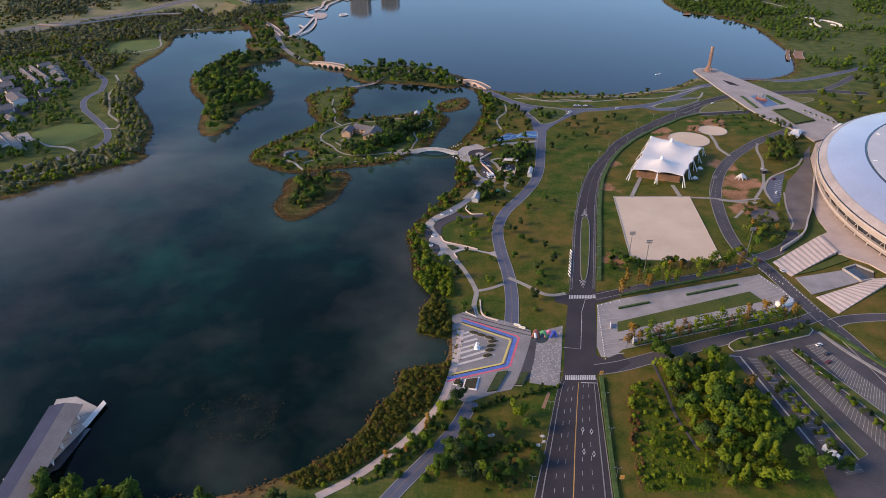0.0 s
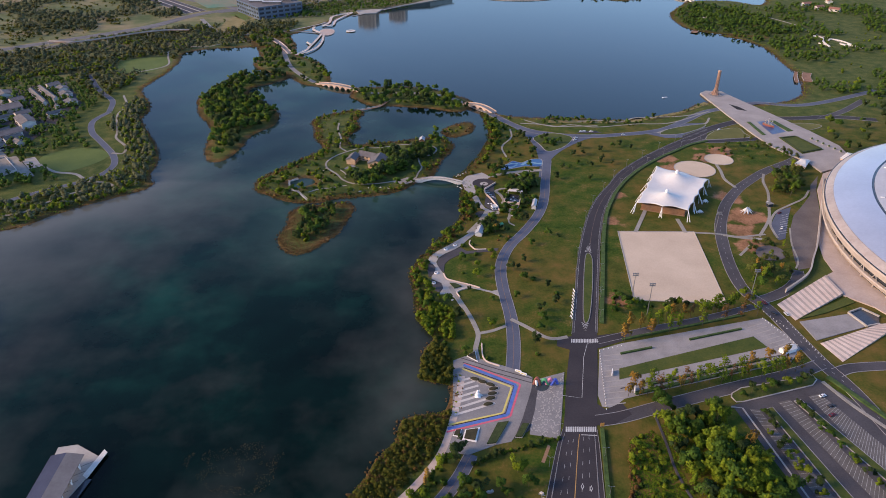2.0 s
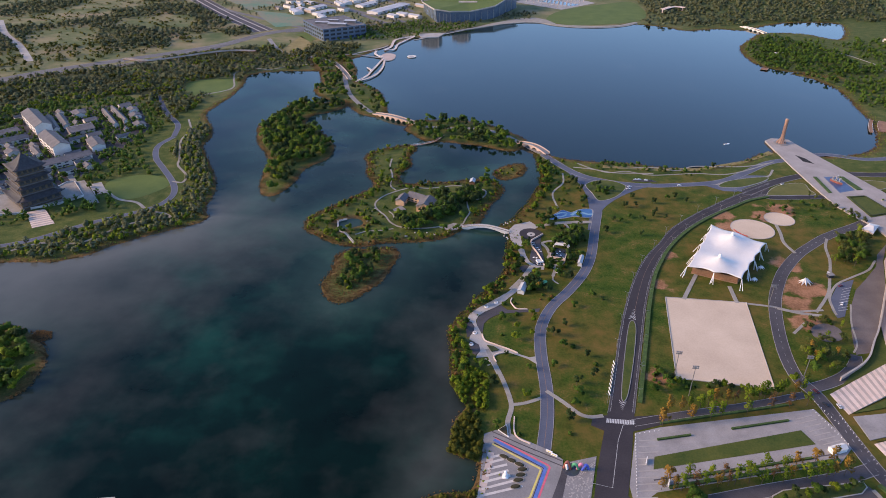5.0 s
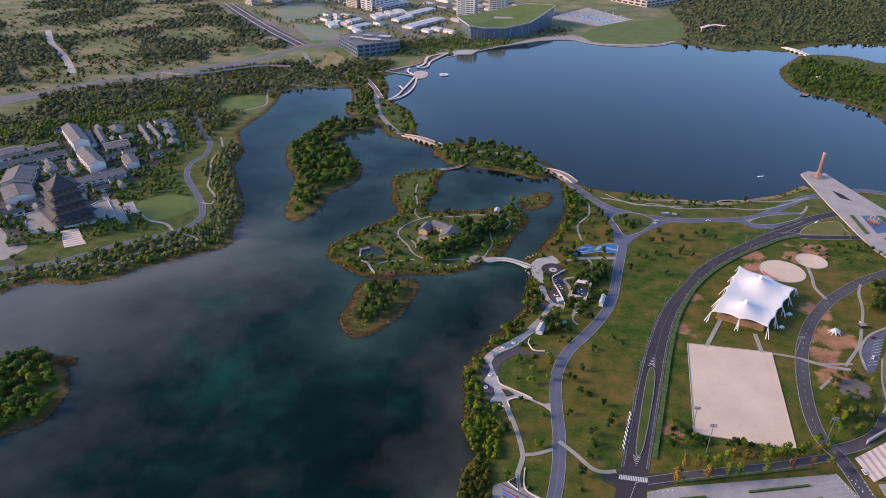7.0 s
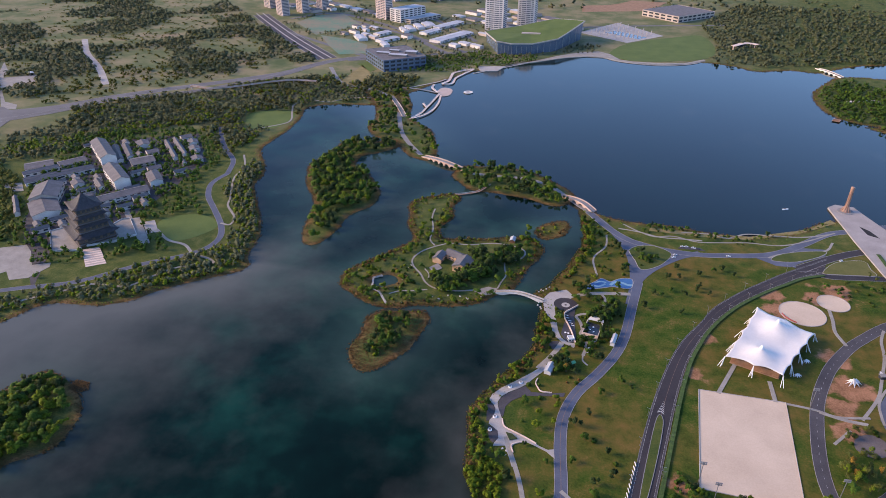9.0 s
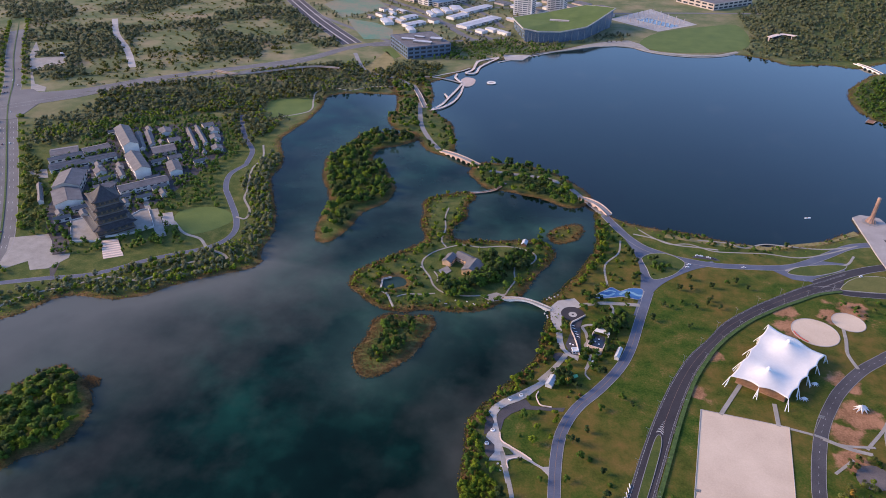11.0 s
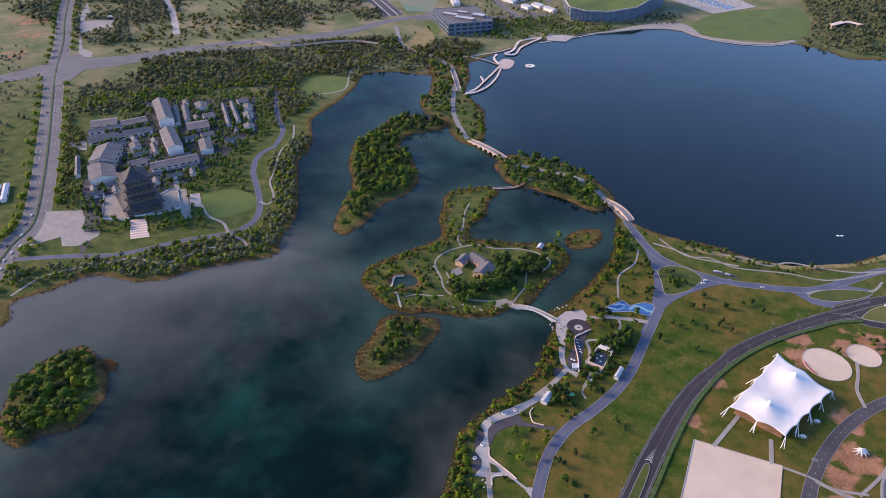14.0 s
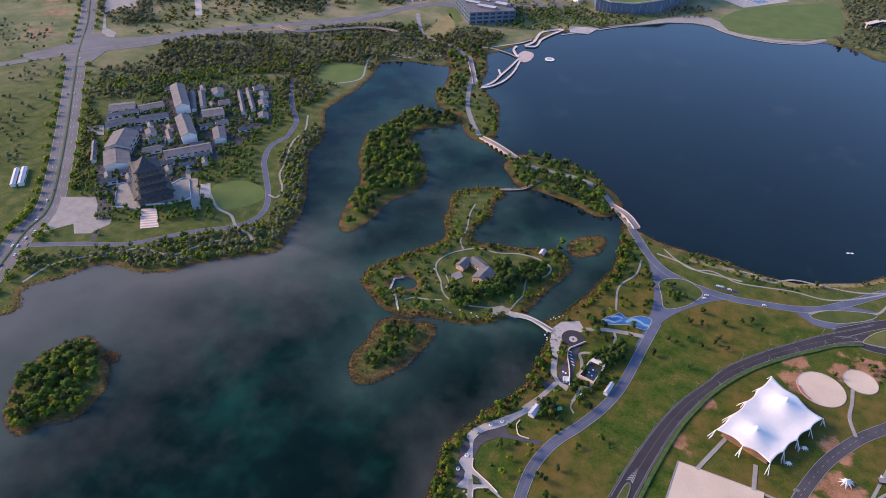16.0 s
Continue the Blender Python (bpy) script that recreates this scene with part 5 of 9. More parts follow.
ring("roof", [(0.954, 23.0), (0.90, 25.7), (0.83, 28.4), (0.756, 30.2)], SILVER, "smooth silver metal roof")
ring("roof_groove", [(0.756, 30.2), (0.754, 29.4), (0.744, 29.4), (0.742, 30.4)], GLASS_DARK, "dark groove in the roof")
ring("inner_roof", [(0.742, 30.4), (0.6, 31.8), (0.4, 33.2), (0.2, 34.1), (0.002, 34.4)], mottled("matt_grey_roof", (0.36, 0.37, 0.40), (0.46, 0.47, 0.50), 0.03, 0.4, 0.6), "matt grey inner roof")
EAVE_PANEL = mottled("brownish_eave_panels", (0.24, 0.20, 0.185), (0.40, 0.35, 0.33), 0.035, 0.3, 0.45)
ring("eave_panel", [(0.994, 19.4), (0.976, 21.4), (0.9545, 22.9)], EAVE_PANEL, "brownish glazed eave panels")
ring("eave_line", [(0.998, 18.9), (0.9985, 19.5), (0.994, 19.5)], GLASS_DARK, "dark gutter line", smooth=False)
ring("upper_band", [(1.0, 18.9), (1.003, 17.8), (0.995, 13.2), (0.985, 12.8)], FACADE, "pale stone band", smooth=False)
ring("recess", [(0.977, 13.0), (0.970, 7.6)], GLASS_DARK, "dark recess behind a truss")
ring("lower_band", [(0.975, 8.2), (0.992, 8.2), (0.995, 7.4), (0.986, 4.4), (0.97, 4.0)], FACADE, "pale stone band", smooth=False)
ring("window_band", [(0.966, 4.2), (0.962, 0.5)], GLASS_DARK, "dark glazed ground floor")
post = Build().box(-0.5, -0.5, 0.4, 0.5, 0.5, 4.6).mesh("column", [FACADE])
brace = Build().tube((0, -3.0, 8.0), (0, 0.0, 13.0), 0.32, 0.32, 5).tube((0, 3.0, 8.0), (0, 0.0, 13.0), 0.32, 0.32, 5).mesh("truss", [FACADE])
for i in range(72):
    a = 2 * math.pi * i / 72
    out_ = math.degrees(math.atan2(math.sin(a) / AY, math.cos(a) / AX))
    part("column", post, arena, "", pose(AX * 0.972 * math.cos(a), AY * 0.972 * math.sin(a), 0, 0, 0, out_))
    part("truss", brace, arena, "", pose(AX * 0.984 * math.cos(a), AY * 0.984 * math.sin(a), 0, 0, 0, out_))
hatch = unit_box(WHITE)
for i in range(12):
    a = 2 * math.pi * (i + 0.4) / 12
    box_at(arena, "roof_hatch", hatch, AX * 0.715 * math.cos(a), AY * 0.715 * math.sin(a), 30.6, math.degrees(a), "small white roof hatch", (3, 1.2, 0.6))
KEEP_POLY.append(np.array([(481.4 + 1.06 * (AX * math.cos(a) * 0.488 - AY * math.sin(a) * 0.873), 507.0 + 1.06 * (AX * math.cos(a) * 0.873 + AY * math.sin(a) * 0.488)) for a in np.arange(0, 6.28, 0.2)]))

wall = thing("retaining_wall", "curved pale stone wall along the podium", "wall", at=(0, 0, 0))
lw = spline([(386, 634), (354.7, 573.6), (317.3, 503), (301.3, 476.7), (285.7, 452.5), (258.5, 429.8)], 6)
bent_strip("wall_body", lw, 0.8, np.full(len(lw), 3.2), np.full(len(lw), -0.3), FACADE, wall)
bent_strip("coping", lw, 1.3, np.full(len(lw), 3.5), np.full(len(lw), 3.2), CONCRETE, wall, "pale coping")


def stairs(corners, label, flights=11, low=0.2, high=2.2):
    """Broad outdoor stairs: bands of steps between landings. corners: foot, top, top, foot."""
    a, b, c, d = (np.array(p) for p in corners)
    ob = thing("stairs", label, "stairs", at=(float(a[0]), float(a[1]), 0))
    for i in range(flights):
        f0, f1 = i / flights, (i + 1) / flights
        z = low + (high - low) * (i + 1) / flights
        fm = f0 + (f1 - f0) * 0.55
        for q0, q1, mat, nm, zz in ((f0, fm, PINK_STONE, "step_flight", z - 0.08), (fm, f1, FACADE, "landing", z)):
            poly = [tuple(p - a) for p in (a + (b - a) * q0, a + (b - a) * q1, d + (c - d) * q1, d + (c - d) * q0)]
            part(nm, Build().prism(poly, -0.3, zz).mesh(nm, [mat]), ob)
    side = (b - a) / np.linalg.norm(b - a)
    keep_clear(corners, 1.02)
    return ob


sa = [(245.7, 414.3), (299.1, 451.1), (300, 426.2), (250.6, 394.8)]
stairs([sa[0], sa[1], sa[2], sa[3]], "broad pale stone stairs with banded landings")
sb = [(255.8, 369), (306.3, 388.2), (324.2, 390.9), (303.9, 355.9), (261.3, 349.8)]
stairs([sb[0], sb[1], sb[2], sb[4]], "broad pale stone stairs with banded landings", 14)
pit = [(292, 403.1), (304.1, 408.5), (311.8, 398.3), (307, 389.4), (296.6, 386.8)]
rim = thing("entrance_wall", "pale concrete rim wall round a sunken entrance", "wall", at=(0, 0, 0))
for i in (0, 1, 3, 4):
    a, b = pit[i], pit[(i + 1) % 5]
    bent_strip("rim_wall", np.array([a, b]), 1.0, [1.8, 1.8], [0.2, 0.2], CONCRETE, rim)

# tensile canopy on struts
CAN = [np.array(p) for p in ((176.6, 563.0), (218.0, 648.0), (261.0, 615.0), (220.0, 547.0))]
PEAKS = [(np.array((206.5, 573.0)), 17.0), (np.array((229.0, 617.0)), 17.0)]
canopy = thing("canopy", "white tensile membrane canopy with two peaks", "canopy", at=(218, 592, 0))
N = 36
cv, cf = [], []
for i in range(N + 1):
    for j in range(N + 1):
        u, v = i / N, j / N
        p = (CAN[0] * (1 - u) + CAN[3] * u) * (1 - v) + (CAN[1] * (1 - u) + CAN[2] * u) * v
        scal_v = abs(math.sin(math.pi * 4 * v)) * 2.0 * max(0, 1 - 6 * min(u, 1 - u))
        scal_u = abs(math.sin(math.pi * 2 * u)) * 3.0 * max(0, 1 - 6 * min(v, 1 - v))
        m = (CAN[0] + CAN[1] + CAN[2] + CAN[3]) / 4
        d = m - p
        p = p + d / (np.linalg.norm(d) + 1e-6) * (scal_u + scal_v)
        z = 8.6 + 1.0 * max(0, 1 - 4 * min(u, 1 - u, v, 1 - v)) + 0.6 * scal_v * 0.3
        for q, hp in PEAKS:
            r = np.linalg.norm(p - q) / 25.0
            z = max(z, z + (hp - 9.2) * max(0, 1 - r) ** 2.0)
        cv.append((p[0] - 218, p[1] - 592, z))
for i in range(N):
    for j in range(N):
        a = i * (N + 1) + j
        cf.append((a, a + N + 1, a + N + 2, a + 1))
mem = mesh_of("membrane", cv, cf, [MEMBRANE], True)
mo = part("membrane", mem, canopy, "taut white membrane")
sol = mo.modifiers.new("thickness", "SOLIDIFY")
sol.thickness = 0.15
for q, hp in PEAKS:
    part("mast_cap", Build().lathe([(0.01, 2.2), (0.9, 2.0), (1.6, 0.4), (1.6, -1.2)], 16).mesh("mast_cap", [WHITE]), canopy, "", pose(q[0] - 218, q[1] - 592, hp - 0.4))
    part("mast", Build().tube((0, 0, 0), (0, 0, hp), 0.45, 0.35, 10).mesh("mast", [WHITE]), canopy, "", pose(q[0] - 218, q[1] - 592, 0))
strut = Build()
for dx in (-1.3, 1.3):
    strut.tube((dx, -4.6, 0), (0, 0.0, 9.6), 0.3, 0.22, 8)
strut.tube((0, -1.4, 0), (0, 0, 9.6), 0.32, 0.24, 8)
strut = strut.mesh("strut", [WHITE])
for e0, e1, k in ((0, 1, 5), (3, 2, 5), (0, 3, 3)):
    for i in range(k):
        p = CAN[e0] + (CAN[e1] - CAN[e0]) * i / (k - 1)
        d = p - np.array((218, 592))
        if (e0, e1) == (0, 3):
            if i != 1:
                continue
            d = np.array((-0.35, -1.0))
        part("strut", strut, canopy, "", pose(p[0] - 218, p[1] - 592, 0, 0, 0, math.degrees(math.atan2(d[1], d[0])) + 90))
keep_clear(CAN, 1.12)
stage = thing("stage", "brown timber stage hall under the canopy", "stage", at=(218, 592, 0))
inset = [tuple((p - np.array((218, 592))) * 0.86) for p in CAN]
part("floor_slab", Build().prism(inset, -0.3, 0.9).mesh("floor_slab", [SOIL]), stage)
for i in (0, 1, 2, 3):
    a, b = np.array(inset[i]), np.array(inset[(i + 1) % 4])
    bent_strip("side_wall", np.array([a * 0.97, b * 0.97]), 0.5, [6.2, 6.2], [0.9, 0.9], WOOD, stage, "brown timber wall")
RIM_RED = mottled("red_board", (0.34, 0.05, 0.04), (0.46, 0.09, 0.07), 0.4, 2.0, 0.5)
star = thing("star_tent", "small white star-shaped tent on the lawn", "tent", at=(279.8, 561, 0), turn=30)
sv, sf = [(-1.5, 0, 6.2), (1.8, 0, 5.0)], []
for i in range(18):
    a, r, z = 2 * math.pi * i / 18, (6.4 if i % 2 == 0 else 3.1), (0.5 if i % 2 == 0 else 3.0)
    sv.append((1.15 * r * math.cos(a), 0.85 * r * math.sin(a), z))
    ahead = 1 if math.cos(a + math.pi / 18) > 0 else 0
    sf.append((ahead, 2 + i, 2 + (i + 1) % 18))
sf += [(0, 1, 2 + i) for i in range(18) if sf[i][0] != sf[i - 1][0]]
so = part("membrane", mesh_of("membrane", sv, sf, [MEMBRANE]), star)
so.modifiers.new("thickness", "SOLIDIFY").thickness = 0.12
for x, h in ((-1.5, 6.8), (1.8, 5.6)):
    part("pole", Build().tube((x, 0, -0.2), (x, 0, h), 0.13, 0.09, 8).mesh("pole", [WHITE]), star)
for x, y in ((248.6, 583), (236.4, 561.2)):
    copy_thing(star, pose(x, y, 0, 0, 0, 20) @ Matrix.Scale(0.55, 4))
# red boards on the rim of the sand circle
for i in range(6):
    a = math.radians(196 + 8.5 * i)
    ob = thing("rim_board", "red advertising board on the sand pitch rim", "board", "rim boards", at=(263.5 + 20.2 * math.cos(a), 661 + 20.2 * math.sin(a), 0.2), turn=math.degrees(a) + 90)
    part("panel", Build().box(-1.4, -0.08, 0.25, 1.4, 0.08, 1.3).mesh("panel", [RIM_RED]), ob)
    for x in (-1.1, 1.1):
        part("post", Build().box(x - 0.06, -0.06, -0.1, x + 0.06, 0.3, 1.2).mesh("post", [LAMP_GREY]), ob)

hx0, hy0 = [(306.1, 574.1)][0]
ob = thing("kiosk", "small dark kiosk beside a park path", "kiosk", at=(hx0, hy0, 0.1), turn=15)
part("cabin", Build().box(-2.4, -1.8, 0, 2.4, 1.8, 3.0).mesh("cabin", [GLASS_DARK]), ob)
part("roof", Build().box(-2.9, -2.3, 3.0, 2.9, 2.3, 3.3).mesh("roof", [GREY_PAVE]), ob)
part("canopy", Build().prism([(-1.8, 1.9), (2.2, 1.9), (1.0, 6.0)], 2.6, 2.8).mesh("canopy", [WALL]), ob, "pale pointed canopy")
# field kerb, floodlight masts, white barrier
F = [(152.3, 525.3), (219.4, 524.1), (208.9, 415.4), (141.5, 419.6)]
kerb = thing("field_kerb", "low pale kerb fence round the sand field", "kerb", at=(0, 0, 0))
for i in range(4):
    bent_strip("kerb_side", np.array([F[i], F[(i + 1) % 4]]), 0.4, [0.6, 0.6], [-0.2, -0.2], CONCRETE, kerb)
for x, y, h in ((140.5, 423, 21), (146.5, 402, 26), (232, 428, 21), (236, 520, 21)):
    ob = thing("floodlight_mast", "tall grey floodlight mast with a lamp panel", "floodlight", "field floodlights", at=(x, y, 0))
    part("pole", Build().tube((0, 0, -0.3), (0, 0, h), 0.35, 0.2, 10).mesh("pole", [LAMP_GREY]), ob)
    head = part("lamp_frame", Build().box(-2.2, -0.2, h - 1.2, 2.2, 0.1, h - 0.9).box(-2.2, -0.2, h + 1.0, 2.2, 0.1, h + 1.3).mesh("lamp_frame", [LAMP_GREY]), ob)
    for r_ in range(2):
        for k in range(4):
            part("lamp", Build().box(-0.4, -0.45, -0.5, 0.4, 0.0, 0.5).mesh("lamp", [GREY_PAVE]), head, "", pose(-1.65 + 1.1 * k, 0, h - 0.5 + 1.5 * r_))
for i in range(9):
    x, y = 92.2 + 0.9 * i, 398 + 4.2 * i
    ob = thing("barrier", "white plastic road barrier in a row", "barrier", "road barriers", at=(x - 1.0, y, 0.2), turn=-78)
    part("panel", Build().box(-2.0, -0.16, 0, 2.0, 0.16, 1.15).mesh("panel", [WHITE]), ob)
    part("foot", Build().box(-2.05, -0.35, 0, 2.05, 0.35, 0.2).mesh("foot", [LAMP_GREY]), ob)

# terrace in the lake
T0 = 1.6
for nm, poly, z, mat, lab, cat in (
    ("terrace_pool", [(385, 802), (401, 804), (406, 767), (386, 758)], T0 + 0.06, mottled("blue_tiles", (0.03, 0.05, 0.12), (0.06, 0.09, 0.18), 0.2, 1, 0.3), "shallow blue-tiled pool on the terrace", "pool"),
    ("terrace_lawn", [(389, 748), (410, 753), (423, 710), (394, 698)], T0 + 0.35, GRASS, "sunken rectangular lawn in the terrace", "lawn"),
    # opening laid on as a slab, its inner shade put into the colour
    ("terrace_opening", [(375, 870), (384, 859), (389, 842), (378, 848)], T0 + 0.05, MATT_DARK, "dark wedge-shaped opening in the terrace", "opening"),
    ("planting_bed", [(372, 800), (376, 800), (377, 756), (373, 756)], T0 + 0.7, HEDGE, "long low hedge bed on the terrace", "hedge"),
    ("planting_bed", [(402, 804), (408, 804), (415, 769), (408, 767)], T0 + 0.7, HEDGE, "long low hedge bed on the terrace", "hedge"),
):
    slab(nm, poly, z, mat, lab, cat, 0.5)
tl_ = np.array([(389, 748), (410, 753), (423, 710), (394, 698)])
tl_ = tl_.mean(0) + (tl_ - tl_.mean(0)) * 0.9
for a_, b_ in zip(tl_, np.roll(tl_, -1, 0)):
    ob = thing("hedge", "low dark hedge framing the terrace lawn", "hedge", "terrace hedges", at=(a_[0], a_[1], T0 + 0.3))
    bent_strip("hedge_body", np.array([(0, 0), tuple(b_ - a_)]), 1.8, [0.9, 0.9], [-0.1, -0.1], BED_HEDGE, ob)
TOWER_RED = mottled("reddish_tower_metal", (0.26, 0.15, 0.11), (0.38, 0.23, 0.17), 0.3, 1.5, 0.5)
tower = thing("lake_tower", "tapering reddish ribbed tower on a round base", "tower", at=(371.0, 910.8, T0))
part("shaft", Build().lathe([(4.6, 0.3), (3.2, 2.5), (2.3, 6), (1.8, 12), (1.6, 20), (1.9, 27), (2.3, 32), (2.2, 33.5), (0.01, 33.8)], 16).mesh("shaft", [TOWER_RED], True), tower)
for i in range(10):
    a = 2 * math.pi * i / 10
    b = Build()
    b.tube((6.2 * math.cos(a), 6.2 * math.sin(a), 0), (2.2 * math.cos(a + 0.3), 2.2 * math.sin(a + 0.3), 8), 0.4, 0.3, 6)
    b.tube((2.2 * math.cos(a + 0.3), 2.2 * math.sin(a + 0.3), 8), (2.0 * math.cos(a + 1.2), 2.0 * math.sin(a + 1.2), 33), 0.3, 0.25, 6)
    part("rib", b.mesh("rib", [TOWER_RED]), tower)
part("base_ring", Build().lathe([(5.5, 0.0), (5.5, 0.5), (9.5, 0.5), (9.5, 0.0)], 32).mesh("base_ring", [GREY_PAVE]), tower)
bx, by = [(393, 787)][0]
boat = thing("boat_sculpture", "dull red ship sculpture with pale sails in the pool", "sculpture", at=(bx, by, T0 + 0.1), turn=-58)
RED = mottled("red_paint", (0.17, 0.05, 0.04), (0.25, 0.09, 0.07), 0.4, 2.0, 0.5)
hull = [(-8, 0), (-6, -2), (3, -2.2), (8, 0), (3, 2.2), (-6, 2)]
part("hull", Build().prism(hull, 0, 2.0).mesh("hull", [RED]), boat, "red hull")
part("deck", Build().prism([(x * 0.85, y * 0.8) for x, y in hull], 2.0, 2.4).mesh("deck", [GREY_PAVE]), boat)
for x, h in ((-4, 6), (0, 8.5), (4, 6.5)):
    part("mast", Build().tube((x, 0, 2.2), (x, 0, h + 1), 0.18, 0.1, 6).mesh("mast", [WHITE]), boat)
    part("sail", Build().box(x - 0.15, -1.9, 3.2, x + 0.1, 1.9, h).mesh("sail", [PINK_STONE]), boat, "white sail panel")
for c in ([(371, 667), (384, 680), (392, 676), (378, 657)], [(426, 681), (442, 697), (449, 690), (433, 671)]):
    q = np.array(c)
    m = q.mean(0)
    ob = thing("terrace_tent", "white faceted marquee with a folded roof", "tent", "terrace tents", at=(m[0], m[1], T0))
    q = (q - m) * 0.95
    part("skirt", Build().prism([tuple(p) for p in q * 0.94], -0.1, 2.2).mesh("skirt", [PINK_STONE]), ob, "open pinkish sides")
    eave, peak = [(*p, 2.0 + 0.5 * (i % 2)) for i, p in enumerate(np.vstack([(q[i - 1] * (1 - f) + q[i] * f) * (1 if f else 1.08) for i in range(4) for f in (0, 0.5)]))], [(*(q[0] + q[1]) * 0.18, 4.8), (*(q[2] + q[3]) * 0.18, 4.8)]
    fs = []
    for i in range(8):
        a_, b_ = eave[i], eave[(i + 1) % 8]
        side = 0 if np.dot(np.array(a_[:2]) + b_[:2], np.array(peak[0][:2]) - peak[1][:2]) > 0 else 1
        fs.append((i, (i + 1) % 8, 8 + side))
    fs += [(i, 9, 8) for i in range(8) if fs[i][2] != fs[i - 1][2]]
    so = part("roof_membrane", mesh_of("roof_membrane", eave + peak, fs, [MEMBRANE]), ob, "folded white membrane")
    so.modifiers.new("thickness", "SOLIDIFY").thickness = 0.12
for i in range(9):
    f = i / 8
    ob = thing("planter_tree_box", "clipped dark bush in a low square planter", "planter", "terrace planters", at=(425 + 22 * f, 742 - 62 * f, 1.5))
    part("planter", Build().box(-1.4, -1.4, 0, 1.4, 1.4, 0.8).mesh("planter", [CONCRETE]), ob)
    part("bush", Build().lathe([(0.01, 2.4), (0.9, 2.1), (1.2, 1.4), (1.0, 0.8)], 10).mesh("bush", [HEDGE]), ob)
wh = [(223.8, 361.1), (234.5, 365.2), (235.3, 360.2), (225.2, 355.6)]
house("white_marquee", "small white peaked marquee beside the paved square", wh, 2.6, 1.6, WHITE, MEMBRANE, 0.1, 0.3, 0, category="tent")

# paved square: pale bands, kerb, benches of planting
bollard_m = Build().lathe([(0.01, 0.85), (0.19, 0.8), (0.2, 0.0)], 8).mesh("bollard", [WHITE])
for a, b, k in (((97.5, 306), (104, 360), 22), ((228, 397), (239, 367), 12), ((244, 393), (250, 352), 14), ((232, 405), (240, 385), 8), ((104, 361), (120, 366), 6)):
    for i in range(k):
        f = i / (k - 1)
        ob = thing("bollard", "short round white bollard on paving", "bollard", "white bollards", at=(a[0] + f * (b[0] - a[0]), a[1] + f * (b[1] - a[1]), 0.1))
        part("post", bollard_m, ob)
sq = bpy.data.objects["paved_square"]
for poly_, n_, u0_, u1_ in (((104.4, 361.4), 9, 0, 1), ):
    for i in range(10):
        x0 = 97.5 + 0.9 * i
        y0 = 309.5 + 5.1 * i
        part("pale_band", unit_box(CONCRETE), sq, "", pose(x0 + 6.5, y0 + 1.2, 0.05, 0, 0, 9) @ Matrix.Diagonal((13, 0.7, 0.1, 1)))
    for i in range(8):
        x0, y0 = 219.5 + 1.6 * i, 389 - 3.6 * i
        part("pale_band", unit_box(CONCRETE), sq, "", pose(x0, y0, 0.05, 0, 0, 22) @ Matrix.Diagonal((13, 0.7, 0.1, 1)))
under(ribbon("dark_joint", [(110, 324.3), (149.2, 335.4), (230.1, 358.4)], 0.9, 0.11, OLD_ROAD, "dark drain joint", "joint", 0.03, n=1, smooth=False), sq)
for a, b, w_ in (([(243.6, 334.8), (250.4, 316.9), (259, 301.4), (270.2, 281.2)][0], [(243.6, 334.8), (250.4, 316.9), (259, 301.4), (270.2, 281.2)][-1], 3.0), ((117.5, 357.5), (140, 364), 1.3), ((168, 372.5), (208, 384.5), 1.3), ((122, 372.5), (216, 401), 1.6), ((118, 319.5), (228, 352.5), 2.2), ((128, 327.5), (212, 352.5), 1.4)):
    ob = thing("hedge", "long low clipped hedge beside paving", "hedge", "square hedges", at=(a[0], a[1], 0.1))
    bent_strip("hedge_body", np.array([(0, 0), (b[0] - a[0], b[1] - a[1])]), w_, [1.1, 1.1], [-0.1, -0.1], HEDGE, ob)

m1_, m2_ = np.array([(309, 554.2), (291.7, 519.9)]), np.array([(318.3, 558.7), (301, 523.2)])
for i in range(9):
    under(ribbon("bay_line", [m1_[0] + (m1_[1] - m1_[0]) * i / 8, m2_[0] + (m2_[1] - m2_[0]) * i / 8], 0.3, 0.145, LINE, "", "line", 0.012, n=1, smooth=False), bpy.data.objects["oval_bays"])
# car park
OLD_BAY = mottled("bay_paving", (0.080, 0.075, 0.072), (0.14, 0.13, 0.125), 0.2, 1.5, 0.85)
for i, (poly, cars) in enumerate((([(183.5, 306.8), (189.2, 305.7), (206.9, 220.7), (197.3, 218.4)], 0), ([(203.1, 312.4), (211.3, 314.5), (231.3, 244.4), (224.7, 233)], 0), ([(223.9, 317.6), (231.9, 319.7), (248.9, 274.5), (237.1, 254.4)], 3))):
    p = [np.array(q) for q in poly]
    ob = tagged(new("parking_bay", Build().prism([tuple(q) for q in p], 0.0, 0.2).mesh("parking_bay", [OLD_BAY])), "grey paved parking bays with white lines", "car park", kind="structure")
    k = 30
    for j in range(k):
        f = (j + 0.5) / k
        a, b = p[0] + (p[3] - p[0]) * f, p[1] + (p[2] - p[1]) * f
        d = b - a
        part("bay_line", unit_box(LINE), ob, "", pose(*((a + b) / 2), 0.2, 0, 0, math.degrees(math.atan2(d[1], d[0]))) @ Matrix.Diagonal((np.linalg.norm(d), 0.11, 0.012, 1)))
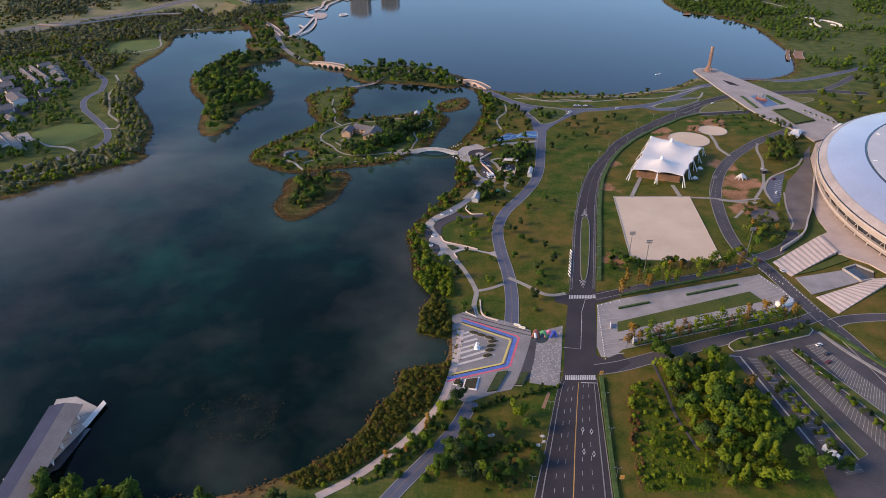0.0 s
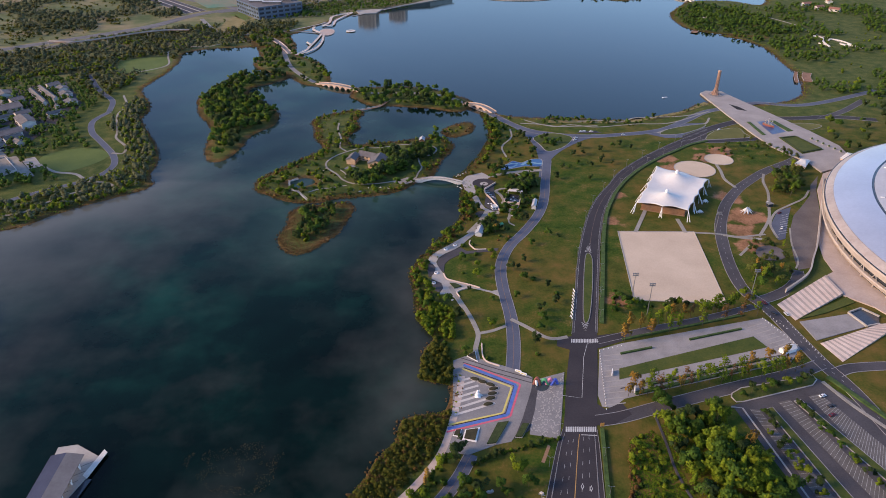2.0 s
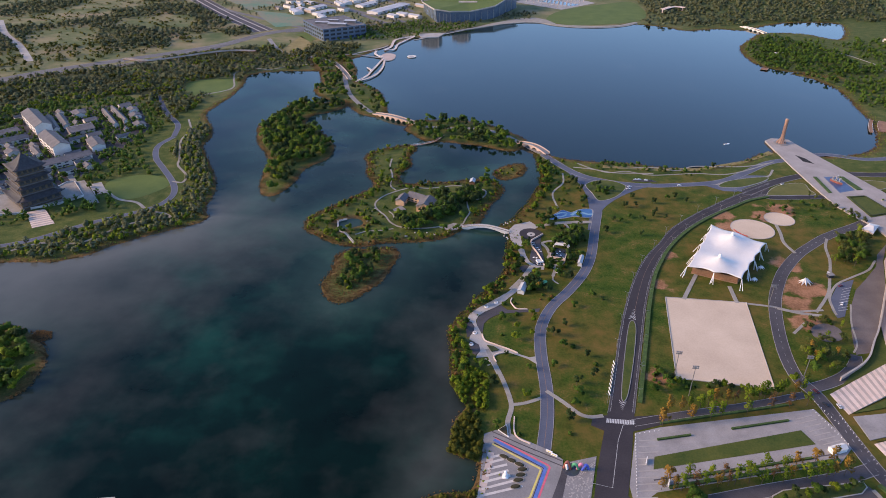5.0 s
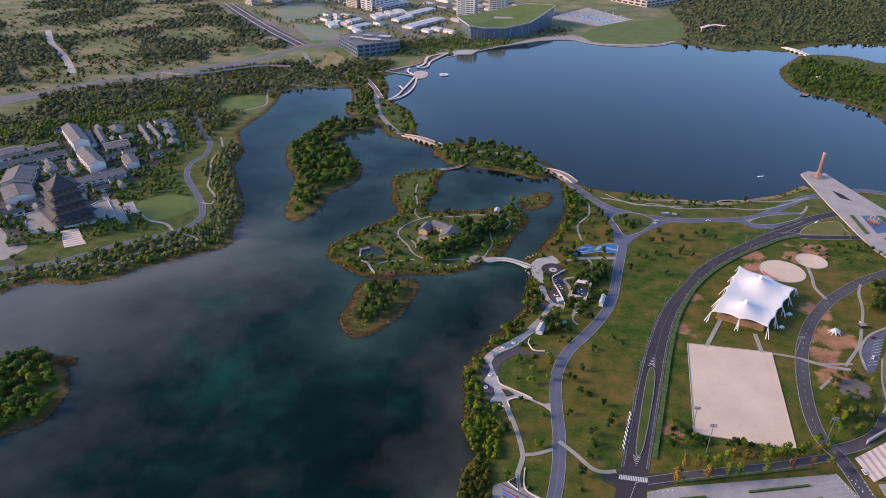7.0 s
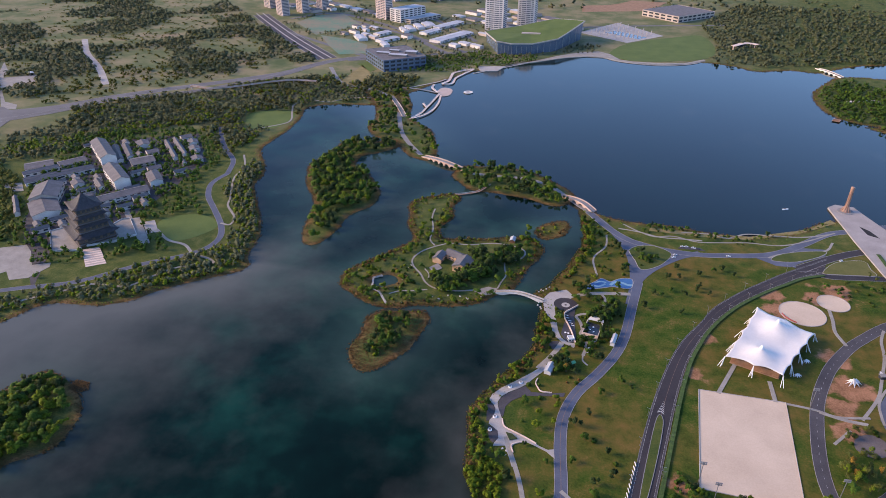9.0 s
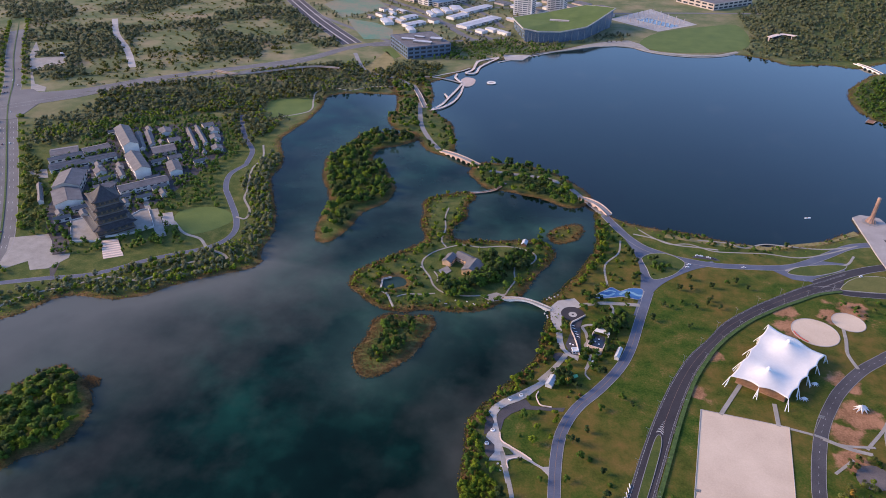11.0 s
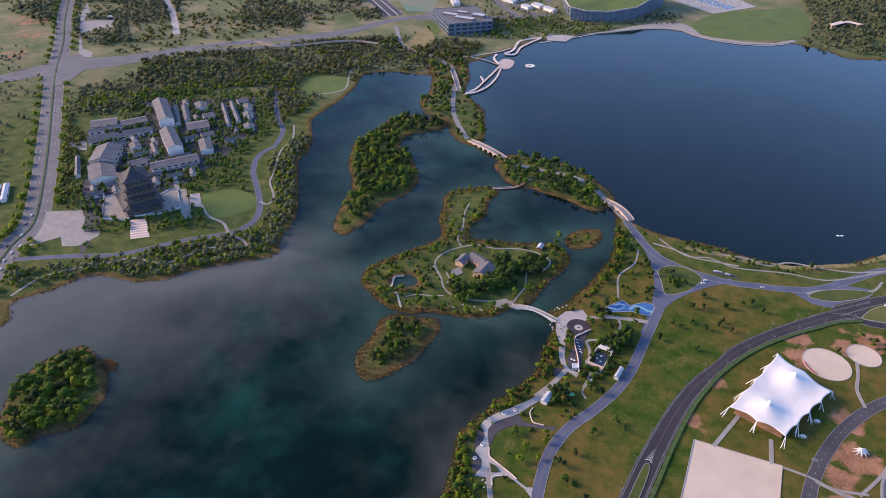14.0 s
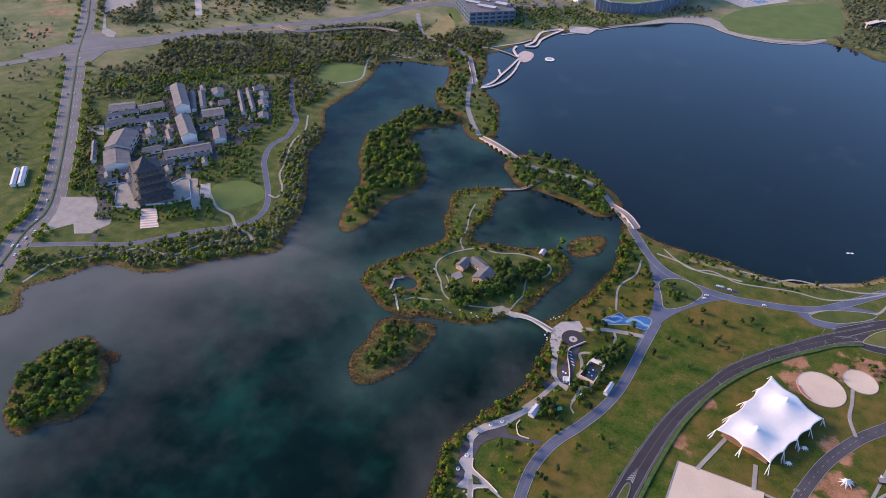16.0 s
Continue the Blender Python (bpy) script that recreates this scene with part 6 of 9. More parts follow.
for poly in ([(193.7, 306.7), (197.8, 308.2), (214.3, 231.3), (208, 227.7)], [(213.2, 313.4), (217.4, 314.9), (239.5, 258.5), (235.9, 252.3)]):
    bed_ = slab("planted_strip", poly, 0.42, GRASS, "narrow planted strip between parking bays", "planting", 0.5)
    under(ribbon("kerb", poly + poly[:1], 0.5, 0.46, SQUARE, "pale kerb", "kerb", 0.5, n=1, smooth=False), bed_)
pl_ = np.array([(177.8, 320), (185.3, 324.8), (235.4, 336.6), (236, 332.6), (231, 327.5), (182.5, 313), (177.8, 312.5), (176.3, 316.8)])
under(ribbon("kerb", np.vstack([pl_, pl_[:1]]), 0.7, 0.42, CONCRETE, "pale kerb", "kerb", 0.5, n=1, smooth=False), bpy.data.objects["park_lawn"])
ribbon("kerb", [(173.2, 308.5), (179.6, 307.4), (189.9, 237.1), (188.4, 222.6)], 1.0, 0.3, CONCRETE, "pale kerb path round the car park", "kerb", smooth=False)
WHITE_CAR = mottled("white_car_paint", (0.70, 0.70, 0.70), (0.78, 0.78, 0.78), 0.2, 1, 0.25)
RED_CAR = mottled("dark_red_car_paint", (0.13, 0.02, 0.03), (0.18, 0.03, 0.04), 0.2, 1, 0.25)
DARK_CAR = mottled("dark_grey_car_paint", (0.03, 0.03, 0.035), (0.06, 0.06, 0.065), 0.2, 1, 0.25)
car(232.3, 317.6, 20, WHITE_CAR, "white parked car on paved bays", 0.22)
car(233.0, 309.0, 22, DARK_CAR, "dark grey parked car on paved bays", 0.22)
car(230.3, 301.5, 22, RED_CAR, "dark red parked car on paved bays", 0.22)
car(299.5, 531, 60, WHITE_CAR, "")
car(309.5, 559.5, 30, RED_CAR, "")
car(238.5, 403.0, 120, DARK_CAR, "")
car(237.0, 416.0, 120, RED_CAR, "")
for x, y, t_ in ((150, 745, 20), (152, 751, 20), (61, 556, 85), (62, 559, 85)):
    car(x, y, t_, WHITE_CAR, "")
for x, y, t_, cm_ in ((162, 772.5, 10, WHITE_CAR), (166, 773, 8, WHITE_CAR), (174, 772, -6, WHITE_CAR), (179, 771, -8, DARK_CAR), (210, 761, 8, WHITE_CAR), (330, 778, 40, WHITE_CAR), (247, 402, 100, WHITE_CAR)):
    car(x, y, t_, cm_, "", 0.22)
truck = thing("box_truck", "white box truck parked at the car park edge", "truck", at=(195.3, 231.5, 0.2), turn=-55)
part("cargo_box", Build().box(-4, -1.2, 0.9, 2.2, 1.2, 3.4).mesh("cargo_box", [WHITE]), truck)
part("cab", Build().box(2.4, -1.1, 0.6, 4.2, 1.1, 2.6).mesh("cab", [WHITE_CAR]), truck)
for wx in (-2.8, 3.2):
    for wy in (-1.0, 1.0):
        part("wheel", Build().tube((0, -0.15, 0), (0, 0.15, 0), 0.5, 0.5, 12).mesh("wheel", [GLASS_DARK]), truck, "", pose(wx, wy, 0.5))

# hedge along the avenue, lamps
ob = thing("hedge", "long clipped green hedge along the avenue", "hedge", "square hedges", at=(0, 0, 0))
hl = np.array([(91.6, 289.7), (88.8, 267.3), (85.2, 239.4), (82.2, 214.4), (80.5, 196.4)])
bent_strip("hedge_body", hl, 2.2, np.full(5, 1.4), np.full(5, -0.2), HEDGE, ob)
ob = thing("hedge", "dark clipped hedge following the avenue curve", "hedge", "square hedges", at=(0, 0, 0))
hl = (AVE_R + (AVE_R - AVE_L) * 0.16)[36:]
bent_strip("hedge_body", hl, 3.2, np.full(len(hl), 1.2), np.full(len(hl), -0.2), HEDGE, ob)
for u, a, b, st in ((-0.08, 40, 330, 26), (1.09, 40, 330, 26), (-0.05, 330, 720, 34), (1.05, 330, 720, 34)):
    c = AVE_L * (1 - u) + AVE_R * u
    d = np.r_[0, np.cumsum(np.linalg.norm(np.diff(c, axis=0), axis=1))]
    for s in np.arange(a, b, st):
        p = [float(np.interp(s, d, c[:, k])) for k in (0, 1)]
        q = [float(np.interp(s + 1, d, c[:, k])) for k in (0, 1)]
        if 290 < p[1] < 372:
            continue
        lamp(p[0], p[1], 8.0, math.degrees(math.atan2(q[1] - p[1], q[0] - p[0])) + 90)


# ---- plaza by the water
plaza_ob = bpy.data.objects["plaza"]
RED_BAND = mottled("red_surfacing", (0.50, 0.08, 0.13), (0.62, 0.14, 0.20), 0.3, 2.0, 0.8)
BLUE_BAND = mottled("blue_surfacing", (0.05, 0.11, 0.34), (0.09, 0.17, 0.46), 0.3, 2.0, 0.8)
YELLOW_BAND = mottled("yellow_surfacing", (0.50, 0.40, 0.10), (0.62, 0.52, 0.18), 0.3, 2.0, 0.8)
for line, w, mat, lab, z in (([(13.1, 348.1), (47.9, 328.1), (39.2, 299.8), (1.4, 287.5)], 1.2, RED_BAND, "pink-red painted band", 0.24), ([(12.3, 346.3), (45.2, 327), (37.7, 301.4), (2, 289.9)], 2.1, BLUE_BAND, "blue painted band", 0.235), ([(11.4, 342.6), (42.2, 325.3), (35.1, 302.9), (3.1, 293.3)], 1.2, YELLOW_BAND, "yellow painted band", 0.24)):
    p = np.array(line)
    fine = np.vstack([p[0], p[1] + (p[0] - p[1]) * 0.03, p[1] + (p[2] - p[1]) * 0.03, p[2] + (p[1] - p[2]) * 0.03, p[2] + (p[3] - p[2]) * 0.03, p[3]])
    under(ribbon("painted_band", fine, w, z, mat, lab, "band", 0.03, n=1, smooth=False), plaza_ob)
p = np.array([(12.4, 343.5), (44, 326.5), (36.7, 302.4), (4.4, 292.6)])
under(ribbon("dark_band", np.vstack([p[0], p[1] + (p[0] - p[1]) * 0.03, p[1] + (p[2] - p[1]) * 0.03, p[2] + (p[1] - p[2]) * 0.03, p[2] + (p[3] - p[2]) * 0.03, p[3]]), 0.8, 0.232, ASPHALT, "dark slot", "band", 0.03, n=1, smooth=False), plaza_ob)
for line in ([(11.8, 348.9), (31.7, 339.1), (55.1, 329.2)], [(10.8, 353.2), (32, 343.2), (55.5, 333.1)]):
    under(ribbon("step_edge", line, 0.7, 0.3, OLD_ROAD, "dark step edge", "step", 0.2, n=1, smooth=False), plaza_ob)
st = [(5.9, 301.2), (30.9, 311.3), (6.6, 306.3), (26.7, 315.1), (7.8, 311.6), (23.4, 318.4), (8.6, 316.4), (22.2, 322.2), (9.4, 321.8), (21.3, 326.7), (10.3, 326.9), (19, 330.8), (11.1, 331.4), (16.6, 333.7)]
for i in range(0, len(st), 2):
    under(ribbon("pale_stripe", [st[i], st[i + 1]], 1.7, 0.235, PALE_STONE, "", "stripe", 0.03, n=1, smooth=False), plaza_ob)
for i, (x, y) in enumerate([(19.3, 332.7), (24, 330.1), (28.9, 327.5), (30.7, 323.8), (29.7, 319.4), (28.4, 315.3), (26.7, 310.3)]):
    ob = thing("planter_bed", "oval clipped dark shrub bed on the plaza", "planter", "plaza planters", at=(x, y, 0.2), turn=-20 if i < 3 else 15)
    part("rim", Build().lathe([(1.0, 0), (1.0, 0.35), (1.08, 0.35), (1.08, 0)], 24).mesh("rim", [CONCRETE]), ob, "", Matrix.Diagonal((3.2, 1.7, 1, 1)))
    part("shrubs", Build().lathe([(0.01, 1.0), (0.7, 0.85), (1.0, 0.1)], 20).mesh("shrubs", [BROWN_HEDGE]), ob, "", Matrix.Diagonal((3.1, 1.6, 1, 1)))
for poly, lab in (([(23.7, 277.5), (31.4, 294.9), (38.6, 296.3), (29.5, 278.3)], "dark clipped hedge bed in the plaza"), ([(10.4, 281.7), (12.2, 289.3), (20.9, 291.1), (18.4, 279.8)], "shrub bed with a white kerb"), ([(40.6, 283.3), (46, 294.3), (50.3, 294.2), (44.8, 283.2)], "striped hedge bed beside the plaza"), ([(14.4, 354.9), (20.3, 360.6), (21.7, 349.2)], "triangular shrub bed with a white kerb"), ([(4.9, 284.6), (6.6, 288.9), (10.3, 289.8), (9.1, 283.6)], "small shrub bed with a white kerb"), ([(2.7, 442.4), (8, 441.6), (12.8, 437.3), (6.8, 434.5)], "triangular shrub bed in the lakeside walk")):
    c = np.array(poly)
    m = c.mean(0)
    ob = thing("planter_bed", lab, "planter", at=(m[0], m[1], 0.1))
    part("kerb", Build().prism([tuple(q) for q in c - m], 0, 0.35).mesh("kerb", [WHITE if "white" in lab else CONCRETE]), ob)
    part("shrubs", Build().prism([tuple(q * (0.78 if "white" in lab else 0.92)) for q in c - m], 0.3, 1.1).mesh("shrubs", [BROWN_HEDGE if "white" in lab else BED_HEDGE]), ob)
sx, sy = [(20.5, 317.3)][0]
b = Build()
b.lathe([(0.01, 3.0), (0.9, 2.6), (1.3, 1.6), (1.2, 0.5), (0.9, 0.0)], 14)
b.lathe([(0.01, 4.4), (0.6, 4.2), (0.85, 3.6), (0.6, 2.9), (0.01, 2.8)], 14)
b.box(-1.8, -1.8, -0.3, 1.8, 1.8, 0.0)
ob = tagged(new("statue", b.mesh("statue", [WHITE], True)), "white rounded statue on a low plaza plinth", "statue")
ob.matrix_world = pose(sx, sy, 0.5)
cx, cy = [(63.2, 327.9)][0]
ob = thing("play_sculpture", "colourful arched play sculpture on speckled paving", "sculpture", at=(cx, cy, 0.2))
GREEN_P = mottled("green_paint", (0.05, 0.25, 0.12), (0.09, 0.36, 0.18), 0.4, 2, 0.5)
PINK_P = mottled("pink_paint", (0.60, 0.16, 0.26), (0.70, 0.24, 0.34), 0.4, 2, 0.5)
BLUE_P = mottled("blue_paint", (0.06, 0.10, 0.45), (0.10, 0.16, 0.58), 0.4, 2, 0.5)
for k, (mat, x0, x1, h) in enumerate(((RED, -7, -3, 5.0), (WHITE, -6.5, -5, 3.0), (GREEN_P, -3, 2, 4.6), (PINK_P, 1, 5, 5.2), (BLUE_P, 4, 8, 4.2))):
    b = Build()
    pts_ = [(x0 + (x1 - x0) * t / 8, 0.6 * math.sin(k + t * 0.5), h * math.sin(math.pi * t / 8)) for t in range(9)]
    rings = []
    for j, p in enumerate(pts_):
        a_, c_ = Vector(pts_[max(0, j - 1)]), Vector(pts_[min(8, j + 1)])
        turn_ = (c_ - a_).to_track_quat("Z", "Y")
        rings += [tuple(Vector(p) + turn_ @ Vector((0.9 * math.cos(0.628 * i), 0.9 * math.sin(0.628 * i), 0))) for i in range(10)]
    b.add(rings, [(10 * j + i, 10 * j + (i + 1) % 10, 10 * j + 10 + (i + 1) % 10, 10 * j + 10 + i) for j in range(8) for i in range(10)])
    part("arch", b.mesh("arch", [mat], True), ob)
part("soil_bed", Build().lathe([(0.01, 0.2), (5, 0.15), (5.2, 0)], 20).mesh("soil_bed", [GLASS_DARK]), ob, "dark rubber bed", pose(-2.5, -1, 0))
# pale slabs strewn in the speckled paving
sl = bpy.data.objects["slate_square"]
pale = Build().box(-0.55, -0.3, 0, 0.55, 0.3, 0.02).mesh("pale_slab", [CONCRETE])
rs = np.random.default_rng(3)
sp = np.array([(57.6, 332), (77.2, 339.4), (70.6, 304.5), (66.2, 282.5), (49.4, 286), (53.8, 315.3)])
cand = rs.uniform(sp.min(0), sp.max(0), (560, 2))
cand = cand[inside(sp.mean(0) + (sp - sp.mean(0)) * 0.96, cand)][:290]
for x, y in cand:
    part("pale_slab", pale, sl, "", pose(x, y, 0.222, 0, 0, float(rs.choice([10, 55, 100]))))
for x, y in ((47.5, 339.5), (50.5, 337)):
    ob = thing("sign_wall", "low white sign wall at the plaza edge", "sign", at=(x, y, 0.2), turn=-25)
    part("panel", Build().box(-2.2, -0.25, 0, 2.2, 0.25, 1.6).mesh("panel", [WHITE]), ob)
    part("mark", Build().box(-1.6, -0.28, 0.6, 1.6, -0.25, 1.1).mesh("mark", [YELLOW_BAND]), ob, "dull yellow bar")
for x, y, t_ in ((91.8, 291, 5), (86, 216, 0)):
    ob = thing("traffic_sign", "orange roadside board on a post", "sign", at=(x, y, 0), turn=t_)
    part("post", Build().tube((0, 0, 0), (0, 0, 3), 0.1, 0.1, 8).mesh("post", [LAMP_GREY]), ob)
    part("board", Build().box(-1.1, -0.1, 1.6, 1.1, 0.1, 4.2).mesh("board", [mottled("orange_board", (0.6, 0.25, 0.05), (0.72, 0.34, 0.1), 0.5, 2, 0.6)]), ob)
RED_SIGN = mottled("red_board", (0.42, 0.08, 0.05), (0.52, 0.13, 0.09), 0.5, 2, 0.6)
for x, y in ((107.6, 338), (118.3, 322.3)):
    ob = thing("notice_board", "red and white notice board by the lawn", "sign", at=(x, y, 0.1), turn=75)
    part("panel", Build().box(-2.6, -0.2, 0.4, 2.6, 0.2, 2.4).mesh("panel", [WHITE]), ob)
    part("red_face", Build().box(-2.3, -0.26, 0.6, 2.3, -0.2, 2.2).mesh("red_face", [RED_SIGN]), ob)

# ---- gardens by the footbridge
(dx, dy), (ex, ey), (fx, fy), (hx_, hy_) = [(38, 626), (49, 630), (38, 625), (42, 626)]
disc = tagged(new("paved_circle", Build().lathe([(0.01, 0.28), (math.hypot(ex - dx, ey - dy), 0.28), (math.hypot(ex - dx, ey - dy), 0)], 40, 0, dx, dy).mesh("paved_circle", [ASPHALT])), "dark paved circle with a pale centre", "pavement", kind="structure")
rr = math.hypot(hx_ - fx, hy_ - fy)
part("centre_ring", Build().lathe([(1.2, 0.3), (rr, 0.32), (rr, 0.2)], 32, 0, fx, fy).mesh("centre_ring", [CONCRETE]), disc, "pale stone ring")
KEEP_OFF.append((np.array([(dx, dy), (dx + 0.1, dy)]), 11))
for (x, y), r in zip([(33.6, 558.4)], (6.5,)):
    tagged(new("paved_circle", Build().lathe([(0.01, 0.21), (r, 0.21), (r, 0)], 32, 0, x, y).mesh("paved_circle", [OLD_ROAD])), "dark grey paved circle beside the walk", "pavement", kind="structure")
    KEEP_OFF.append((np.array([(x, y), (x + 0.1, y)]), r))
cafe = [(58, 602), (70, 604), (70.7, 578.8), (61.1, 578.2)]
cm = centre_of(cafe)
ob = thing("garden_pavilion", "open pale pavilion round a dark courtyard", "pavilion", at=(cm[0], cm[1], 0.2), turn=-12)
part("court_floor", Build().box(-7, -12, -0.2, 7, 9, 0.15).mesh("court_floor", [GLASS_DARK]), ob, "dark paved court")
part("canopy_roof", Build().prism([(-7, 8), (8, 9), (6, 17), (-5, 16)], 3.6, 4.0).mesh("canopy_roof", [WALL]), ob, "pale flat canopy")
for x, y in ((-6, 9), (6, 9.5), (5, 15.5), (-4, 15)):
    part("post", Build().tube((x, y, 0), (x, y, 3.6), 0.2, 0.2, 8).mesh("post", [WHITE]), ob)
for x0, y0, x1, y1 in ((-7.5, -12, -6.9, 9), (6.9, -12, 7.5, 9), (-7.5, -12.6, 7.5, -12)):
    part("court_wall", Build().box(x0, y0, -0.2, x1, y1, 2.6).mesh("court_wall", [PINK_STONE]), ob)
for x, y in ((-2, -3), (2, -5), (0, 2)):
    part("table", Build().lathe([(0.01, 0.8), (0.9, 0.8), (0.9, 0.7), (0.1, 0.65), (0.1, 0.1)], 12).mesh("table", [WHITE]), ob, "round white table", pose(x, y, 0.1))
keep_clear(cafe, 1.3)
lot2 = np.array([(38, 611), (48, 622), (47, 607), (50.1, 576.1), (50, 564.6), (41.4, 566.6), (36.2, 577.2), (37.5, 587.3), (38.8, 597.6)])
ob = thing("garden_wall", "long pinkish curved garden wall", "wall", at=(0, 0, 0))
gw = spline([(50, 626), (43, 617), (38, 610), (39, 600), (43, 589.3), (46.5, 578.7), (50, 564.6)], 5)
bent_strip("wall_body", gw, 0.7, np.full(len(gw), 2.0), np.full(len(gw), -0.1), PINK_STONE, ob)
for x_, y_ in [(40, 607), (41, 603), (43.3, 598.5), (44.7, 594.9), (46.4, 591.4)]:
    ob = thing("bench", "white bench on dark paving", "bench", "garden benches", at=(x_, y_, 0.28), turn=-15)
    part("seat", Build().box(-1.6, -0.35, 0.4, 1.6, 0.35, 0.55).mesh("seat", [WHITE]), ob)
    for x in (-1.2, 1.2):
        part("leg", Build().box(x - 0.12, -0.3, 0, x + 0.12, 0.3, 0.4).mesh("leg", [LAMP_GREY]), ob)
house("service_hut", "long white gabled hut beside the walk", [(25.1, 517.3), (28.3, 530.3), (34.5, 528.5), (31.3, 515.5)], 3.0, 1.6, WALL, ROOF_PALE, 0.1, 0.3, 3, category="hut")
house("service_hut", "white gabled hut beside the lakeside road", [(80.1, 568.6), (83.1, 583.2), (87.5, 582.3), (84.4, 567.8)], 3.0, 1.6, WALL, ROOF_PALE, 0.1, 0.3, 2, category="hut")
POOL_A = mottled("bright_blue_surfacing", (0.025, 0.095, 0.24), (0.045, 0.145, 0.31), 0.1, 1, 0.5)
POOL_B = mottled("pale_blue_surfacing", (0.13, 0.26, 0.36), (0.19, 0.33, 0.42), 0.1, 1, 0.5)
bp_ = spline([(57, 662), (60, 669), (66, 676), (72, 683), (78, 680), (82, 679), (90, 686), (98, 689), (104, 687), (103, 673), (99, 669), (91, 669), (83, 669), (72, 664), (61, 660)], 5, True)
pool = tagged(new("splash_pool", Build().prism([tuple(q) for q in bp_], 0.0, 0.26).mesh("splash_pool", [POOL_A])), "winding blue splash pool with pale swirls", "pool", kind="structure")
for line, w_ in (([(81, 672), (86, 679), (93, 679), (99, 676), (104, 677)], 3.2), ([(58, 664), (63, 667), (70, 667), (76, 673)], 2.4), ([(65, 672), (71, 677), (77, 676)], 1.8)):
    under(ribbon("pool_swirl", line, w_, 0.29, POOL_B, "pale blue swirl", "band", 0.04, n=5), pool)
under(ribbon("pool_rim", np.vstack([bp_, bp_[:1]]), 0.6, 0.34, CONCRETE, "pale rim", "rim", 0.4, n=1, smooth=False), pool)
KEEP_POLY.append(bp_)
gn = np.array([(38.5, 532.5), (44.7, 541.6), (53.1, 539.3), (48.9, 526.5)])
gm = gn.mean(0)
for k, (ox, oy) in enumerate(((-3, 1), (2, -1.5))):
    ob = thing("climbing_house", "green-roofed play frame among trees", "play frame", at=(gm[0] + ox, gm[1] + oy, 0), turn=40)
    part("roof", Build().add([(-3, -2, 3), (3, -2, 3), (3, 2, 3), (-3, 2, 3), (-3, 0, 4.2), (3, 0, 4.2)], [(0, 1, 5, 4), (2, 3, 4, 5), (0, 4, 3), (1, 2, 5), (3, 2, 1, 0)]).mesh("roof", [GREEN_P]), ob)
    for x in (-2.7, 2.7):
        for y in (-1.8, 1.8):
            part("post", Build().tube((x, y, -0.1), (x, y, 3.1), 0.12, 0.12, 6).mesh("post", [WOOD]), ob)
for x, y in [(40.2, 578.7), (42.9, 578.1)]:
    ob = thing("table", "round white table on dark paving", "table", at=(x, y, 0.28))
    part("top", Build().lathe([(0.01, 0.8), (1.0, 0.8), (1.0, 0.7), (0.01, 0.68)], 14).mesh("top", [WHITE]), ob)
    part("stem", Build().tube((0, 0, 0), (0, 0, 0.7), 0.12, 0.12, 8).mesh("stem", [LAMP_GREY]), ob)
flat_block("kiosk", "small white kiosk on the dark court", [(42.4, 571), (47.7, 573), (48.6, 568), (43.3, 566)], 2.4, WHITE, WALL, 1, 2, "kiosk", z=0.25)
for line in ([(21, 509.5), (19.9, 503.7), (22.2, 498.1), (25.5, 494.1), (34.1, 494.2)], [(-1.7, 456.3), (1, 448.6), (8.5, 444.6), (18.8, 440.1), (26.6, 435.9)], [(10.8, 423.7), (8.6, 429.8), (11.7, 433.1), (18.5, 436.1)], [(25.1, 368.2), (25.2, 355.4), (27.9, 349.3), (35.8, 345)]):
    ob = thing("kerb_wall", "low pinkish white kerb wall by the path", "wall", "kerb walls", at=(0, 0, 0))
    kw = spline(line, 5)
    bent_strip("wall_body", kw, 0.75, np.full(len(kw), 0.9), np.full(len(kw), -0.1), PINK_STONE, ob)
for x, y in [(-0.3, 494.2), (7.7, 501.2), (-7.6, 457.1), (-9.3, 442.5)]:
    ob = thing("round_bench", "round white shell bench beside the walk", "bench", "round benches", at=(x, y, 0.2))
    part("shell", Build().lathe([(1.1, 0.9), (1.5, 0.9), (1.7, 0.3), (1.7, 0.0)], 18).mesh("shell", [WHITE]), ob)
    part("cushion", Build().lathe([(0.01, 0.55), (1.1, 0.5), (1.1, 0)], 18).mesh("cushion", [CONCRETE]), ob)

# ---- jetty with a roofed landing
jr = [(-207.9, 170), (-215.1, 266.1), (-196, 261.6), (-191.1, 169.8)]
jd = np.array([(-212.1, 236.5), (-218.1, 274.6), (-208, 276.7), (-192.5, 268.5), (-192.2, 253), (-201.1, 218.7), (-206.7, 173.9), (-221, 184.9)])
ob = thing("jetty", "grey concrete boat jetty over dark water", "jetty", at=(0, 0, 0))
part("deck", Build().prism([tuple(q) for q in jd], 0.3, 1.0).mesh("deck", [CONCRETE]), ob)
part("lower_deck", Build().prism([(-192.7, 226.5), (-189.2, 253), (-195.5, 253.4), (-201.5, 219)], -0.1, 0.5).mesh("lower_deck", [GLASS_DARK]), ob, "dark floating lower deck")
part("gangway", Build().prism([(-191, 273.2), (-188.4, 270.9), (-191.4, 252.8), (-194.5, 254.9)], 0.9, 1.3).mesh("gangway", [WALL]), ob, "pale gangway")
for x, y in ((-216, 270), (-205, 273), (-195, 265), (-196, 250), (-201, 228), (-205, 200), (-214, 250), (-217, 220)):
    part("pile", Build().tube((x, y, -5), (x, y, 0.4), 0.4, 0.4, 8).mesh("pile", [CONCRETE]), ob)
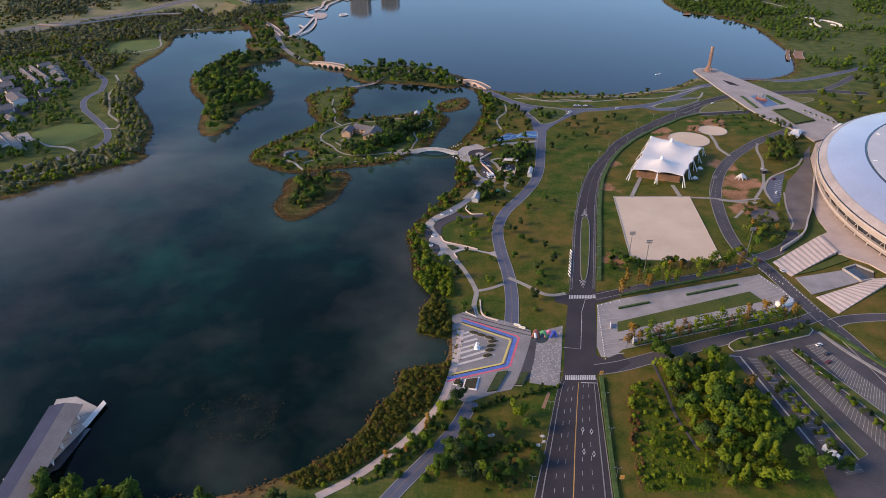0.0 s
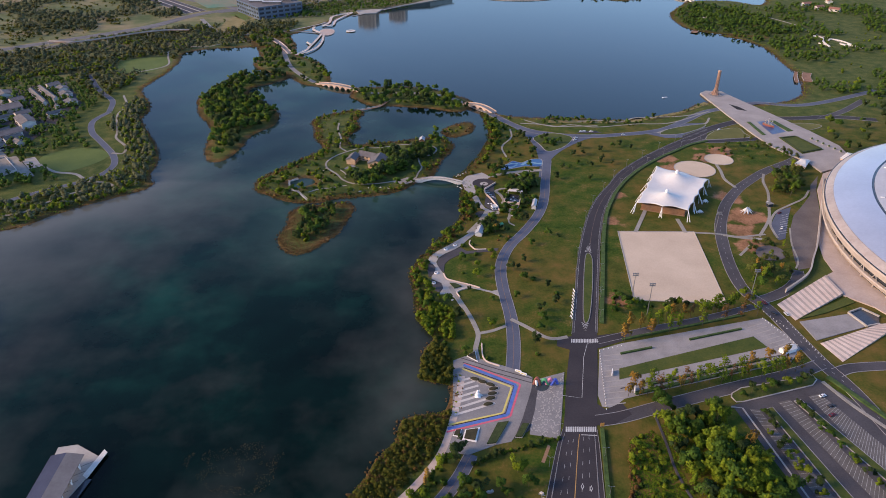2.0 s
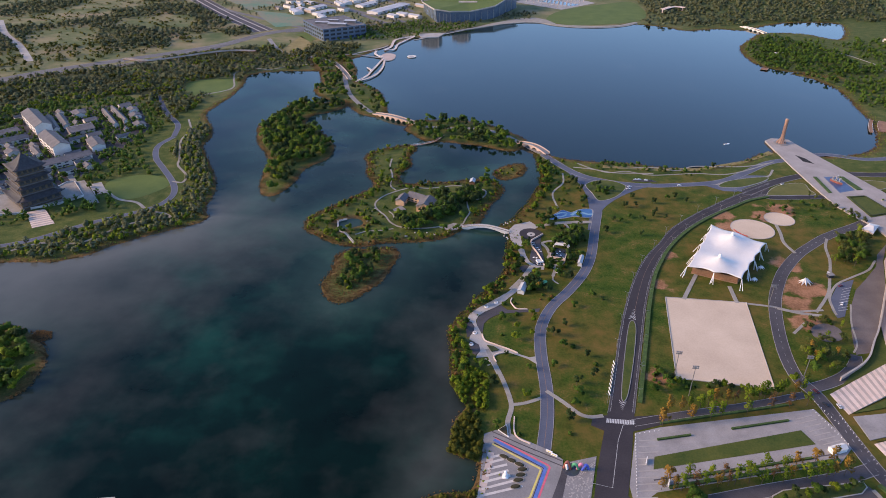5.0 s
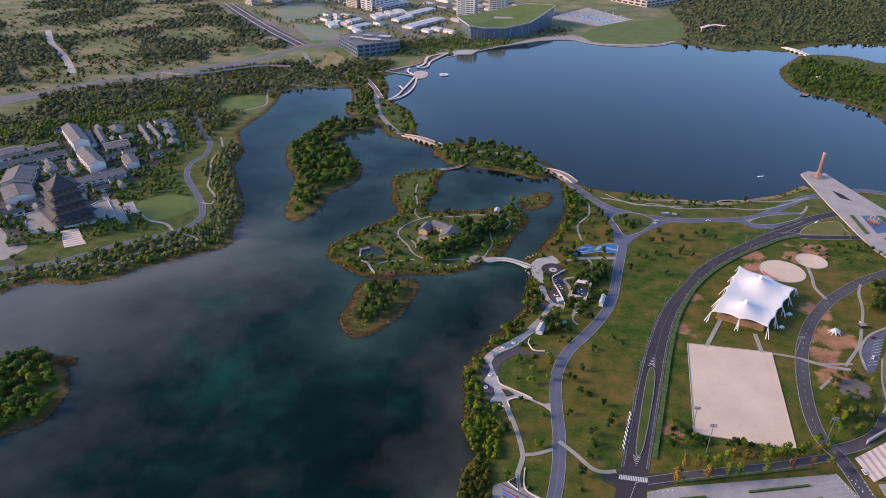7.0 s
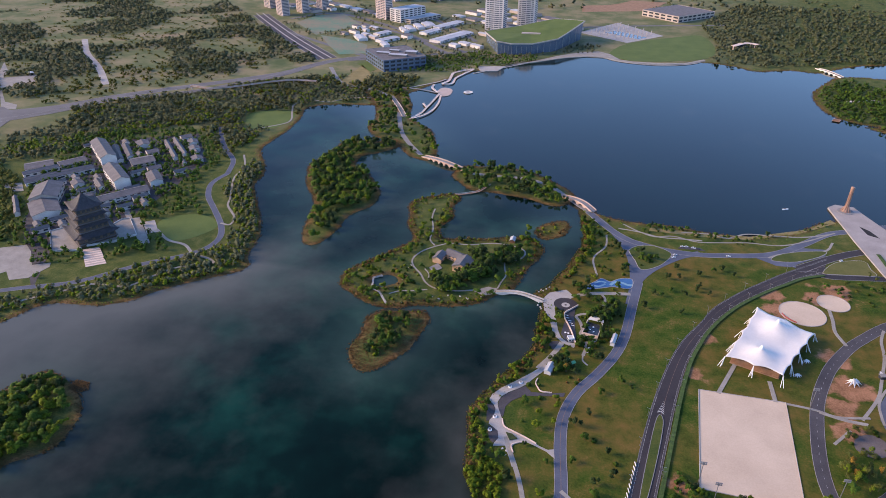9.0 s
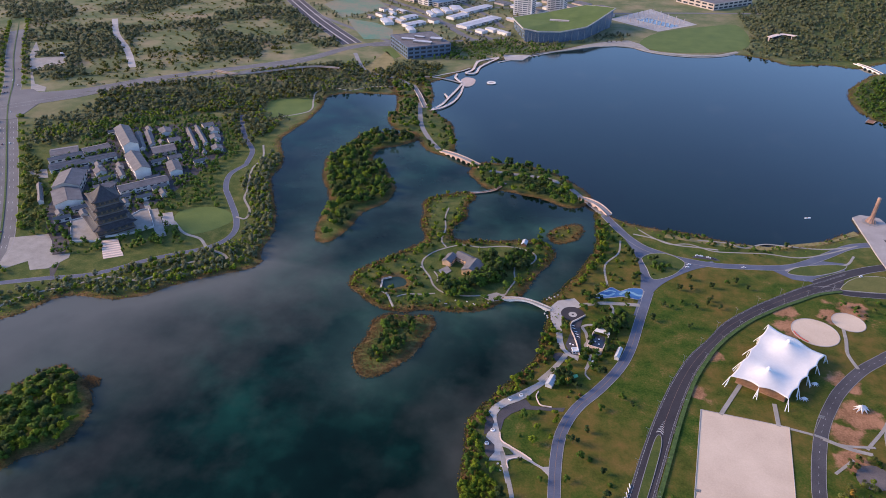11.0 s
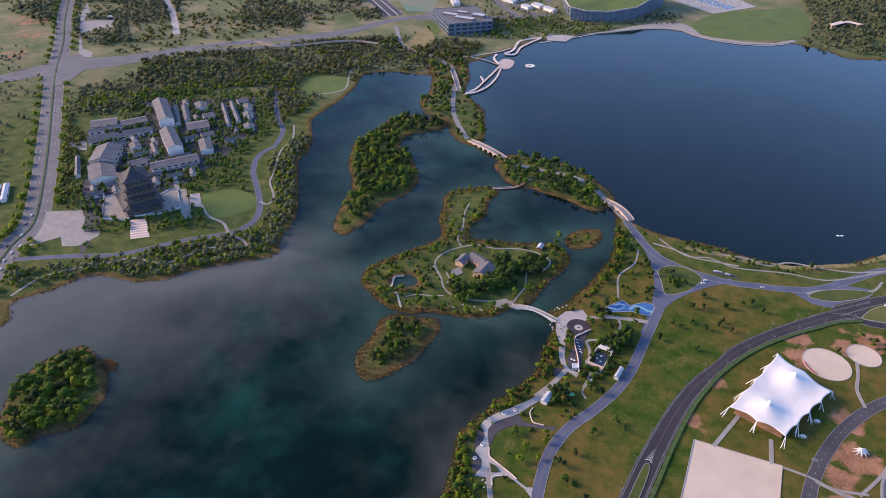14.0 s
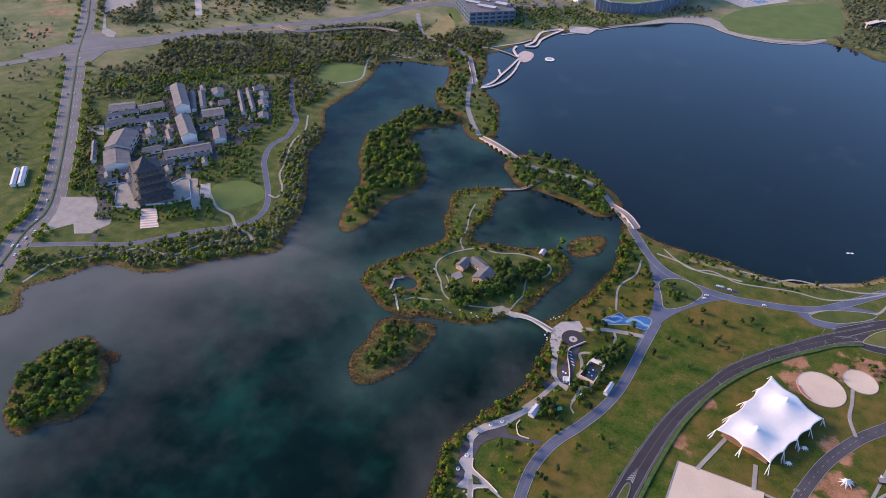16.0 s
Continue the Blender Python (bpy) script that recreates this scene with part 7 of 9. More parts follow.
for k in range(6):
    part("deck_joint", unit_box(GLASS_DARK), ob, "", pose(-197 - 1.2 * k, 262 - 6.5 * k, 1.0, 0, 0, 35) @ Matrix.Diagonal((9, 0.25, 0.03, 1)))
KEEP_POLY.append(jd)
m_, ln_, wd_, tn_ = squared(jr)
roof = thing("jetty_shelter", "long blue-grey gabled shelter roof on white struts", "shelter", at=(m_[0], m_[1], 1.0), turn=tn_)
BLUE_ROOF = mottled("blue_grey_sheet_roof", (0.022, 0.032, 0.068), (0.038, 0.050, 0.095), 0.1, 0.7, 0.85)
ROOF_TAN = mottled("warm_grey_sheet_roof", (0.15, 0.13, 0.125), (0.21, 0.19, 0.18), 0.1, 0.7, 0.85)
for s, mat in ((1, BLUE_ROOF), (-1, ROOF_TAN)):
    v = [(x, y, z + t) for t in (0, 0.35) for x in (-ln_ / 2, ln_ / 2) for y, z in ((s * wd_ / 2, 5.6), (0, 7.4))]
    part("roof_slope", mesh_of("roof_slope", v, [(0, 1, 3, 2), (4, 6, 7, 5), (0, 2, 6, 4), (1, 5, 7, 3), (0, 4, 5, 1), (2, 3, 7, 6)], [mat]), roof)
vstrut = Build().tube((-1.4, 0, 5.6), (0, 0, 0), 0.22, 0.28, 8).tube((1.4, 0, 5.6), (0, 0, 0), 0.22, 0.28, 8).mesh("strut", [WHITE])
for s in (-1, 1):
    for i in range(9):
        part("strut", vstrut, roof, "", pose(-ln_ / 2 + (i + 0.5) * ln_ / 9, s * (wd_ / 2 - 1.6), 0))

# ---- bridges
bridge("slim white single-arch footbridge to the island", [(-32.3, 632.2), (-14.4, 631.8), (0.7, 629.5), (16.3, 626.6)], 4.2, 3.0, 1, WALL, PATH, 0.5, -1.6)
BRIDGE_STONE = mottled("warm_pink_stone", (0.40, 0.28, 0.22), (0.56, 0.41, 0.34), 0.1, 1.0, 0.8)
bridge("pinkish stone bridge with a row of arches", [(-193, 975), (-172, 962), (-147, 948), (-122, 936)], 8.5, 3.5, 7, BRIDGE_STONE, GREY_PAVE, 0.4)
bridge("pinkish stone bridge with four arches", [(22, 879), (35, 868), (49, 856), (61, 843)], 8.5, 3.5, 4, BRIDGE_STONE, GREY_PAVE, 0.4)
bridge("pale stone arched bridge on the causeway", [(-317, 1242), (-294, 1196), (-270, 1149)], 8.0, 2.5, 3, PINK_STONE, GREY_PAVE, 0.4)
bridge("long white bridge across a far inlet", [(527, 1672), (543, 1634), (560, 1604)], 9.0, 2.6, 5, WALL, GREY_PAVE, 0.4)


def boardwalk(label, line, w, z, mat, rail=True, smooth=6):
    ob = thing("boardwalk", label, "boardwalk", at=(0, 0, 0))
    c = spline(line, smooth)
    one = np.ones(len(c))
    bent_strip("deck", c, w, z * one, (z - 0.3) * one, mat, ob)
    if rail:
        for s in (-1, 1):
            bent_strip("railing", c, 0.12, (z + 1.0) * one, (z + 0.75) * one, WHITE, ob, "", s * w / 2)
    for p in c[::max(1, smooth * 2 // 3)]:
        part("post", Build().tube((p[0], p[1], -3.5), (p[0], p[1], z - 0.2), 0.25, 0.25, 6).mesh("post", [CONCRETE]), ob)
    KEEP_OFF.append((c, w / 2))
    return ob


boardwalk("curved brown timber footbridge between islands", [(-119, 851), (-106, 857), (-90, 869), (-80, 893)], 3.2, 1.0, WOOD)
boardwalk("zigzag pale boardwalk at the island pond", [(-154, 636.5), (-162, 630.5), (-157.5, 611), (-148.5, 606.5), (-136, 588)], 1.6, 0.7, CONCRETE, True, 1)
boardwalk("winding pinkish pier on the north shore", [(-257.5, 1135), (-245.7, 1169.3), (-243.6, 1203.1), (-240.9, 1246), (-239.6, 1290)], 3.4, 1.6, PINK_STONE)
boardwalk("pinkish pier branch bowed towards the lake", [(-254, 1138), (-239.7, 1157.9), (-229.8, 1189.5), (-228.6, 1234.1), (-234.8, 1284)], 3.4, 1.62, PINK_STONE)
boardwalk("short pinkish pier spur", [(-243.6, 1203.1), (-256.2, 1226)], 3.0, 1.5, PINK_STONE)
boardwalk("zigzag pinkish pier north of the islet", [(-243, 1300), (-252.7, 1311.1), (-262.5, 1328.8), (-263.8, 1352)], 4.0, 1.55, PINK_STONE)
boardwalk("low grey causeway walk to the pier islet", [(-331.6, 1314.3), (-300.1, 1317.7), (-269.2, 1310.9), (-244.7, 1299)], 4.5, 0.9, GREY_PAVE, False)
boardwalk("curling pale pier with twin decks", [(-249.9, 1362), (-240.9, 1388.7), (-243.6, 1442.1), (-232, 1463.8), (-206, 1490)], 5.0, 1.6, PINK_STONE)
boardwalk("curling pale pier with twin decks", [(-248.5, 1358), (-230.2, 1368.5), (-230.9, 1408.4), (-221.8, 1444), (-207, 1484)], 4.0, 1.62, PINK_STONE)
boardwalk("pale wavy walk through lotus beds", [(-307, 1321.9), (-284.5, 1347.8), (-261.4, 1374.5), (-249.1, 1399.3)], 4.0, 0.8, CONCRETE, False)
boardwalk("short timber landing stage on the north-east shore", [(534, 1024), (522, 1000), (510, 969)], 5.0, 1.2, WOOD)
boardwalk("timber viewing deck on the north-east shore", [(548, 1018), (536, 996), (528, 972)], 12.0, 1.3, WOOD)
boardwalk("small timber jetty under a reddish roof", [(470, 1305), (462, 1290)], 12.0, 1.0, WOOD)
px_, py_ = -188, 1318
ob = thing("lake_platform", "round white platform standing in the lake", "platform", at=(px_, py_, 0))
part("ring", Build().lathe([(5, 0.2), (5, 0.9), (9, 0.9), (9, 0.0)], 28).mesh("ring", [WALL]), ob)
part("pad", Build().lathe([(0.01, 0.4), (5, 0.4), (5, -0.8)], 24).mesh("pad", [CONCRETE]), ob)
ob = thing("rowing_boat", "small white boat on the lake", "boat", at=(300, 905, WATER_Z), turn=20)
part("hull", Build().prism([(-4, -0.9), (2.5, -1), (4.5, 0), (2.5, 1), (-4, 0.9)], -0.1, 0.7).mesh("hull", [WHITE]), ob)
part("seat", Build().box(-1, -0.8, 0.7, 0, 0.8, 0.9).mesh("seat", [WOOD]), ob)

# ---- island house and pavilion
ORANGE_WALL = mottled("warm_ochre_render", (0.48, 0.30, 0.18), (0.60, 0.40, 0.26), 0.2, 1.0, 0.85)
house("island_house", "two-storey house with slate roof and ochre walls", [(-110, 678), (-106, 693), (-96, 689), (-99, 671)], 5.5, 3.0, ORANGE_WALL, ROOF_GREY, 0, 0.8, 4, 2, "island houses")
house("island_house", "two-storey house with slate roof and ochre walls", [(-98, 688), (-95, 701), (-76, 692), (-79, 678)], 5.5, 3.0, ORANGE_WALL, ROOF_GREY, 0, 0.8, 6, 2, "island houses")
house("island_house", "large slate-roofed hall with ochre walls", [(-85, 667), (-80, 690), (-64, 677), (-67, 655)], 6.5, 4.0, ORANGE_WALL, ROOF_GREY, 0, 0.8, 6, 2, "island houses")
slab("house_terrace", [(-110, 664), (-103, 675), (-96, 666), (-103, 655)], 0.6, GREY_PAVE, "grey stone terrace before the island house", "terrace", 0.9)
house("garden_pavilion", "small white-roofed pavilion on the island path", [(-33, 739), (-32, 749), (-26, 747), (-26, 737)], 2.8, 1.8, WOOD, ROOF_PALE, 0.1, 0.5, 0, category="pavilion")


# ---- village and temple on the west shore
V = "grey-roofed village houses"
for c, eave, rise, wallm, win, st, lab in (
    ([(-696, 887), (-677, 902), (-619, 846), (-633, 830)], 13, 5, WALL, 6, 3, "tall pale hall with a steep grey roof"), ([(-613, 804), (-597, 821), (-549, 778), (-562, 762)], 13, 5, WALL, 6, 3, "tall pale hall with a steep grey roof"),
    ([(-568, 729), (-526, 774), (-510, 764), (-550, 714)], 7, 3.2, WALL, 12, 2, "long white house with a grey tiled roof"), ([(-637, 697), (-666, 743), (-624, 744), (-606, 707)], 11, 5.5, FACADE, 5, 2, "large hall with a brownish grey roof"),
    ([(-636, 693), (-611, 711), (-581, 687), (-600, 655)], 8, 3.5, WALL, 5, 2, "pale house with a grey courtyard roof"), ([(-604, 850), (-582, 875), (-561, 853), (-585, 832)], 7, 3.0, FACADE, 6, 2, "long village hall with a grey roof"),
    ([(-550, 810), (-537, 822), (-513, 797), (-524, 782)], 7, 3.0, WALL, 4, 2, "pale house with a dark tiled roof"),
):
    house("village_house", lab, c, eave, rise, wallm, ROOF_GREY, 0.0, 0.9, win, st, V)
for c in ([(-746, 806), (-715, 831), (-697, 813), (-722, 788)], [(-703, 823), (-680, 853), (-664, 839), (-685, 809)], [(-705, 761), (-678, 793), (-667, 784), (-695, 752)], [(-675, 797), (-647, 826), (-637, 817), (-665, 789)], [(-634, 765), (-627, 778), (-613, 768), (-621, 754)], [(-607, 777), (-603, 784), (-579, 764), (-583, 755)], [(-601, 724), (-584, 743), (-572, 733), (-589, 714)], [(-667, 898), (-660, 904), (-614, 854), (-620, 847)], [(-655, 904), (-648, 913), (-607, 868), (-614, 861)], [(-642, 921), (-630, 935), (-612, 917), (-626, 903)], [(-605, 892), (-594, 905), (-582, 893), (-594, 880)], [(-565, 834), (-553, 849), (-543, 839), (-555, 825)], [(-600, 933), (-597, 940), (-542, 880), (-547, 873)], [(-594, 946), (-590, 953), (-536, 896), (-540, 888)], [(-590, 960), (-579, 974), (-568, 962), (-579, 949)], [(-568, 945), (-557, 956), (-545, 942), (-556, 932)], [(-551, 920), (-539, 931), (-528, 918), (-540, 908)], [(-525, 884), (-514, 896), (-503, 883), (-514, 871)], [(-674, 707), (-670, 713), (-630, 672), (-634, 666)]):
    house("village_house", "low village house with a dark tiled roof", c, 4.6, 2.6, WALL, ROOF_GREY, 0.0, 0.7, 4, 1, V)

keep_clear([(-540, 626), (-488, 626), (-488, 678), (-540, 678)])
# courtyard ranges packed between the halls, with pale courts and white walls
rv = np.random.default_rng(11)
yard = np.array([(-492.9, 530.4), (-619, 660), (-721, 912), (-574, 989), (-496, 879), (-494, 722), (-505, 670), (-542, 622)])
u_, w_ = np.array((0.62, 0.785)), np.array((-0.785, 0.62))
for c in ([(-713, 767), (-719, 779), (-692, 814), (-683, 806)], [(-697, 753), (-640, 822), (-633, 813), (-687, 745)]):
    house("village_house", "long gallery with a dark tiled roof", c, 5.5, 2.6, WALL, ROOF_GREY, 0.0, 0.7, 8, 1, V)
slab("village_court", [(-729, 748), (-704, 757), (-682, 735), (-704, 726)], 0.5, PATH, "pale paved forecourt with a round planting bed", "pavement", 0.6)
slab("village_court", [(-627, 752), (-601, 772), (-584, 751), (-612, 736)], 0.5, PATH, "pale paved court between halls", "pavement", 0.6)
made = 0
cluster = np.array([(-612, 955), (-584, 980), (-508, 896), (-528, 855)])
for i in range(-7, 8):
    for j in range(-5, 6):
        p = cluster.mean(0) + np.array((0.66, -0.75)) * i * 15.5 + np.array((0.75, 0.66)) * j * 12.5 + rv.uniform(-0.8, 0.8, 2)
        if made >= 26 or not inside(cluster, p[None])[0] or not free_of(p[None], 2.0)[0]:
            continue
        e_, d_ = np.array((0.66, -0.75)), np.array((0.75, 0.66))
        ln, wd = (12.5, 6.5) if (i + j) % 2 else (7.5, 9.5)
        c = [p - e_ * ln / 2 - d_ * wd / 2, p + e_ * ln / 2 - d_ * wd / 2, p + e_ * ln / 2 + d_ * wd / 2, p - e_ * ln / 2 + d_ * wd / 2]
        if all(free_of(np.array(c), 0.3)):
            house("village_house", "small white house with a dark tiled roof", c, float(rv.uniform(3.6, 4.8)), 2.2, WALL, ROOF_GREY, 0.0, 0.5, 2, 1, V)
            made += 1
made = 0
for i in range(-13, 14):
    for j in range(-13, 14):
        p = yard.mean(0) + u_ * i * 24.0 + w_ * j * 17.0 + rv.uniform(-1, 1, 2)
        ln, wd = (20.0, 7.5) if (i + j) % 2 else (9.0, 14.0)
        c = [p - u_ * ln / 2 - w_ * wd / 2, p + u_ * ln / 2 - w_ * wd / 2, p + u_ * ln / 2 + w_ * wd / 2, p - u_ * ln / 2 + w_ * wd / 2]
        if made >= 22 or not inside(yard + (yard.mean(0) - yard) * 0.06, p[None])[0] or not all(free_of(np.array(c + [p]), 1.2)):
            continue
        house("village_house", "courtyard range with a dark tiled roof", c, float(rv.uniform(4.2, 5.6)), 2.5, WALL, ROOF_GREY, 0.0, 0.6, 3, 1, V)
        made += 1

px_, py_ = -508, 645
pagoda = thing("pagoda", "tall tiered temple with dark upturned roofs", "temple", at=(px_, py_, 1.4), turn=-36)
keep_clear([(px_ - 26, py_ - 26), (px_ + 26, py_ - 26), (px_ + 26, py_ + 26), (px_ - 26, py_ + 26)])


def curved_roof(half, top_half, z0, z1):
    """A four-sided roof that sags between ridge and eave and lifts at its corners."""
    b, n, k = Build(), 8, 6
    for s in range(4):
        a = s * math.pi / 2
        v = []
        for i in range(k + 1):
            f = i / k
            h = half + (top_half - half) * f
            for j in range(n + 1):
                g = -1 + 2 * j / n
                z = z0 + (z1 - z0) * f**1.7 + (abs(g) ** 4) * (1 - f) ** 2 * half * 0.13
                x, y = g * h, -h * (1 + 0.03 * abs(g) ** 4 * (1 - f))
                v.append((x * math.cos(a) - y * math.sin(a), x * math.sin(a) + y * math.cos(a), z))
        b.add(v, [(i * (n + 1) + j, i * (n + 1) + j + 1, (i + 1) * (n + 1) + j + 1, (i + 1) * (n + 1) + j) for i in range(k) for j in range(n)])
    return b


ROOF_DARK = mottled("dark_glazed_tiles", (0.024, 0.024, 0.029), (0.056, 0.055, 0.062), 0.3, 2.0, 0.75)
for half, z0, z1, body in ((27, 9.0, 13.5, 20), (21.5, 20.5, 25, 16), (20, 30.5, 35, 14.5), (18.5, 41, 55, 13)):
    last = z1 == 55
    part("tier_wall", Build().box(-body, -body, z0 - 10.5, body, body, z0 + 0.6).mesh("tier_wall", [BARK]), pagoda, "dark timber tier")
    ro = part("tier_roof", curved_roof(half * 0.88, 0.4 if last else body * 0.78, z0, z1).mesh("tier_roof", [ROOF_DARK], True), pagoda, "dark upturned roof")
    ro.modifiers.new("thickness", "SOLIDIFY").thickness = 0.5
    part("balcony", Build().box(-body - 1.6, -body - 1.6, z0 - 6.6, body + 1.6, body + 1.6, z0 - 5.9).mesh("balcony", [ROOF_GREY]), pagoda, "grey timber balcony")
    glass = unit_box(GLASS_DARK)
    for s in range(4):
        for i in range(5):
            g = -body + (i + 0.5) * 2 * body / 5
            a = s * math.pi / 2
            x, y = g, -body
            part("window", glass, pagoda, "", pose(x * math.cos(a) - y * math.sin(a), x * math.sin(a) + y * math.cos(a), z0 - 4.6, 0, 0, s * 90) @ Matrix.Diagonal((body * 0.25, 0.2, 3.2, 1)))
part("finial", Build().lathe([(0.01, 60), (0.4, 58.5), (0.9, 57), (0.6, 55.5), (0.8, 54)], 10).mesh("finial", [ROOF_DARK]), pagoda)
st = [(-498, 613), (-483, 623), (-454.3, 595.2), (-471.2, 583.2)]
stairs([st[2], st[1], st[0], st[3]], "pale stone steps up to the temple terrace", 8, 0.2, 1.6)
ob = thing("terrace_wall", "pale balustrade wall round the temple terrace", "wall", at=(0, 0, 0))
tp = np.array([(-530, 603), (-565, 643), (-551, 659), (-522, 639), (-505, 670), (-502, 690), (-494, 694), (-461, 659), (-476, 638), (-504, 620), (-501, 612)])
for a, b in zip(tp, np.roll(tp, -1, 0)):
    bent_strip("balustrade", np.array([a, b]), 0.5, [2.4, 2.4], [0.0, 0.0], WALL, ob)
for c in ([(-679.3, 580.2), (-707, 611), (-702, 614), (-671.9, 583.9)], [(-672.9, 586.3), (-702, 618), (-696, 621), (-665.5, 590)]):
    house("market_shed", "long white-roofed shed beside the avenue", c, 4.0, 1.2, WALL, ROOF_PALE, 0, 0.4, 4, category="shed")
slab("village_court", [(-605, 732), (-597, 762), (-582, 747), (-596, 726)], 0.3, PATH, "pale paved court between houses", "pavement", 0.5)
rs = np.random.default_rng(5)
for i in range(26):
    u = rs.uniform(0.14, 0.86)
    k = int(rs.integers(2, len(wl_) - 14))
    p = wl_[k] * (1 - u) + wr_[k] * u
    q = wl_[k + 1] - wl_[k]
    car(float(p[0]), float(p[1]), math.degrees(math.atan2(q[1], q[0])), (WHITE_CAR, DARK_CAR, WHITE_CAR, RED_CAR)[i % 4], "", 0.16)

# ---- raised walkway on the north-west shore
fl = spline([(-716, 1209), (-664, 1201), (-620, 1231), (-578, 1269), (-539, 1291), (-492, 1294)], 6)
ob = thing("flyover", "raised curved walkway on slim columns", "bridge", at=(0, 0, 0))
one = np.ones(len(fl))
bent_strip("deck", fl, 6.0, 9.0 * one, 8.0 * one, WOOD, ob, "brown walkway deck")
for s in (-1, 1):
    bent_strip("railing", fl, 0.3, 10.2 * one, 9.0 * one, CONCRETE, ob, "", s * 3.0)
for p in fl[::4]:
    part("column", Build().tube((p[0], p[1], -0.3), (p[0], p[1], 8.1), 0.7, 0.7, 8).mesh("column", [CONCRETE]), ob)
KEEP_OFF.append((fl, 4))

# ---- city beyond the lake
TOWER_W = mottled("pale_tower_cladding", (0.44, 0.42, 0.42), (0.56, 0.54, 0.53), 0.05, 0.5, 0.7)
TOWER_P = mottled("pinkish_tower_cladding", (0.46, 0.36, 0.33), (0.58, 0.47, 0.43), 0.05, 0.5, 0.7)


TOWER_GLASS = mottled("grey_blue_tower_glass", (0.075, 0.085, 0.105), (0.13, 0.145, 0.17), 0.1, 0.6, 0.2)


def high_rise(x, y, wx, wy, h, turn, mat, label, floors=28):
    ob = thing("high_rise", label, "high-rise", "city high-rises", at=(x, y, 0), turn=turn)
    part("core", Build().box(-wx / 2, -wy / 2, -0.4, wx / 2, wy / 2, h).mesh("core", [mat]), ob)
    band = unit_box(TOWER_GLASS)
    floors = int(floors * 0.85)
    for f in range(floors):
        z = (f + 0.35) * h / floors
        box_at(ob, "window_band", band, 0, -wy / 2, z, 0, "", (wx * 0.84, 0.6, h / floors * 0.5))
        for s in (-1, 1):
            box_at(ob, "window_band", band, s * wx / 2, 0, z, 0, "", (0.6, wy * 0.84, h / floors * 0.5))
    for i in (-1, 0, 1):
        for s in (-1, 1):
            box_at(ob, "pier", unit_box(mat), i * wx * 0.28, s * (wy / 2 + 0.3), 0, 0, "", (1.4, 0.8, h))
    part("roof_house", Build().box(-wx / 4, -wy / 4, h, wx / 4, wy / 4, h + 6).mesh("roof_house", [mat]), ob)


ft = [(-224, 1902), (-145, 1960), (-563, 1978), (-873, 1961), (-834, 2018), (-797, 2086)]
for (x, y), wx, wy, h, t_, mat, lab in zip(ft, (52, 48, 46, 40, 38, 38), (30, 30, 26, 24, 24, 24), (120, 115, 105, 95, 95, 95), (-12, -10, -35, -40, -40, -40),
                                          (TOWER_W, TOWER_W, TOWER_P, TOWER_P, TOWER_P, TOWER_P), ("tall white office tower with banded windows",) * 2 + ("tall pinkish apartment tower with banded windows",) * 4):
    high_rise(x, y + 20, wx, wy, h, t_, mat, lab)
for i, (x, y) in enumerate(((-700, 2330), (-620, 2300), (-480, 2350), (-960, 2080))):
    high_rise(x, y, 40, 24, 90, -38, TOWER_P, "tall pinkish apartment tower with banded windows", 26)

wv = np.array([(-181, 1637), (-146, 1636), (-100, 1655), (-43, 1700), (14, 1851), (-62, 1895), (-150, 1830), (-228, 1759)])
wm = wv.mean(0)
ob = thing("green_roof_hall", "large glazed hall under a sweeping grass roof", "hall", at=(wm[0], wm[1], 0))
keep_clear(wv, 1.1)
heights = np.array((31, 27, 25, 30, 46, 40, 30, 27), float)
q = np.vstack([wv[i] + (wv[(i + 1) % 8] - wv[i]) * f_ for i in range(8) for f_ in (0, 0.25, 0.5, 0.75)]) - wm
hz = np.hstack([heights[i] + (heights[(i + 1) % 8] - heights[i]) * f_**1.2 for i in range(8) for f_ in (0, 0.25, 0.5, 0.75)])
n_ = len(q)
v = [(*p, h) for p, h in zip(q, hz)] + [(*p, h - 2) for p, h in zip(q, hz)] + [(0, 0, 29)]
f = [(i, (i + 1) % n_, 2 * n_) for i in range(n_)] + [(n_ + i, n_ + (i + 1) % n_, (i + 1) % n_, i) for i in range(n_)]
part("grass_roof", mesh_of("grass_roof", v, f, [LAWN]), ob, "sloping grass roof")
rim_ = np.vstack([q, q[:1]])
bent_strip("roof_edge", rim_, 1.6, np.r_[hz, hz[:1]] + 0.5, np.r_[hz, hz[:1]] - 2.2, CONCRETE, ob, "pale roof edge")
v = [(*(p * 0.97), h - 2) for p, h in zip(q, hz)] + [(*(p * 0.94), -0.4) for p in q]
BLUE_GLASS = mottled("blue_curtain_wall", (0.06, 0.09, 0.14), (0.12, 0.16, 0.22), 0.05, 0.4, 0.2)
part("curtain_wall", mesh_of("curtain_wall", v, [(i, n_ + i, n_ + (i + 1) % n_, (i + 1) % n_) for i in range(n_)], [BLUE_GLASS]), ob, "blue glass wall")
mullion = unit_box(LAMP_GREY)
for p, h in zip(q, hz):
    box_at(ob, "mullion", mullion, p[0] * 0.96, p[1] * 0.96, -0.3, 0, "", (0.8, 0.8, h - 2))
part("roof_slot", Build().box(-22, -5, 27, 24, 5, 31.5).mesh("roof_slot", [FACADE]), ob, "sunken roof terrace")
for k_ in range(4):
    part("roof_step", Build().box(-52, -62 - 5 * k_, 24.5, -30, -60 - 5 * k_, 28.2 - 0.5 * k_).mesh("roof_step", [CONCRETE]), ob, "pale roof garden step")


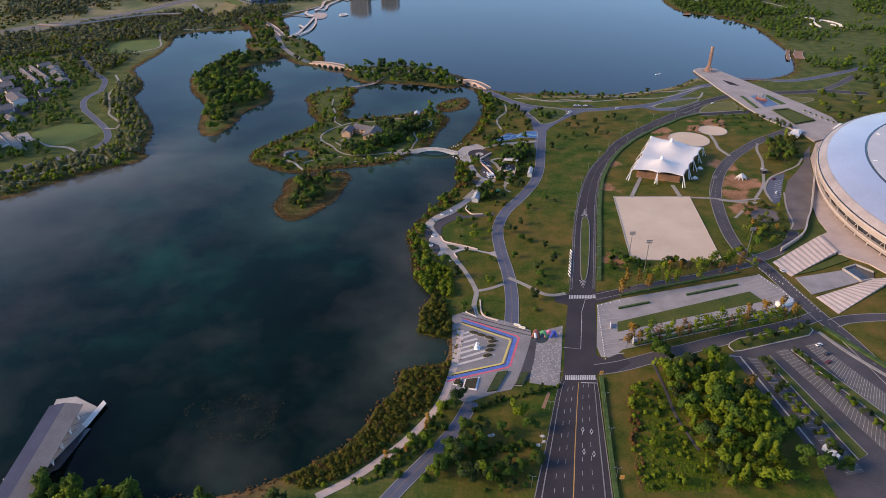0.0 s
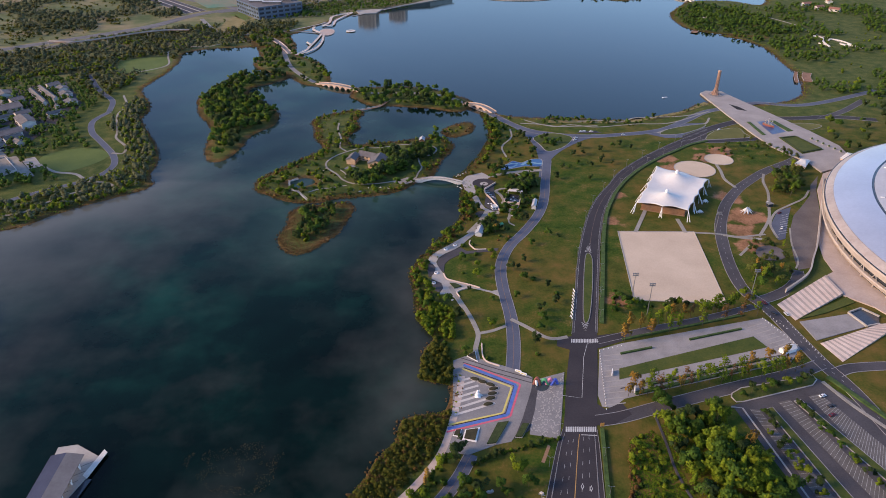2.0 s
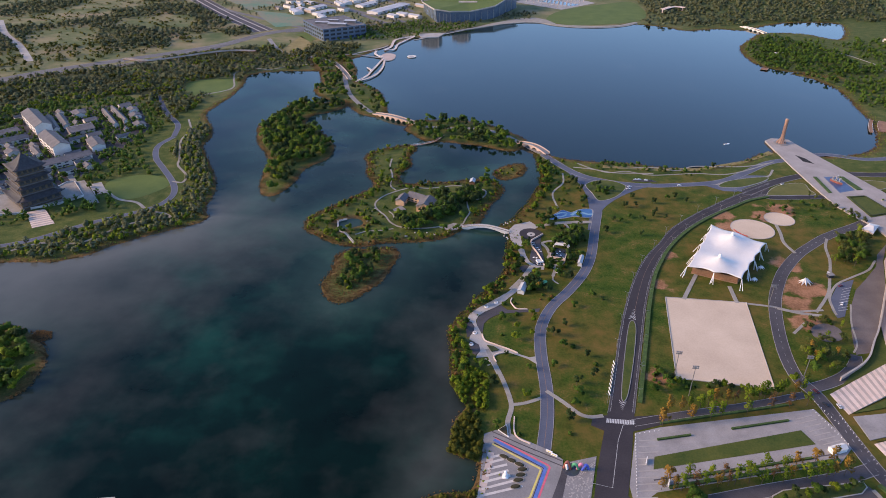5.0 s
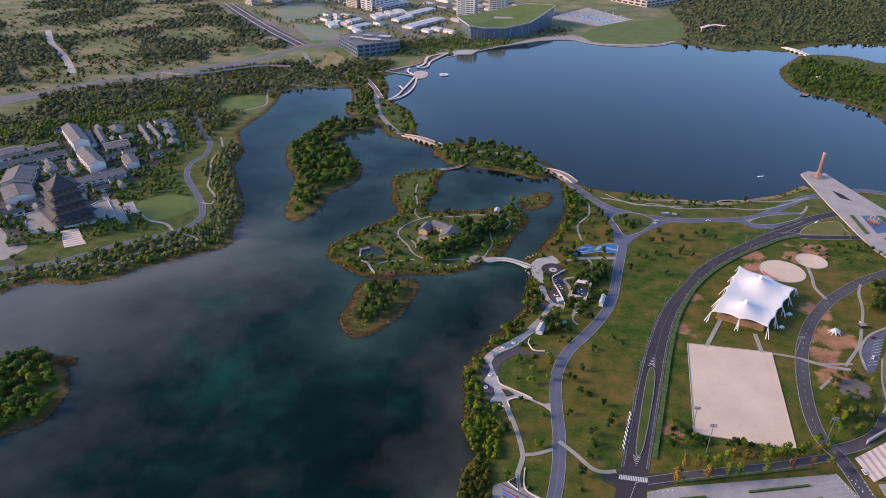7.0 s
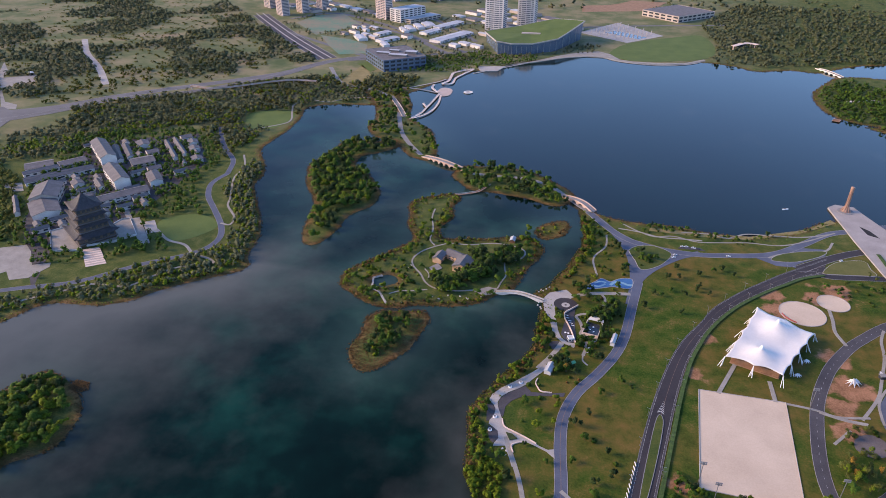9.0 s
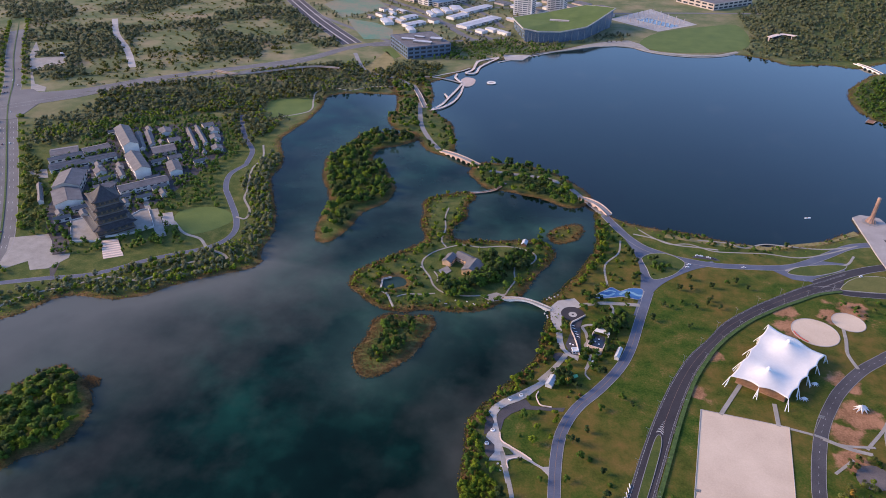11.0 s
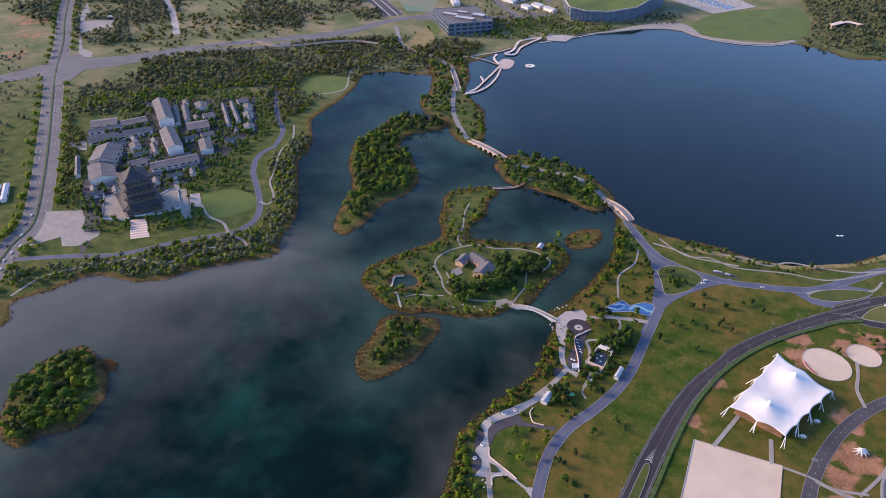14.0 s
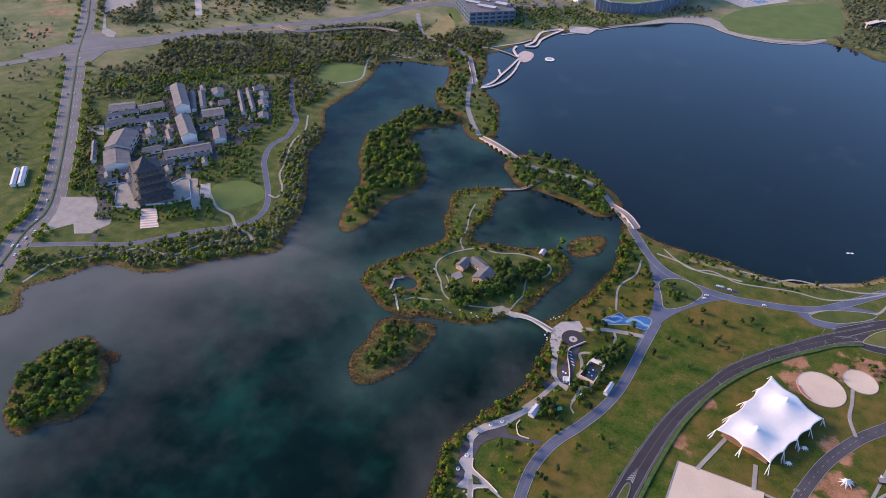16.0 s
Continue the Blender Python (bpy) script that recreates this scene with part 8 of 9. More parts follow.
def corner_block(name, label, pts, back, top, mat, floors, bays, glass=None):
    a, b, c = (np.array(p) for p in pts)
    flat_block(name, label, [b, a, c, b + (c - a)], top, mat, ROOF_GREY, floors, bays)


for x_, y_, lx_, ly_, h_ in ((-372, 1470, 40, 12, 4), (-410, 1487, 30, 10, 3), (-350, 1500, 26, 14, 5), (-392, 1512, 22, 8, 3)):
    ob = thing("roof_unit", "grey plant room on the office roof", "roof unit", "office roof units", at=(x_, y_, 24.3), turn=-2)
    part("casing", Build().box(-lx_ / 2, -ly_ / 2, 0, lx_ / 2, ly_ / 2, h_).mesh("casing", [ROOF_GREY]), ob)
    part("cap", Build().box(-lx_ / 2 - 0.4, -ly_ / 2 - 0.4, h_, lx_ / 2 + 0.4, ly_ / 2 + 0.4, h_ + 0.4).mesh("cap", [ROOF_PALE]), ob)
corner_block("office_block", "long grey glazed office block by the lake", [(-384, 1414), (-454, 1505), (-319, 1492)], 0, 24, BLUE_GLASS, 3, 9)
corner_block("museum_block", "broad pale box building with a glazed side", [(259, 2118), (190, 2241), (371, 2232)], 0, 17, FACADE, 2, 8)
for c in ([(-566, 1735), (-549, 1754), (-522, 1712), (-536, 1688)], [(-522, 1775), (-501, 1817), (-487, 1791), (-507, 1750)], [(-494, 1706), (-460, 1755), (-448, 1731), (-478, 1677)], [(-476, 1671), (-465, 1687), (-445, 1653), (-454, 1632)], [(-478, 1853), (-470, 1870), (-443, 1824), (-450, 1808)], [(-471, 1878), (-457, 1897), (-430, 1850), (-442, 1832)], [(-453, 1906), (-438, 1926), (-412, 1877), (-424, 1859)], [(-437, 1935), (-413, 1957), (-388, 1907), (-409, 1886)], [(-408, 1818), (-379, 1878), (-365, 1844), (-392, 1793)], [(-393, 1898), (-341, 2001), (-326, 1963), (-375, 1864)], [(-361, 1739), (-296, 1868), (-276, 1829), (-336, 1706)]):
    house("site_shed", "long white-roofed site shed in the city", c, 6.0, 1.5, WALL, ROOF_PALE, 0, 0.4, 5, 2, "white site sheds", "shed")
flat_block("apartment_block", "grey apartment block beyond the sheds", [(-532, 1981), (-478, 2063), (-455, 2020), (-505, 1934)], 34, TOWER_W, ROOF_PALE, 6, 6)
flat_block("office_block", "low pale office block beyond the sheds", [(-497, 1974), (-435, 2080), (-410, 2031), (-478, 1928)], 10, FACADE, ROOF_PALE, 2, 7)
# low blocks, sheds and streets filling the city beyond the lake
rc = np.random.default_rng(21)
cu, cw = np.array((0.80, -0.60)), np.array((0.60, 0.80))
for (x0, y0), ni, nj, si, sj, mats in (((-640, 1790), 5, 4, 46, 34, (ROOF_PALE, ROOF_GREY)), ((-330, 1720), 3, 5, 44, 36, (ROOF_PALE, ROOF_PALE)), ((-900, 2120), 8, 3, 60, 60, (ROOF_GREY, ROOF_PALE)),
                                       ((-360, 2080), 6, 4, 70, 60, (ROOF_GREY, ROOF_PALE)), ((-1112, 1222), 3, 2, 22, 18, (ROOF_PALE, ROOF_PALE))):
    for i in range(ni):
        for j in range(nj):
            p = np.array((x0, y0)) + cu * si * i + cw * sj * j + rc.uniform(-4, 4, 2)
            ln, wd = si * rc.uniform(0.5, 0.8), sj * rc.uniform(0.35, 0.6)
            c = np.array([p - cu * ln / 2 - cw * wd / 2, p + cu * ln / 2 - cw * wd / 2, p + cu * ln / 2 + cw * wd / 2, p - cu * ln / 2 + cw * wd / 2])
            if all(free_of(c, 2.0)) and free_of(p[None], 8.0)[0]:
                house("city_building", "low city building with a shallow sheet roof", c, float(rc.uniform(4, 8)), 1.4, WALL if rc.random() < 0.6 else FACADE, mats[int(rc.integers(0, 2))], 0, 0.4, 0, 1, "city buildings", "building")
for line in (((-760, 1760), (-560, 1610), (-400, 1500)), ((-700, 1990), (-420, 1780), (-250, 1640)), ((-480, 2100), (-330, 1900), (-250, 1760)), ((-330, 1990), (-60, 1990), (150, 2060), (400, 2130))):
    road("city_road", list(line), 13, FAR_ROAD, "pale city street between low blocks", 0.21)
slab("square_pool", [(68, 1950), (154, 1885), (176, 1911), (98, 1980)], 0.36, BLUE_GLASS, "long dark pool in the city square", "pool", 0.3)
sqp = np.array([(0, 1936), (105, 2096), (220, 1941), (124, 1835)])
for i in range(7):
    for j in range(5):
        u, w = (i + 1) / 8, (j + 1) / 6
        p = (sqp[0] * (1 - u) + sqp[1] * u) * (1 - w) + (sqp[3] * (1 - u) + sqp[2] * u) * w
        ob = thing("stone_pillar", "tall pale square pillar on a city square", "pillar", "square pillars", at=(p[0], p[1], 0.3))
        part("shaft", Build().box(-1, -1, 0, 1, 1, 9).mesh("shaft", [PINK_STONE]), ob)
        part("cap", Build().box(-1.4, -1.4, 9, 1.4, 1.4, 9.8).mesh("cap", [CONCRETE]), ob)
arc = spline([(375, 1823), (409, 1862), (440, 1851)], 6)
ob = thing("arched_pavilion", "curved pale pavilion with dark bays", "pavilion", at=(0, 0, 0))
one = np.ones(len(arc))
bent_strip("roof", arc, 12, 9 * one, 8 * one, PINK_STONE, ob)
bent_strip("bays", arc, 8, 8 * one, -0.3 * one, GLASS_DARK, ob, "dark glazed bays")
for p in arc[::2]:
    part("pier", Build().box(-1, -5, 0, 1, 5, 8).mesh("pier", [PINK_STONE]), ob, "", pose(p[0], p[1], 0))
rx_, ry_ = [(563, 1426)][0]
ob = thing("ring_sculpture", "pale ring-shaped garden sculpture among trees", "sculpture", at=(rx_, ry_, 0))
part("ring", Build().lathe([(10, 0), (10, 1.6), (12.5, 1.6), (12.5, 0)], 30).mesh("ring", [WALL]), ob)
for i in range(5):
    part("block", Build().lathe([(0.01, 2.5), (2, 2.2), (2.4, 0)], 10).mesh("block", [WALL]), ob, "", pose(-18 - 7 * i, -1.5 * i, 0))
for line_ in ([(671, 1262), (681, 1246), (668, 1214), (662, 1180)], [(680, 1222), (692, 1234), (704, 1214), (707, 1178)], [(655, 1205), (664, 1190)], [(690, 1200), (696, 1180)], [(700, 1195), (712, 1168)]):
    ob = thing("garden_wall", "low curved pale wall on a park terrace", "wall", "park terrace walls", at=(*line_[0], 0))
    c_ = spline(line_, 6) - np.array(line_[0])
    bent_strip("wall_body", c_, 2.2, np.full(len(c_), 1.6), np.full(len(c_), -0.3), WALL, ob)
BRICK_ROOF = mottled("reddish_roof_tiles", (0.22, 0.10, 0.075), (0.32, 0.16, 0.12), 0.1, 1.2, 0.8)
for k, (x, y) in enumerate([(801, 1510), (857, 1580), (822, 1485), (792, 1548)]):
    c, s_ = math.cos(0.4 + k), math.sin(0.4 + k)
    house("park_house", "park house with a reddish tiled roof", [(x + u * c - v * s_, y + u * s_ + v * c) for u, v in ((-11, -6), (11, -6), (11, 6), (-11, 6))], 5.0, 3.0, WALL, BRICK_ROOF, 0, 0.7, 4, 1, "park houses")


# ---- trees and reeds
rng = np.random.default_rng(7)
TETRA = np.array([(1, 1, 1), (1, -1, -1), (-1, 1, -1), (-1, -1, 1)], float) / 1.732
TFACE = np.array([(0, 1, 2), (0, 3, 1), (0, 2, 3), (1, 3, 2)])


def clumps(at, size, core=None):
    """Verts, faces and soft normals of leaf clumps, each a small skewed solid at its own angle in a crown round core."""
    k = len(at)
    q = rng.normal(size=(k, 4))
    q /= np.linalg.norm(q, axis=1)[:, None]
    w, x, y, z = q.T
    rot = np.stack([np.stack([1 - 2 * (y * y + z * z), 2 * (x * y - z * w), 2 * (x * z + y * w)], -1),
                    np.stack([2 * (x * y + z * w), 1 - 2 * (x * x + z * z), 2 * (y * z - x * w)], -1),
                    np.stack([2 * (x * z - y * w), 2 * (y * z + x * w), 1 - 2 * (x * x + y * y)], -1)], 1)
    shape = TETRA[None] * rng.uniform(0.6, 1.3, (k, 4, 1)) * np.asarray(size).reshape(-1, 1, 1)
    v = at[:, None] + np.einsum("kij,kvj->kvi", rot, shape) * np.array([1, 1, 0.75])
    f = TFACE[None] + 4 * np.arange(k)[:, None, None]
    own = v - at[:, None]
    own /= np.linalg.norm(own, axis=2)[..., None] + 1e-9
    out = np.broadcast_to(np.array([0, 0, 1.0]), at.shape) if core is None else at - core
    out = out / (np.linalg.norm(out, axis=1)[:, None] + 1e-9)
    soft = 0.55 * own + 0.75 * out[:, None]
    soft /= np.linalg.norm(soft, axis=2)[..., None] + 1e-9
    return v.reshape(-1, 3), f.reshape(-1, 3), soft.reshape(-1, 3)


def big_mesh(name, v, f, mat, soft=None):
    me = bpy.data.meshes.new(name)
    me.vertices.add(len(v))
    me.vertices.foreach_set("co", np.asarray(v, np.float32).ravel())
    me.loops.add(3 * len(f))
    me.loops.foreach_set("vertex_index", np.asarray(f, np.int32).ravel())
    me.polygons.add(len(f))
    me.polygons.foreach_set("loop_start", np.arange(0, 3 * len(f), 3, dtype=np.int32))
    me.materials.append(mat)
    me.update(calc_edges=True)
    if soft is not None:
        me.polygons.foreach_set("use_smooth", np.ones(len(f), bool))
        me.normals_split_custom_set_from_vertices(np.asarray(soft, np.float32))
    return me


def crown_points(kind, h, count):
    if kind == "cone":
        t = rng.uniform(0.0, 1.0, count) ** 0.8
        r = (1.05 - t) * h * 0.22 * np.sqrt(rng.uniform(0.25, 1, count))
        a = rng.uniform(0, 6.283, count)
        return np.c_[r * np.cos(a), r * np.sin(a), h * (0.14 + 0.86 * t)]
    if kind == "shrub":
        p = rng.normal(size=(count, 3))
        p /= np.linalg.norm(p, axis=1)[:, None]
        p *= rng.uniform(0.6, 1, (count, 1))
        return p * np.array([h * 0.62, h * 0.62, h * 0.42]) + np.array([0, 0, h * 0.42])
    lobes = rng.normal(size=(7, 3)) * np.array([0.19, 0.19, 0.13]) * h + np.array([0, 0, 0.66 * h])
    if kind == "thin":
        lobes = rng.normal(size=(7, 3)) * np.array([0.09, 0.09, 0.05]) * h + np.c_[np.zeros((7, 2)), np.linspace(0.42, 0.88, 7) * h]
    which = rng.integers(0, 7, count)
    p = rng.normal(size=(count, 3))
    p /= np.linalg.norm(p, axis=1)[:, None]
    p *= (rng.uniform(0.45, 1, (count, 1))) * h * (0.15 if kind == "thin" else 0.2)
    p = lobes[which] + p
    if kind == "thin":
        p[:, :2] *= 0.8
    p[:, 2] = np.maximum(p[:, 2], 0.22 * h)
    return p


def trunk_mesh(h, r, limbs):
    b = Build()
    b.tube((0, 0, -0.3), (0.05 * h * 0.3, 0, 0.32 * h), r, r * 0.75, 7)
    b.tube((0.05 * h * 0.3, 0, 0.32 * h), (0, 0.02 * h, 0.72 * h), r * 0.75, r * 0.3, 6)
    for i in range(limbs):
        a = 6.283 * i / limbs + 0.4
        z0 = h * (0.3 + 0.06 * i)
        b.tube((0.015 * h, 0, z0), (0.17 * h * math.cos(a), 0.17 * h * math.sin(a), z0 + 0.25 * h), r * 0.4, r * 0.14, 5)
    return b.mesh("trunk", [BARK])


TREES, REST = {}, {}


def kind_of_tree(key, name, label, shape, h, count, size, mat, r=0.16, limbs=4):
    TREES[key] = dict(name=name, label=label, made=[], h=h)
    for v in range(3):
        at = crown_points(shape, h, count)
        core = np.array([0, 0, h * 0.5]) * np.array([1, 1, 1.0]) if shape in ("round", "shrub") else at * np.array([0, 0, 0.9])
        cv, cf, cn = clumps(at, rng.uniform(0.7, 1.3, count) * size, core)
        TREES[key]["made"].append((trunk_mesh(h, r, limbs), big_mesh("crown", cv, cf, mat, cn), cv, cn))
    TREES[key]["first"] = [None] * 3


kind_of_tree("green", "broadleaf_tree", "round-crowned green broadleaf tree in grass", "round", 10.5, 310, 0.77, LEAF_GREEN)
kind_of_tree("lime", "young_tree", "yellow-green broadleaf tree with a loose crown", "round", 9.5, 310, 0.72, LEAF_LIME)
kind_of_tree("olive", "olive_tree", "loose-crowned olive green tree in dry grass", "round", 9.5, 170, 0.74, LEAF_OLIVE)
kind_of_tree("gold", "autumn_tree", "thin autumn tree with sparse golden leaves", "thin", 13.0, 120, 0.58, LEAF_GOLD, 0.17, 6)
kind_of_tree("thin", "young_tree", "tall thin young tree with sparse yellow-green leaves", "thin", 13.0, 120, 0.58, LEAF_LIME, 0.17, 6)
kind_of_tree("rust", "autumn_tree", "thin half-bare tree with rusty leaves", "thin", 12.0, 80, 0.5, LEAF_RUST, 0.17, 7)
kind_of_tree("dark", "evergreen_tree", "dark evergreen tree with a dense crown", "round", 10.0, 310, 0.76, LEAF_DARK)
kind_of_tree("cone", "conifer", "slender olive conifer with a pointed crown", "cone", 13.0, 170, 0.9, LEAF_LIME)
kind_of_tree("shrub", "shrub", "rounded green shrub growing in grass", "shrub", 4.2, 80, 0.72, LEAF_GREEN, 0.08, 3)
kind_of_tree("bush", "bright_shrub", "rounded yellow-green shrub growing in grass", "shrub", 3.8, 80, 0.68, LEAF_LIME, 0.08, 3)
kind_of_tree("rusty_bush", "brown_shrub", "low rusty brown shrub near the water", "shrub", 3.4, 76, 0.6, LEAF_RUST, 0.08, 3)


def plant(key, x, y, s=1.0, z=0.0, group=""):
    t = TREES[key]
    t["count"] = t.get("count", 0) + 1
    if t["count"] > 165:
        REST.setdefault(key, []).append((x, y, s))
        return None
    v = int(rng.integers(0, 3))
    m = pose(x, y, z, 0, 0, float(rng.uniform(0, 360))) @ Matrix.Diagonal((s * rng.uniform(0.9, 1.1), s * rng.uniform(0.9, 1.1), s * rng.uniform(0.88, 1.12), 1))
    if t["first"][v] is None:
        ob = thing(t["name"], t["label"], "shrub" if "shrub" in t["name"] else "tree", group or t["name"] + "s in the park")
        part("trunk", t["made"][v][0], ob)
        part("crown", t["made"][v][1], ob)
        t["first"][v] = ob
        ob.matrix_basis = m
        return ob
    src = t["first"][v]
    keep = src.matrix_basis.copy()
    src.matrix_basis = Matrix.Identity(4)
    ob = copy_thing(src, m)
    src.matrix_basis = keep
    return ob


def spots(poly, count, margin=1.0, apart=0.0, dry=2.0):
    """Places inside an outline, off the roads and the water."""
    p = np.array(poly, float)
    lo, hi = p.min(0), p.max(0)
    xy = rng.uniform(lo, hi, (count * 12 + 50, 2))
    xy = xy[inside(p, xy)]
    xy = xy[free_of(xy, margin)]
    if len(xy):
        xy = xy[shore_gap(xy) > dry]
    if apart:
        kept = []
        for q in xy:
            if all((q[0] - k[0]) ** 2 + (q[1] - k[1]) ** 2 > apart**2 for k in kept):
                kept.append(q)
            if len(kept) >= count:
                break
        return np.array(kept).reshape(-1, 2)
    return xy[:count]


def scatter(poly, count, mixture, lo=0.7, hi=1.25, margin=1.0, apart=2.5, dry=2.0):
    keys, weight = zip(*mixture)
    weight = np.array(weight) / sum(weight)
    for x, y in spots(poly, count, margin, apart, dry):
        plant(keys[int(rng.choice(len(keys), p=weight))], float(x), float(y), float(rng.uniform(lo, hi)))


def grove(name, xy, h, mat, label, per=26, spread=0.3, size=1.1, z=0.0):
    """Woods too many to count, in one mesh."""
    k = len(xy)
    hh = h * rng.uniform(0.6, 1.3, k)
    p = rng.normal(size=(k, per, 3))
    p /= np.linalg.norm(p, axis=2)[..., None]
    p *= rng.uniform(0.5, 1, (k, per, 1)) * np.array([spread, spread, 0.36])
    p[..., 2] += 0.52
    p *= hh[:, None, None]
    p[..., :2] += np.asarray(xy)[:, None]
    p[..., 2] += z
    core = np.c_[np.asarray(xy), 0.42 * hh + z]
    v, f, soft = clumps(p.reshape(-1, 3), rng.uniform(0.7, 1.3, k * per) * size * np.repeat(hh / h, per), np.repeat(core, per, 0))
    return tagged(new(name, big_mesh(name, v, f, mat, soft)), label, "woods", kind="stuff")


# east bank, between the water and the lakeside road
BANK = [(0, 350), (-15, 390), (-28, 455), (0, 520), (12, 590), (22, 640), (50, 720), (48, 815), (80, 822), (96, 760), (104, 700),
        (100, 640), (92, 580), (68, 520), (46, 480), (42, 440), (46, 400), (44, 352)]
MIXED = [("green", 4), ("lime", 3), ("shrub", 4), ("bush", 4), ("dark", 2), ("rusty_bush", 2), ("gold", 0.5)]
def belt(poly, count, low, high, mixture, lo, hi, apart=2.2):
    """Planting in a belt along the water, between two distances from it."""
    xy = spots(poly, count * 4, 0.8, 0, low)
    xy = xy[shore_gap(xy) < high]
    keys, weight = zip(*mixture)
    weight = np.array(weight) / sum(weight)
    kept = []
    for q in xy:
        if len(kept) < count and all((q[0] - k[0]) ** 2 + (q[1] - k[1]) ** 2 > apart**2 for k in kept):
            kept.append(q)
            plant(keys[int(rng.choice(len(keys), p=weight))], float(q[0]), float(q[1]), float(rng.uniform(lo, hi)))


SHALLOWS = [(spots(p, 2800, 0.5, 0, -6), spots(p, 90, 0.5, 0, -5)) for p in ([(-16.3, 332.9), (-13.3, 360.4), (-5.8, 377), (5.6, 350.7), (3.5, 327)], [(-22.3, 398.7), (-6, 413.8), (6.5, 405.9), (5.9, 370), (-9.7, 377)])]
KEEP_POLY += [np.array([(-16.3, 332.9), (-13.3, 360.4), (-5.8, 377), (5.6, 350.7), (3.5, 327)]), np.array([(-22.3, 398.7), (-6, 413.8), (6.5, 405.9), (5.9, 370), (-9.7, 377)])]
for i, (x, y) in enumerate([(-197.7, 201.6), (-196.3, 206.3), (-193.9, 209.5), (-191.4, 212.1), (-187.9, 212.7), (-183.8, 212), (-179.5, 211), (-174.7, 209.9), (-169.5, 209.3), (-162.4, 208.5), (-155.4, 207.8), (-148.4, 207.1), (-189.2, 203.1), (-182.6, 203), (-174.6, 203), (-164.5, 201.3), (-155.2, 201.2), (-143.2, 204.2)]):
    plant(("bush", "shrub", "lime", "green")[i % 4], x, y, float(rng.uniform(0.8, 1.2)))
belt(BANK, 300, 1.0, 13.0, [("shrub", 4), ("bush", 4), ("green", 2), ("lime", 1.5), ("rusty_bush", 1.5)], 0.5, 0.95, 2.0)
scatter([(60, 600), (70, 628), (82, 640), (92, 628), (84, 610), (66, 596)], 26, [("green", 2), ("dark", 4)], 0.7, 1.0, 0.5, 2.6)
scatter([(50, 560), (58, 612), (74, 606), (78, 575), (66, 560)], 40, [("shrub", 4), ("green", 1), ("dark", 1), ("bush", 2)], 0.4, 0.75, 0.5, 2.4)
scatter([(34, 520), (30, 534), (44, 540), (50, 524)], 20, [("dark", 3), ("green", 2), ("shrub", 2)], 0.6, 0.9, 0.5, 2.4)
scatter(BANK, 75, MIXED, 0.45, 0.85, 1.0, 5.0, 12.0)
scatter([(126.5, 293.1), (143.3, 298.7), (163.7, 299.5), (167.9, 284.1), (176.7, 266.3), (172.4, 242.3), (165.4, 213.6), (127.7, 211.4), (133, 239), (130.7, 254.4)], 105, [("green", 4), ("lime", 5), ("dark", 1.2), ("cone", 2.5), ("gold", 0.4), ("bush", 2)], 0.7, 1.3, 0.6, 3.4)
scatter([(105.4, 281.2), (120.5, 289.3), (128.6, 277.8), (129.4, 250.5), (133.2, 235.3), (128.5, 209.8), (94.8, 210.1), (98.4, 243.1)], 60, [("bush", 6), ("shrub", 2), ("lime", 1.2)], 0.4, 0.8, 0.3, 2.2)
scatter([(105.1, 282.5), (110.2, 284.8), (106, 258.7), (96.1, 210.1), (92.9, 210.1), (97.2, 243.1)], 26, [("rusty_bush", 3), ("bush", 2)], 0.35, 0.7, 0.3, 1.6)
for key, places, lo_, hi_ in (("dark", [(5, 269), (8.9, 273.3), (6.8, 266)], 0.8, 1.0), ("lime", [(-15.9, 238.6), (40.1, 258.6), (20.8, 218.9), (-4.1, 219.8), (-0.4, 263.2)], 0.75, 1.05), ("green", [(45.1, 249.4), (30.1, 248.4), (38, 223.8), (4.4, 232.9), (8.8, 236.5), (1.5, 227.6)], 0.7, 1.0), ("shrub", [(27.8, 238.2), (30.6, 236.3), (33.4, 234.8), (36.9, 235.5), (35.1, 238.1), (24.7, 235.6), (12.5, 219), (7, 220.7), (18.6, 257.6), (-7.4, 253.9), (-23.9, 226.1), (-33.6, 222.8), (-29.7, 227.9), (45.3, 238), (48.7, 230.7), (21.7, 232.8), (15.7, 227.5)], 0.5, 0.9), ("green", [(130.8, 314.1), (162, 306), (164.2, 236.8), (181.5, 246), (181.7, 227.7), (186.7, 220.7), (132.5, 307.9)], 0.9, 1.15)):
    for x, y in places:
        plant(key, x, y, float(rng.uniform(lo_, hi_)))
scatter([(-26.1, 215.4), (-7.2, 244.1), (14.3, 265.9), (22.3, 243.8), (17.9, 215)], 26, [("dark", 5), ("green", 3), ("lime", 1), ("shrub", 4)], 0.6, 1.1, 0.8, 2.8)
scatter([(19.4, 243.9), (50.4, 243.5), (44.7, 210.5), (17.6, 210.8)], 26, [("dark", 2), ("green", 2), ("shrub", 6)], 0.4, 0.85, 0.8, 2.6)
scatter([(1.9, 273.4), (-4.3, 247.9), (-18.4, 229.6), (-37.1, 215.5), (-48.1, 215.6), (-27.2, 233.2), (-11.9, 253.9)], 34, [("shrub", 4), ("bush", 2), ("green", 1), ("gold", 0.6)], 0.4, 0.85, 0.4, 2.2)
hs_ = spline([(16.8, 265.9), (27.2, 271.8), (38.6, 275.6), (53.6, 280.4), (65.5, 284.8)], 8)
for x, y in hs_:
    plant(str(rng.choice(["shrub", "shrub", "dark", "bush"])), float(x + rng.uniform(-1, 1)), float(y + rng.uniform(-1, 1)) - 2.0, float(rng.uniform(0.3, 0.55)))
